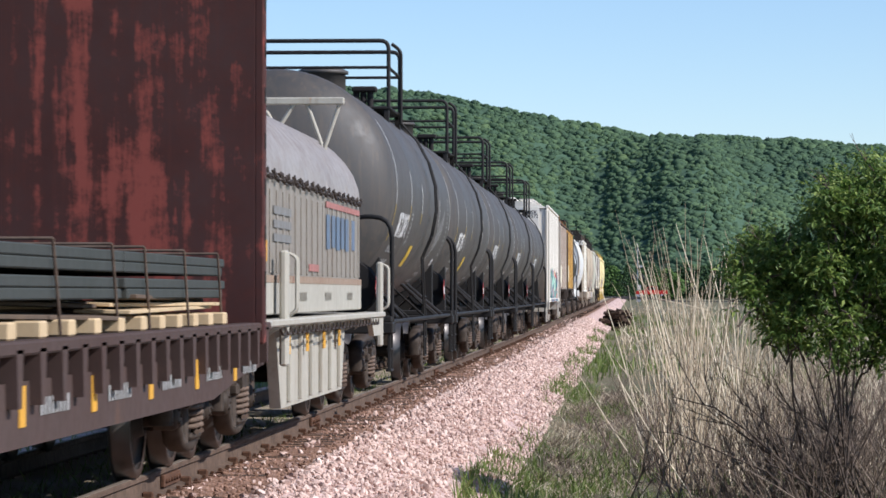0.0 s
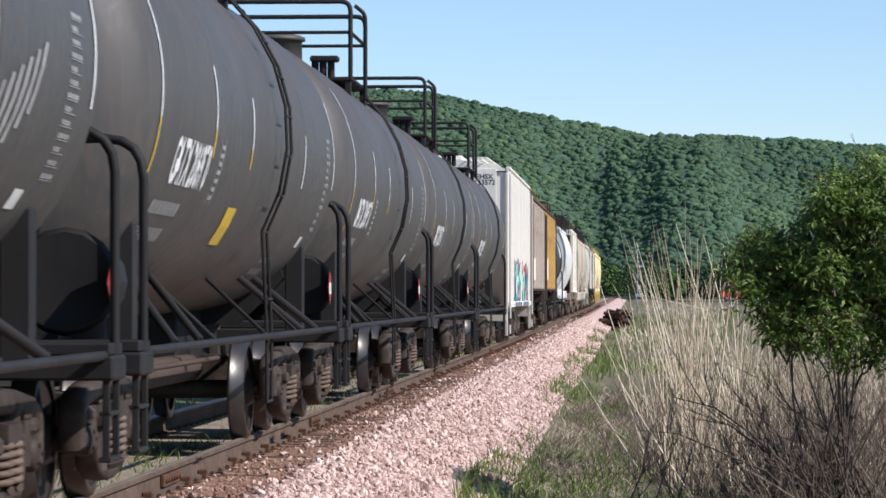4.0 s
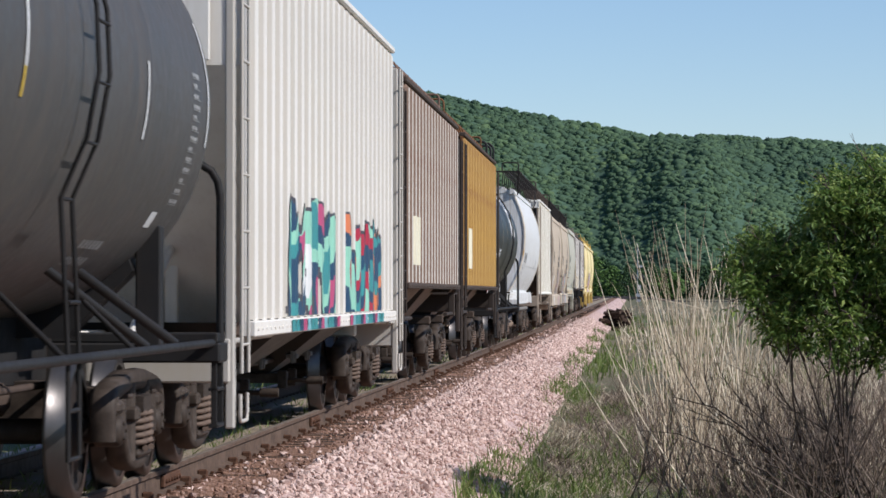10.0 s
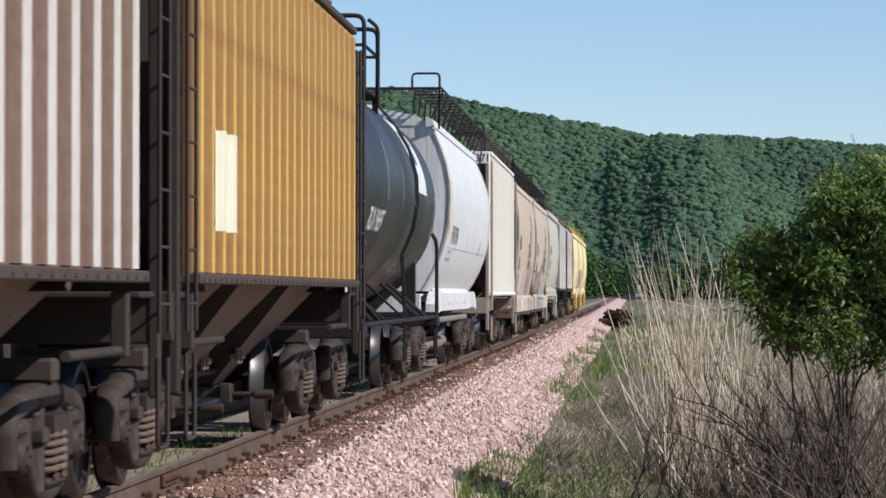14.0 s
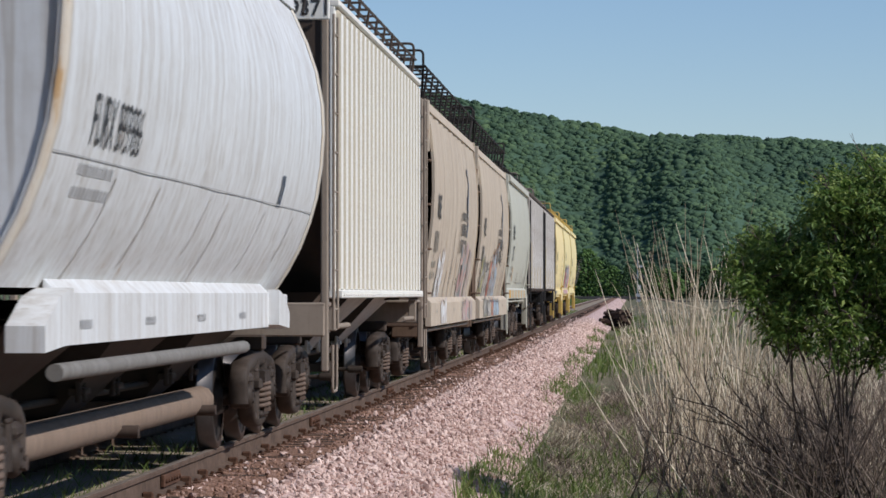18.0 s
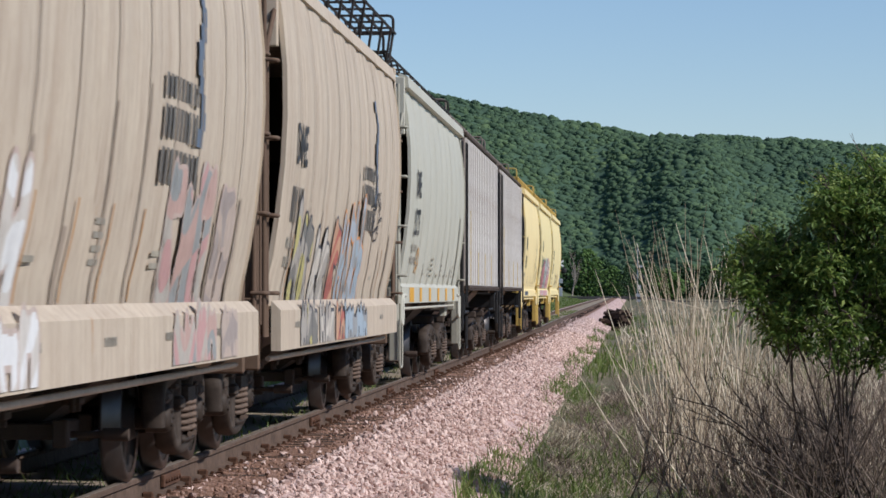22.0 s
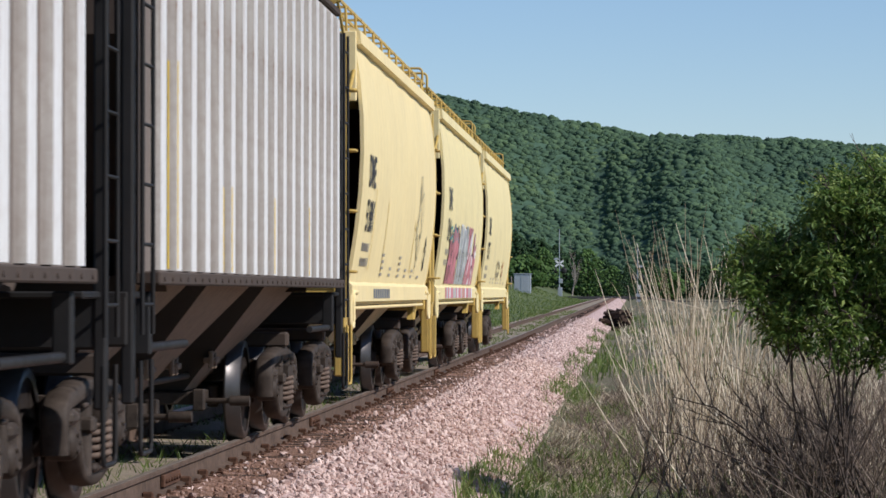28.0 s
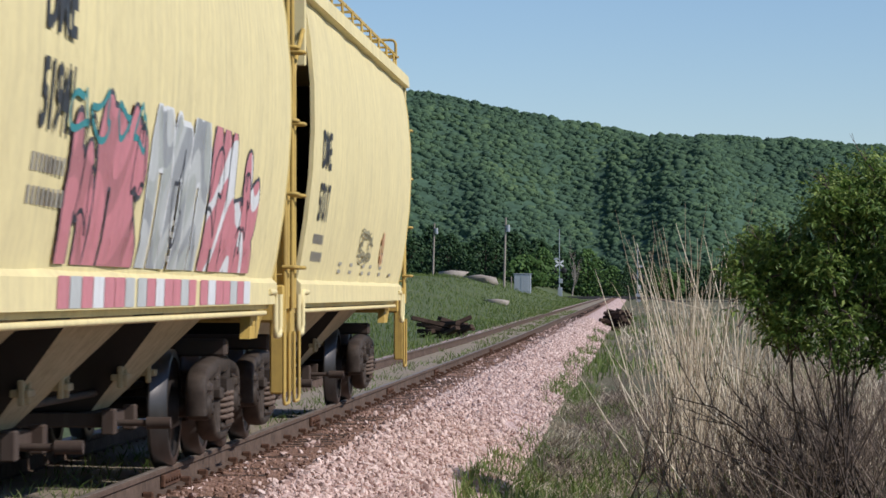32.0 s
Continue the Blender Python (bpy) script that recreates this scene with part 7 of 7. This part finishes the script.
# The leafy shrub at the verge: dark stems under a crown of pointed leaves.
def leafy_shrub():
    r = random.Random(77)
    dist = 33.0
    k0 = 6000 / dist
    shrub = tagged(new("leafy_shrub"), "bushy shrub with fresh green leaves over dark bare stems", "shrub")
    lobes = []
    big = ((1385, 515, 75, 70), (1345, 485, 40, 36), (1465, 560, 85, 75), (1490, 440, 60, 75), (1525, 350, 48, 45), (1570, 450, 80, 100), (1600, 580, 100, 80), (1520, 400, 45, 55), (1560, 350, 45, 45), (1640, 420, 100, 110), (1420, 575, 75, 50), (1530, 600, 70, 45),
           (1500, 500, 70, 70), (1560, 530, 70, 70), (1480, 380, 30, 40), (1375, 455, 60, 30))
    for k in range(112):
        px, py, rx, ry = big[k % len(big)]
        a, q = r.uniform(0, 6.28), r.uniform(0.35, 1.05)
        m = r.uniform(18, 40)
        cx, cy = px + math.cos(a) * rx * q, py + math.sin(a) * ry * q
        lobes.append((Vector((EYE.x + (cx - 1121) / k0, dist + r.uniform(-0.6, 0.6), EYE.z + (519 - cy) / k0)), m * r.uniform(0.8, 1.3) / k0, m / k0))
    x0 = at_px(1478, dist)
    for i, (c, a, b) in enumerate(lobes):
        s = Shape()
        base = Vector((x0 + r.uniform(-0.35, 0.45), dist + r.uniform(-0.3, 0.3), land(x0, dist) - 0.05))
        mid = base.lerp(c, 0.5) + Vector((r.uniform(-0.22, 0.22), r.uniform(-0.2, 0.2), r.uniform(-0.05, 0.25)))
        if i % 9:
            base, mid = c + Vector((r.uniform(-0.2, 0.2), r.uniform(-0.2, 0.2), -0.3)), c + Vector((r.uniform(-0.1, 0.1), 0, -0.14))
        s.tube([base, base.lerp(mid, 0.5) + Vector((0, 0, 0.05)), mid, mid.lerp(c, 0.6), c], [0.013, 0.012, 0.010, 0.008, 0.004], 5)
        for j in range(3):
            d = Vector((r.uniform(-1, 1), r.uniform(-1, 1), r.uniform(-0.4, 1))).normalized()
            twigs(s, r, c + d * a * 0.1, d, min(a, b) * 1.3, 0.006, 1, 0.6)
        part("stem", s, M_BARK, shrub)
    for k in range(12):        # bare branches that arch out of the base, mostly towards the track
        s = Shape()
        x1, y1 = x0 + r.uniform(-0.3, 0.5), dist + r.uniform(-0.5, 0.3)
        p = Vector((x1, y1, land(x1, y1) - 0.05))
        reach, climb = r.uniform(-1.9, 0.15), r.uniform(0.7, 1.5)
        pts = [p + Vector((reach * t ** 1.25, -0.25 * t * r.random(), climb * math.sin(t * 1.35))) + Vector((r.gauss(0, 0.025), 0, r.gauss(0, 0.02))) for t in (0.0, 0.2, 0.4, 0.6, 0.8, 1.0)]
        w = r.uniform(0.011, 0.019)
        s.tube(pts, [w, w * 0.9, w * 0.75, w * 0.6, w * 0.45, w * 0.2], 6)
        for q in range(7):
            o = pts[r.randint(1, 4)].lerp(pts[5], r.uniform(0, 0.3))
            twigs(s, r, o, Vector((r.uniform(-0.9, 0.3), r.uniform(-0.4, 0.4), r.uniform(0.3, 1.0))).normalized(), r.uniform(0.25, 0.55), w * 0.4, 1, 0.7)
        part("bare_branch", s, M_BARK, shrub, "leafless arching branch")
    V, F = [], []
    for c, a, b in lobes:
        sprays = int(30 + 760 * (a * b))
        for j in range(sprays):
            d = Vector((r.gauss(0, 1), r.gauss(0, 1), r.gauss(0, 1))).normalized() * (r.random() ** 0.5)
            p = c + Vector((d.x * a, d.y * a * 1.1, d.z * b))
            twig = (d * 0.8 + Vector((r.uniform(-1, 1), r.uniform(-1, 1), r.uniform(-0.3, 1.0)))).normalized()
            for q in range(r.randint(4, 7)):
                o = p + twig * (q * 0.028)
                d1 = (twig * 0.5 + Vector((r.uniform(-1, 1), r.uniform(-1, 1), r.uniform(-0.9, 0.5)))).normalized()
                w = d1.cross(Vector((r.uniform(-1, 1), r.uniform(-1, 1), 1))).normalized()
                L, W = r.uniform(0.055, 0.10), r.uniform(0.012, 0.021)
                n = len(V)
                fold = d1.cross(w) * W * 0.5
                V += [tuple(o), tuple(o + d1 * L * 0.45 + w * W - fold), tuple(o + d1 * L + Vector((0, 0, -0.012))), tuple(o + d1 * L * 0.45 - w * W - fold), tuple(o + d1 * L * 0.5)]
                F += [(n, n + 1, n + 4), (n + 1, n + 2, n + 4), (n + 2, n + 3, n + 4), (n + 3, n, n + 4)]
    me = bpy.data.meshes.new("crown")
    me.from_pydata(V, [], F)
    part("crown", me, M_LEAF, shrub, "crown of small pointed leaves")


leafy_shrub()


# ---- trees and things in the middle distance ----
M_TREE = leaf_mat("valley_tree_leaf", (0.026, 0.050, 0.024), (0.038, 0.072, 0.030), (0.056, 0.100, 0.038), 0.08, 0.3)
M_TREE2 = leaf_mat("light_valley_tree_leaf", (0.045, 0.085, 0.026), (0.072, 0.13, 0.036), (0.105, 0.17, 0.05), 0.08, 0.3)
rng = random.Random(61)


def tree(x, y, height, width, seed, material, name="broadleaf_tree", label="leafy green tree at the far edge of the meadow"):
    r = random.Random(seed)
    z0 = land(x, y) - 0.2
    t = tagged(new(name), label, "tree", "trees of the valley")
    s = Shape()
    s.tube([(x, y, z0), (x + 0.1, y, z0 + height * 0.3), (x, y, z0 + height * 0.8)], [height * 0.022, height * 0.017, height * 0.006], 7)
    for k in range(6):
        a = r.uniform(0, 6.28)
        s.tube([(x, y, z0 + height * r.uniform(0.2, 0.5)), (x + math.cos(a) * width * 0.35, y + math.sin(a) * width * 0.35, z0 + height * r.uniform(0.5, 0.8))], [height * 0.009, height * 0.003], 5)
    part("trunk", s, M_BARK, t)
    pl = []
    for k in range(520):
        u, a = r.random(), r.uniform(0, 6.28)
        hz = 0.10 + 0.90 * u
        rad = width * 0.5 * (math.sin(min(1.0, hz * 1.05) * math.pi * 0.92 + 0.12) ** 0.7 if hz < 0.95 else 0.2) * (r.random() ** 0.4) * (1 + 0.35 * math.sin(a * 3 + seed) * math.cos(hz * 9 + seed))
        b = width * r.uniform(0.022, 0.06)
        pl.append((x + math.cos(a) * rad, y + math.sin(a) * rad, z0 + height * hz - b, b * 1.2, b * 1.2, b, a))
    crown = scatter("crown", pl, [(bm_vs, bm_fs)], material, False)
    crown.parent = t
    return t


row = random.Random(9)
for k in range(17):            # dark wood behind the poles
    px = 610 + k * 27 + row.uniform(-8, 8)
    d = row.uniform(690, 820)
    tree(at_px(px, d), d, row.uniform(10, 15) * (1.05 - 0.02 * k), row.uniform(6.5, 10), 300 + k, M_TREE)
for k, (px, d, h, w, m) in enumerate(((930, 560, 5.5, 9, M_TREE2), (960, 650, 8, 7, M_TREE2), (1040, 690, 10.5, 8, M_TREE2), (1065, 720, 9.0, 8, M_TREE), (1085, 660, 6.5, 6, M_TREE2),
                                       (1112, 640, 7.2, 4.5, M_TREE), (1150, 760, 8.5, 8, M_TREE), (1180, 720, 7, 8, M_TREE2), (1215, 800, 9, 9, M_TREE), (1250, 760, 8, 9, M_TREE), (1290, 700, 9, 8, M_TREE), (1330, 780, 11, 9, M_TREE),
                                       (1370, 700, 10, 9, M_TREE), (1420, 760, 10, 9, M_TREE), (1480, 720, 9, 9, M_TREE2), (1540, 760, 10, 9, M_TREE), (1600, 740, 10, 10, M_TREE))):
    tree(at_px(px, d), d, h, w, 400 + k, m)
bare = tagged(new("bare_tree"), "leafless grey tree near the crossing", "tree")
s = Shape()
r = random.Random(5)
bx = at_px(1012, 640)
twigs(s, r, Vector((bx, 640, land(bx, 640) - 0.2)), Vector((0.12, 0, 1)), 5.5, 0.16, 4, 0.6, 0.2)
part("trunk", s, M_POLE, bare)


def utility_pole(px, d, height, arm=True):
    x = at_px(px, d)
    z = land(x, d)
    pole = tagged(new("utility_pole"), "weathered grey timber utility pole with a transformer", "utility pole", "poles along the road")
    part("post", Shape().tube([(x, d, z - 0.3), (x + 0.25, d, z + height)], [0.17, 0.11], 10), M_POLE, pole)
    s = Shape().tube([(x + 0.55, d - 0.1, z + height * 0.80), (x + 0.55, d - 0.1, z + height * 0.80 + 0.9)], 0.26, 10)
    part("transformer", s, M_GALV, pole)
    if arm:
        part("cross_arm", Shape().box(x - 0.6, x + 0.9, d - 0.06, d + 0.06, z + height - 0.5, z + height - 0.38, 0.01), M_POLE, pole)


utility_pole(892, 450, 9.4, False)
utility_pole(766, 520, 8.6, False)
utility_pole(1400, 640, 9.0, False)

x, d = at_px(925, 470), 470
z = land(x, d)
cab = tagged(new("signal_cabinet"), "grey galvanised signal equipment cabinet beside the crossing", "cabinet")
part("body", Shape().box(x - 1.15, x + 1.15, d - 1.1, d + 1.1, z - 0.1, z + 2.5, 0.04), M_GALV, cab)
part("roof", Shape().box(x - 1.25, x + 1.25, d - 1.2, d + 1.2, z + 2.5, z + 2.62, 0.03), M_GALV, cab)
part("door", Shape().box(x - 0.2, x + 0.85, d - 1.14, d - 1.102, z + 0.15, z + 2.3, 0.01), M_GALV, cab)
for px, dd, h in ((905, 465, 1.7), (915, 500, 1.2)):
    xx = at_px(px, dd)
    tagged(part("marker_post", Shape().tube([(xx, dd, land(xx, dd) - 0.1), (xx, dd, land(xx, dd) + h)], 0.07, 6), M_POLE), "short pale marker post in the grass", "post")


def crossing_signal(px, d, height, side):
    x = at_px(px, d)
    z = land(x, d) - 0.05
    sig = tagged(new("crossing_signal"), "railway crossing signal mast with flashing light heads", "crossing signal", "signals of the grade crossing")
    part("mast", Shape().tube([(x, d, z), (x, d, z + height)], [0.09, 0.06], 8), M_GALV, sig)
    part("base_box", Shape().box(x - 0.3, x + 0.5, d - 0.3, d + 0.3, z, z + 1.5, 0.04), M_GALV, sig)
    for k, dx in enumerate((-0.75, 0.75)):
        s = Shape().rings([[(x + dx + q * math.cos(a * 0.6283), y, z + 4.4 + q * math.sin(a * 0.6283)) for a in range(10)] for y, q in ((d - 0.05, 0.55), (d - 0.12, 0.55), (d - 0.4, 0.25))])
        part("light_head", s, M_BLACK_POST, sig, "black signal light head")
    part("light_bar", Shape().tube([(x - 0.8, d, z + 4.4), (x + 0.8, d, z + 4.4)], 0.07, 6), M_GALV, sig)
    for t in (35, -35) if side < 0 else ():
        m = Matrix.Translation((x, d - 0.1, z + 5.6)) @ pose(0, 0, 0, 0, t, 0)
        part("crossbuck", Shape().box(-0.85, 0.85, -0.02, 0.02, -0.14, 0.14, 0.005, m), M_SIGN, sig, "white crossbuck board")
    if height > 6:
        s = Shape().tube([(x, d, z + 6.3), (x + side * 0.9, d, z + 6.4)], 0.06, 6)
        s.box(min(x + side * 0.2, x + side * 0.9), max(x + side * 0.2, x + side * 0.9), d - 0.1, d + 0.1, z + 6.2, z + 6.6, 0.04)
        s.box(x - 0.1, x + 0.55, d - 0.2, d + 0.2, z + 2.2, z + 3.0, 0.04)
        part("bell_box", s, M_GALV, sig)


M_BLACK_POST = steel("black_signal_paint", (0.02, 0.02, 0.02), 0.6, 0.0)
M_SIGN = steel("white_sign_paint", (0.75, 0.75, 0.74), 0.6, 0.0, 8, 0.08)
crossing_signal(990, 585, 11.5, -1)
crossing_signal(1128, 612, 10.5, 1)


def old_ties(px, d, count, seed, label, reach=1.25):
    r = random.Random(seed)
    x = at_px(px, d)
    heap = tagged(new("tie_heap"), label, "timber heap", "heaps of old ties")
    for k in range(count):
        zz = land(x, d) + 0.14 + (0.17 if reach > 1 else 0.09) * (k // 4)
        m = pose(x + r.uniform(-0.6, 0.6), d + r.uniform(-0.8, 0.8), zz, r.uniform(-12, 12), r.uniform(-24, 24), r.uniform(-60, 60))
        part("old_tie", Shape().box(-reach, reach, -0.12, 0.12, -0.09, 0.09, 0.015, m), M_TIE, heap)


old_ties(797, 150, 16, 4, "heap of discarded dark railway ties in the weeds")
old_ties(1090, 190, 44, 8, "small heap of broken dark ties at the ballast edge", 0.38)
rocks = random.Random(3)
for px, d, w in ((850, 440, 2.6), (800, 450, 2.0), (880, 320, 1.4)):
    x = at_px(px, d)
    vs, fs = blob(rocks)
    s = Shape().add([(x + v[0] * w, d + v[1] * w, land(x, d) + 0.1 + v[2] * w * 0.35) for v in vs], [tuple(f) for f in fs], True)
    tagged(part("boulder", s, M_POLE), "pale weathered boulder in the grass", "rock")

# ---- the road at the crossing ----
ROAD_Y = 600.0


def road_z(x):
    return land(x, ROAD_Y) * (smooth(6, 14, abs(x))) + (0.02 + rise(ROAD_Y)) * (1 - smooth(6, 14, abs(x))) + 0.10


s = Shape()
rx = [-700, -400, -250, -150, -100, -70, -50] + list(range(-40, 41, 4)) + [50, 70, 100, 150, 250, 400, 700]
s.rings([[(x, ROAD_Y - 4, road_z(x) - 0.5), (x, ROAD_Y - 4, road_z(x)), (x, ROAD_Y + 4, road_z(x)), (x, ROAD_Y + 4, road_z(x) - 0.5)] for x in rx], smooth=False)
tagged(part("road", s, M_ASPHALT), "asphalt road over the grade crossing", "road", kind="structure")

M_REDCAR = steel("red_car_paint", (0.50, 0.025, 0.02), 0.3, 0.0, 2, 0.1)
M_WHITECAR = steel("white_car_paint", (0.80, 0.80, 0.80), 0.3, 0.0, 2, 0.05)
M_GLASS = steel("dark_car_glass", (0.015, 0.018, 0.02), 0.08, 0.0, 2, 0.1)
M_TYRE = steel("tyre_rubber", (0.02, 0.02, 0.02), 0.85, 0.0, 5, 0.2)
ROAD_USERS = []


def car_wheel(parent, x, y, r):
    for yy in (y, -y):
        w = part("wheel", Shape().rings([[(r * math.cos(k * 0.3491), d, r * math.sin(k * 0.3491)) for k in range(18)] for d in (-0.12, 0.12)], smooth=False), M_TYRE, parent)
        w.matrix_basis = pose(x, yy, r)
        part("rim", Shape().rings([[(r * 0.55 * math.cos(k * 0.5236), d, r * 0.55 * math.sin(k * 0.5236)) for k in range(12)] for d in (-0.13, 0.13)], smooth=False), M_GALV, w)
        ROAD_USERS[-1][3].append((w, x, yy, r))


def vehicle(name, label, category, x_at, t_at, speed):
    """A road vehicle; its front points to -x."""
    v = tagged(new(name), label, category)
    ROAD_USERS.append((v, x_at + speed * t_at, speed, []))
    return v


v = vehicle("pickup_truck", "red pickup truck crossing on the road", "pickup", 7.6, 0.0, 7.8)
part("body", Shape().prism([(-2.75, 0.45), (-2.75, 0.95), (-2.55, 1.08), (-1.35, 1.15), (2.75, 1.15), (2.75, 0.5)], -0.95, 0.95, "y"), M_REDCAR, v)
part("cab", Shape().prism([(-1.35, 1.15), (-0.65, 1.80), (0.75, 1.85), (0.95, 1.15)], -0.80, 0.80, "y"), M_REDCAR, v)
part("window", Shape().prism([(-1.05, 1.22), (-0.6, 1.72), (0.68, 1.76), (0.8, 1.22)], -0.815, 0.815, "y"), M_GLASS, v)
for x in (-1.8, 1.75):
    car_wheel(v, x, 0.82, 0.38)
v = vehicle("suv", "white sport utility vehicle crossing on the road", "car", 5.6, 8.5, 13.0)
part("body", Shape().prism([(-2.3, 0.4), (-2.3, 0.85), (-2.1, 1.0), (-1.2, 1.08), (2.3, 1.1), (2.35, 0.5)], -0.92, 0.92, "y"), M_WHITECAR, v)
part("cabin", Shape().prism([(-1.2, 1.08), (-0.45, 1.72), (1.9, 1.76), (2.25, 1.1)], -0.80, 0.80, "y"), M_WHITECAR, v)
part("window", Shape().prism([(-0.95, 1.14), (-0.4, 1.60), (1.75, 1.64), (2.0, 1.14)], -0.812, 0.812, "y"), M_GLASS, v)
for x in (-1.45, 1.45):
    car_wheel(v, x, 0.80, 0.38)
v = vehicle("semi_truck", "red tractor with a long white box trailer on the road", "truck", -1.8, 5.5, 14.4)
part("cab", Shape().prism([(0.0, 0.7), (0.0, 1.6), (0.2, 2.6), (0.9, 3.3), (2.3, 3.9), (3.4, 3.95), (3.4, 0.7)], -1.2, 1.2, "y"), M_REDCAR, v)
part("windscreen", Shape().prism([(0.12, 2.0), (0.22, 2.6), (0.85, 3.2), (1.5, 3.25), (1.5, 2.0)], -1.22, 1.0, "y"), M_GLASS, v)
part("chassis", Shape().box(0.4, 13.6, -0.5, 0.5, 0.75, 1.0, 0.02), M_TYRE, v)
part("trailer", Shape().box(4.1, 13.7, -1.28, 1.28, 1.15, 4.0, 0.04), M_WHITECAR, v)
for x in (0.95, 5.2, 6.4, 12.0, 13.1):
    car_wheel(v, x, 1.0, 0.5)


def motions():
    """The train rolls past at a steady pace; every wheel pair turns with it."""
    for car, passing in CARS:
        rows = []
        for k in range(17):
            t = k * 2.0
            y = SPEED * (passing - t)
            rows.append((t, pose(0, y, rise(max(0.0, y)))))
        walk(car, rows)
    turn = SPEED / WHEEL_R
    for w, y in WHEELSETS:
        walk(w, [(k / 15, pose(0, y, WHEEL_R, math.degrees(k / 15 * turn) % 360)) for k in range(481)])
    for v, x0, speed, wheels in ROAD_USERS:
        walk(v, [(k * 0.5, pose(x0 - speed * k * 0.5, ROAD_Y - 1.8, road_z(x0 - speed * k * 0.5))) for k in range(65)])
        for w, x, y, r in wheels:
            step = speed / r / 30
            walk(w, [(k / 30, pose(x, y, r, 0, -math.degrees(k * step) % 360)) for k in range(961)])


motions()
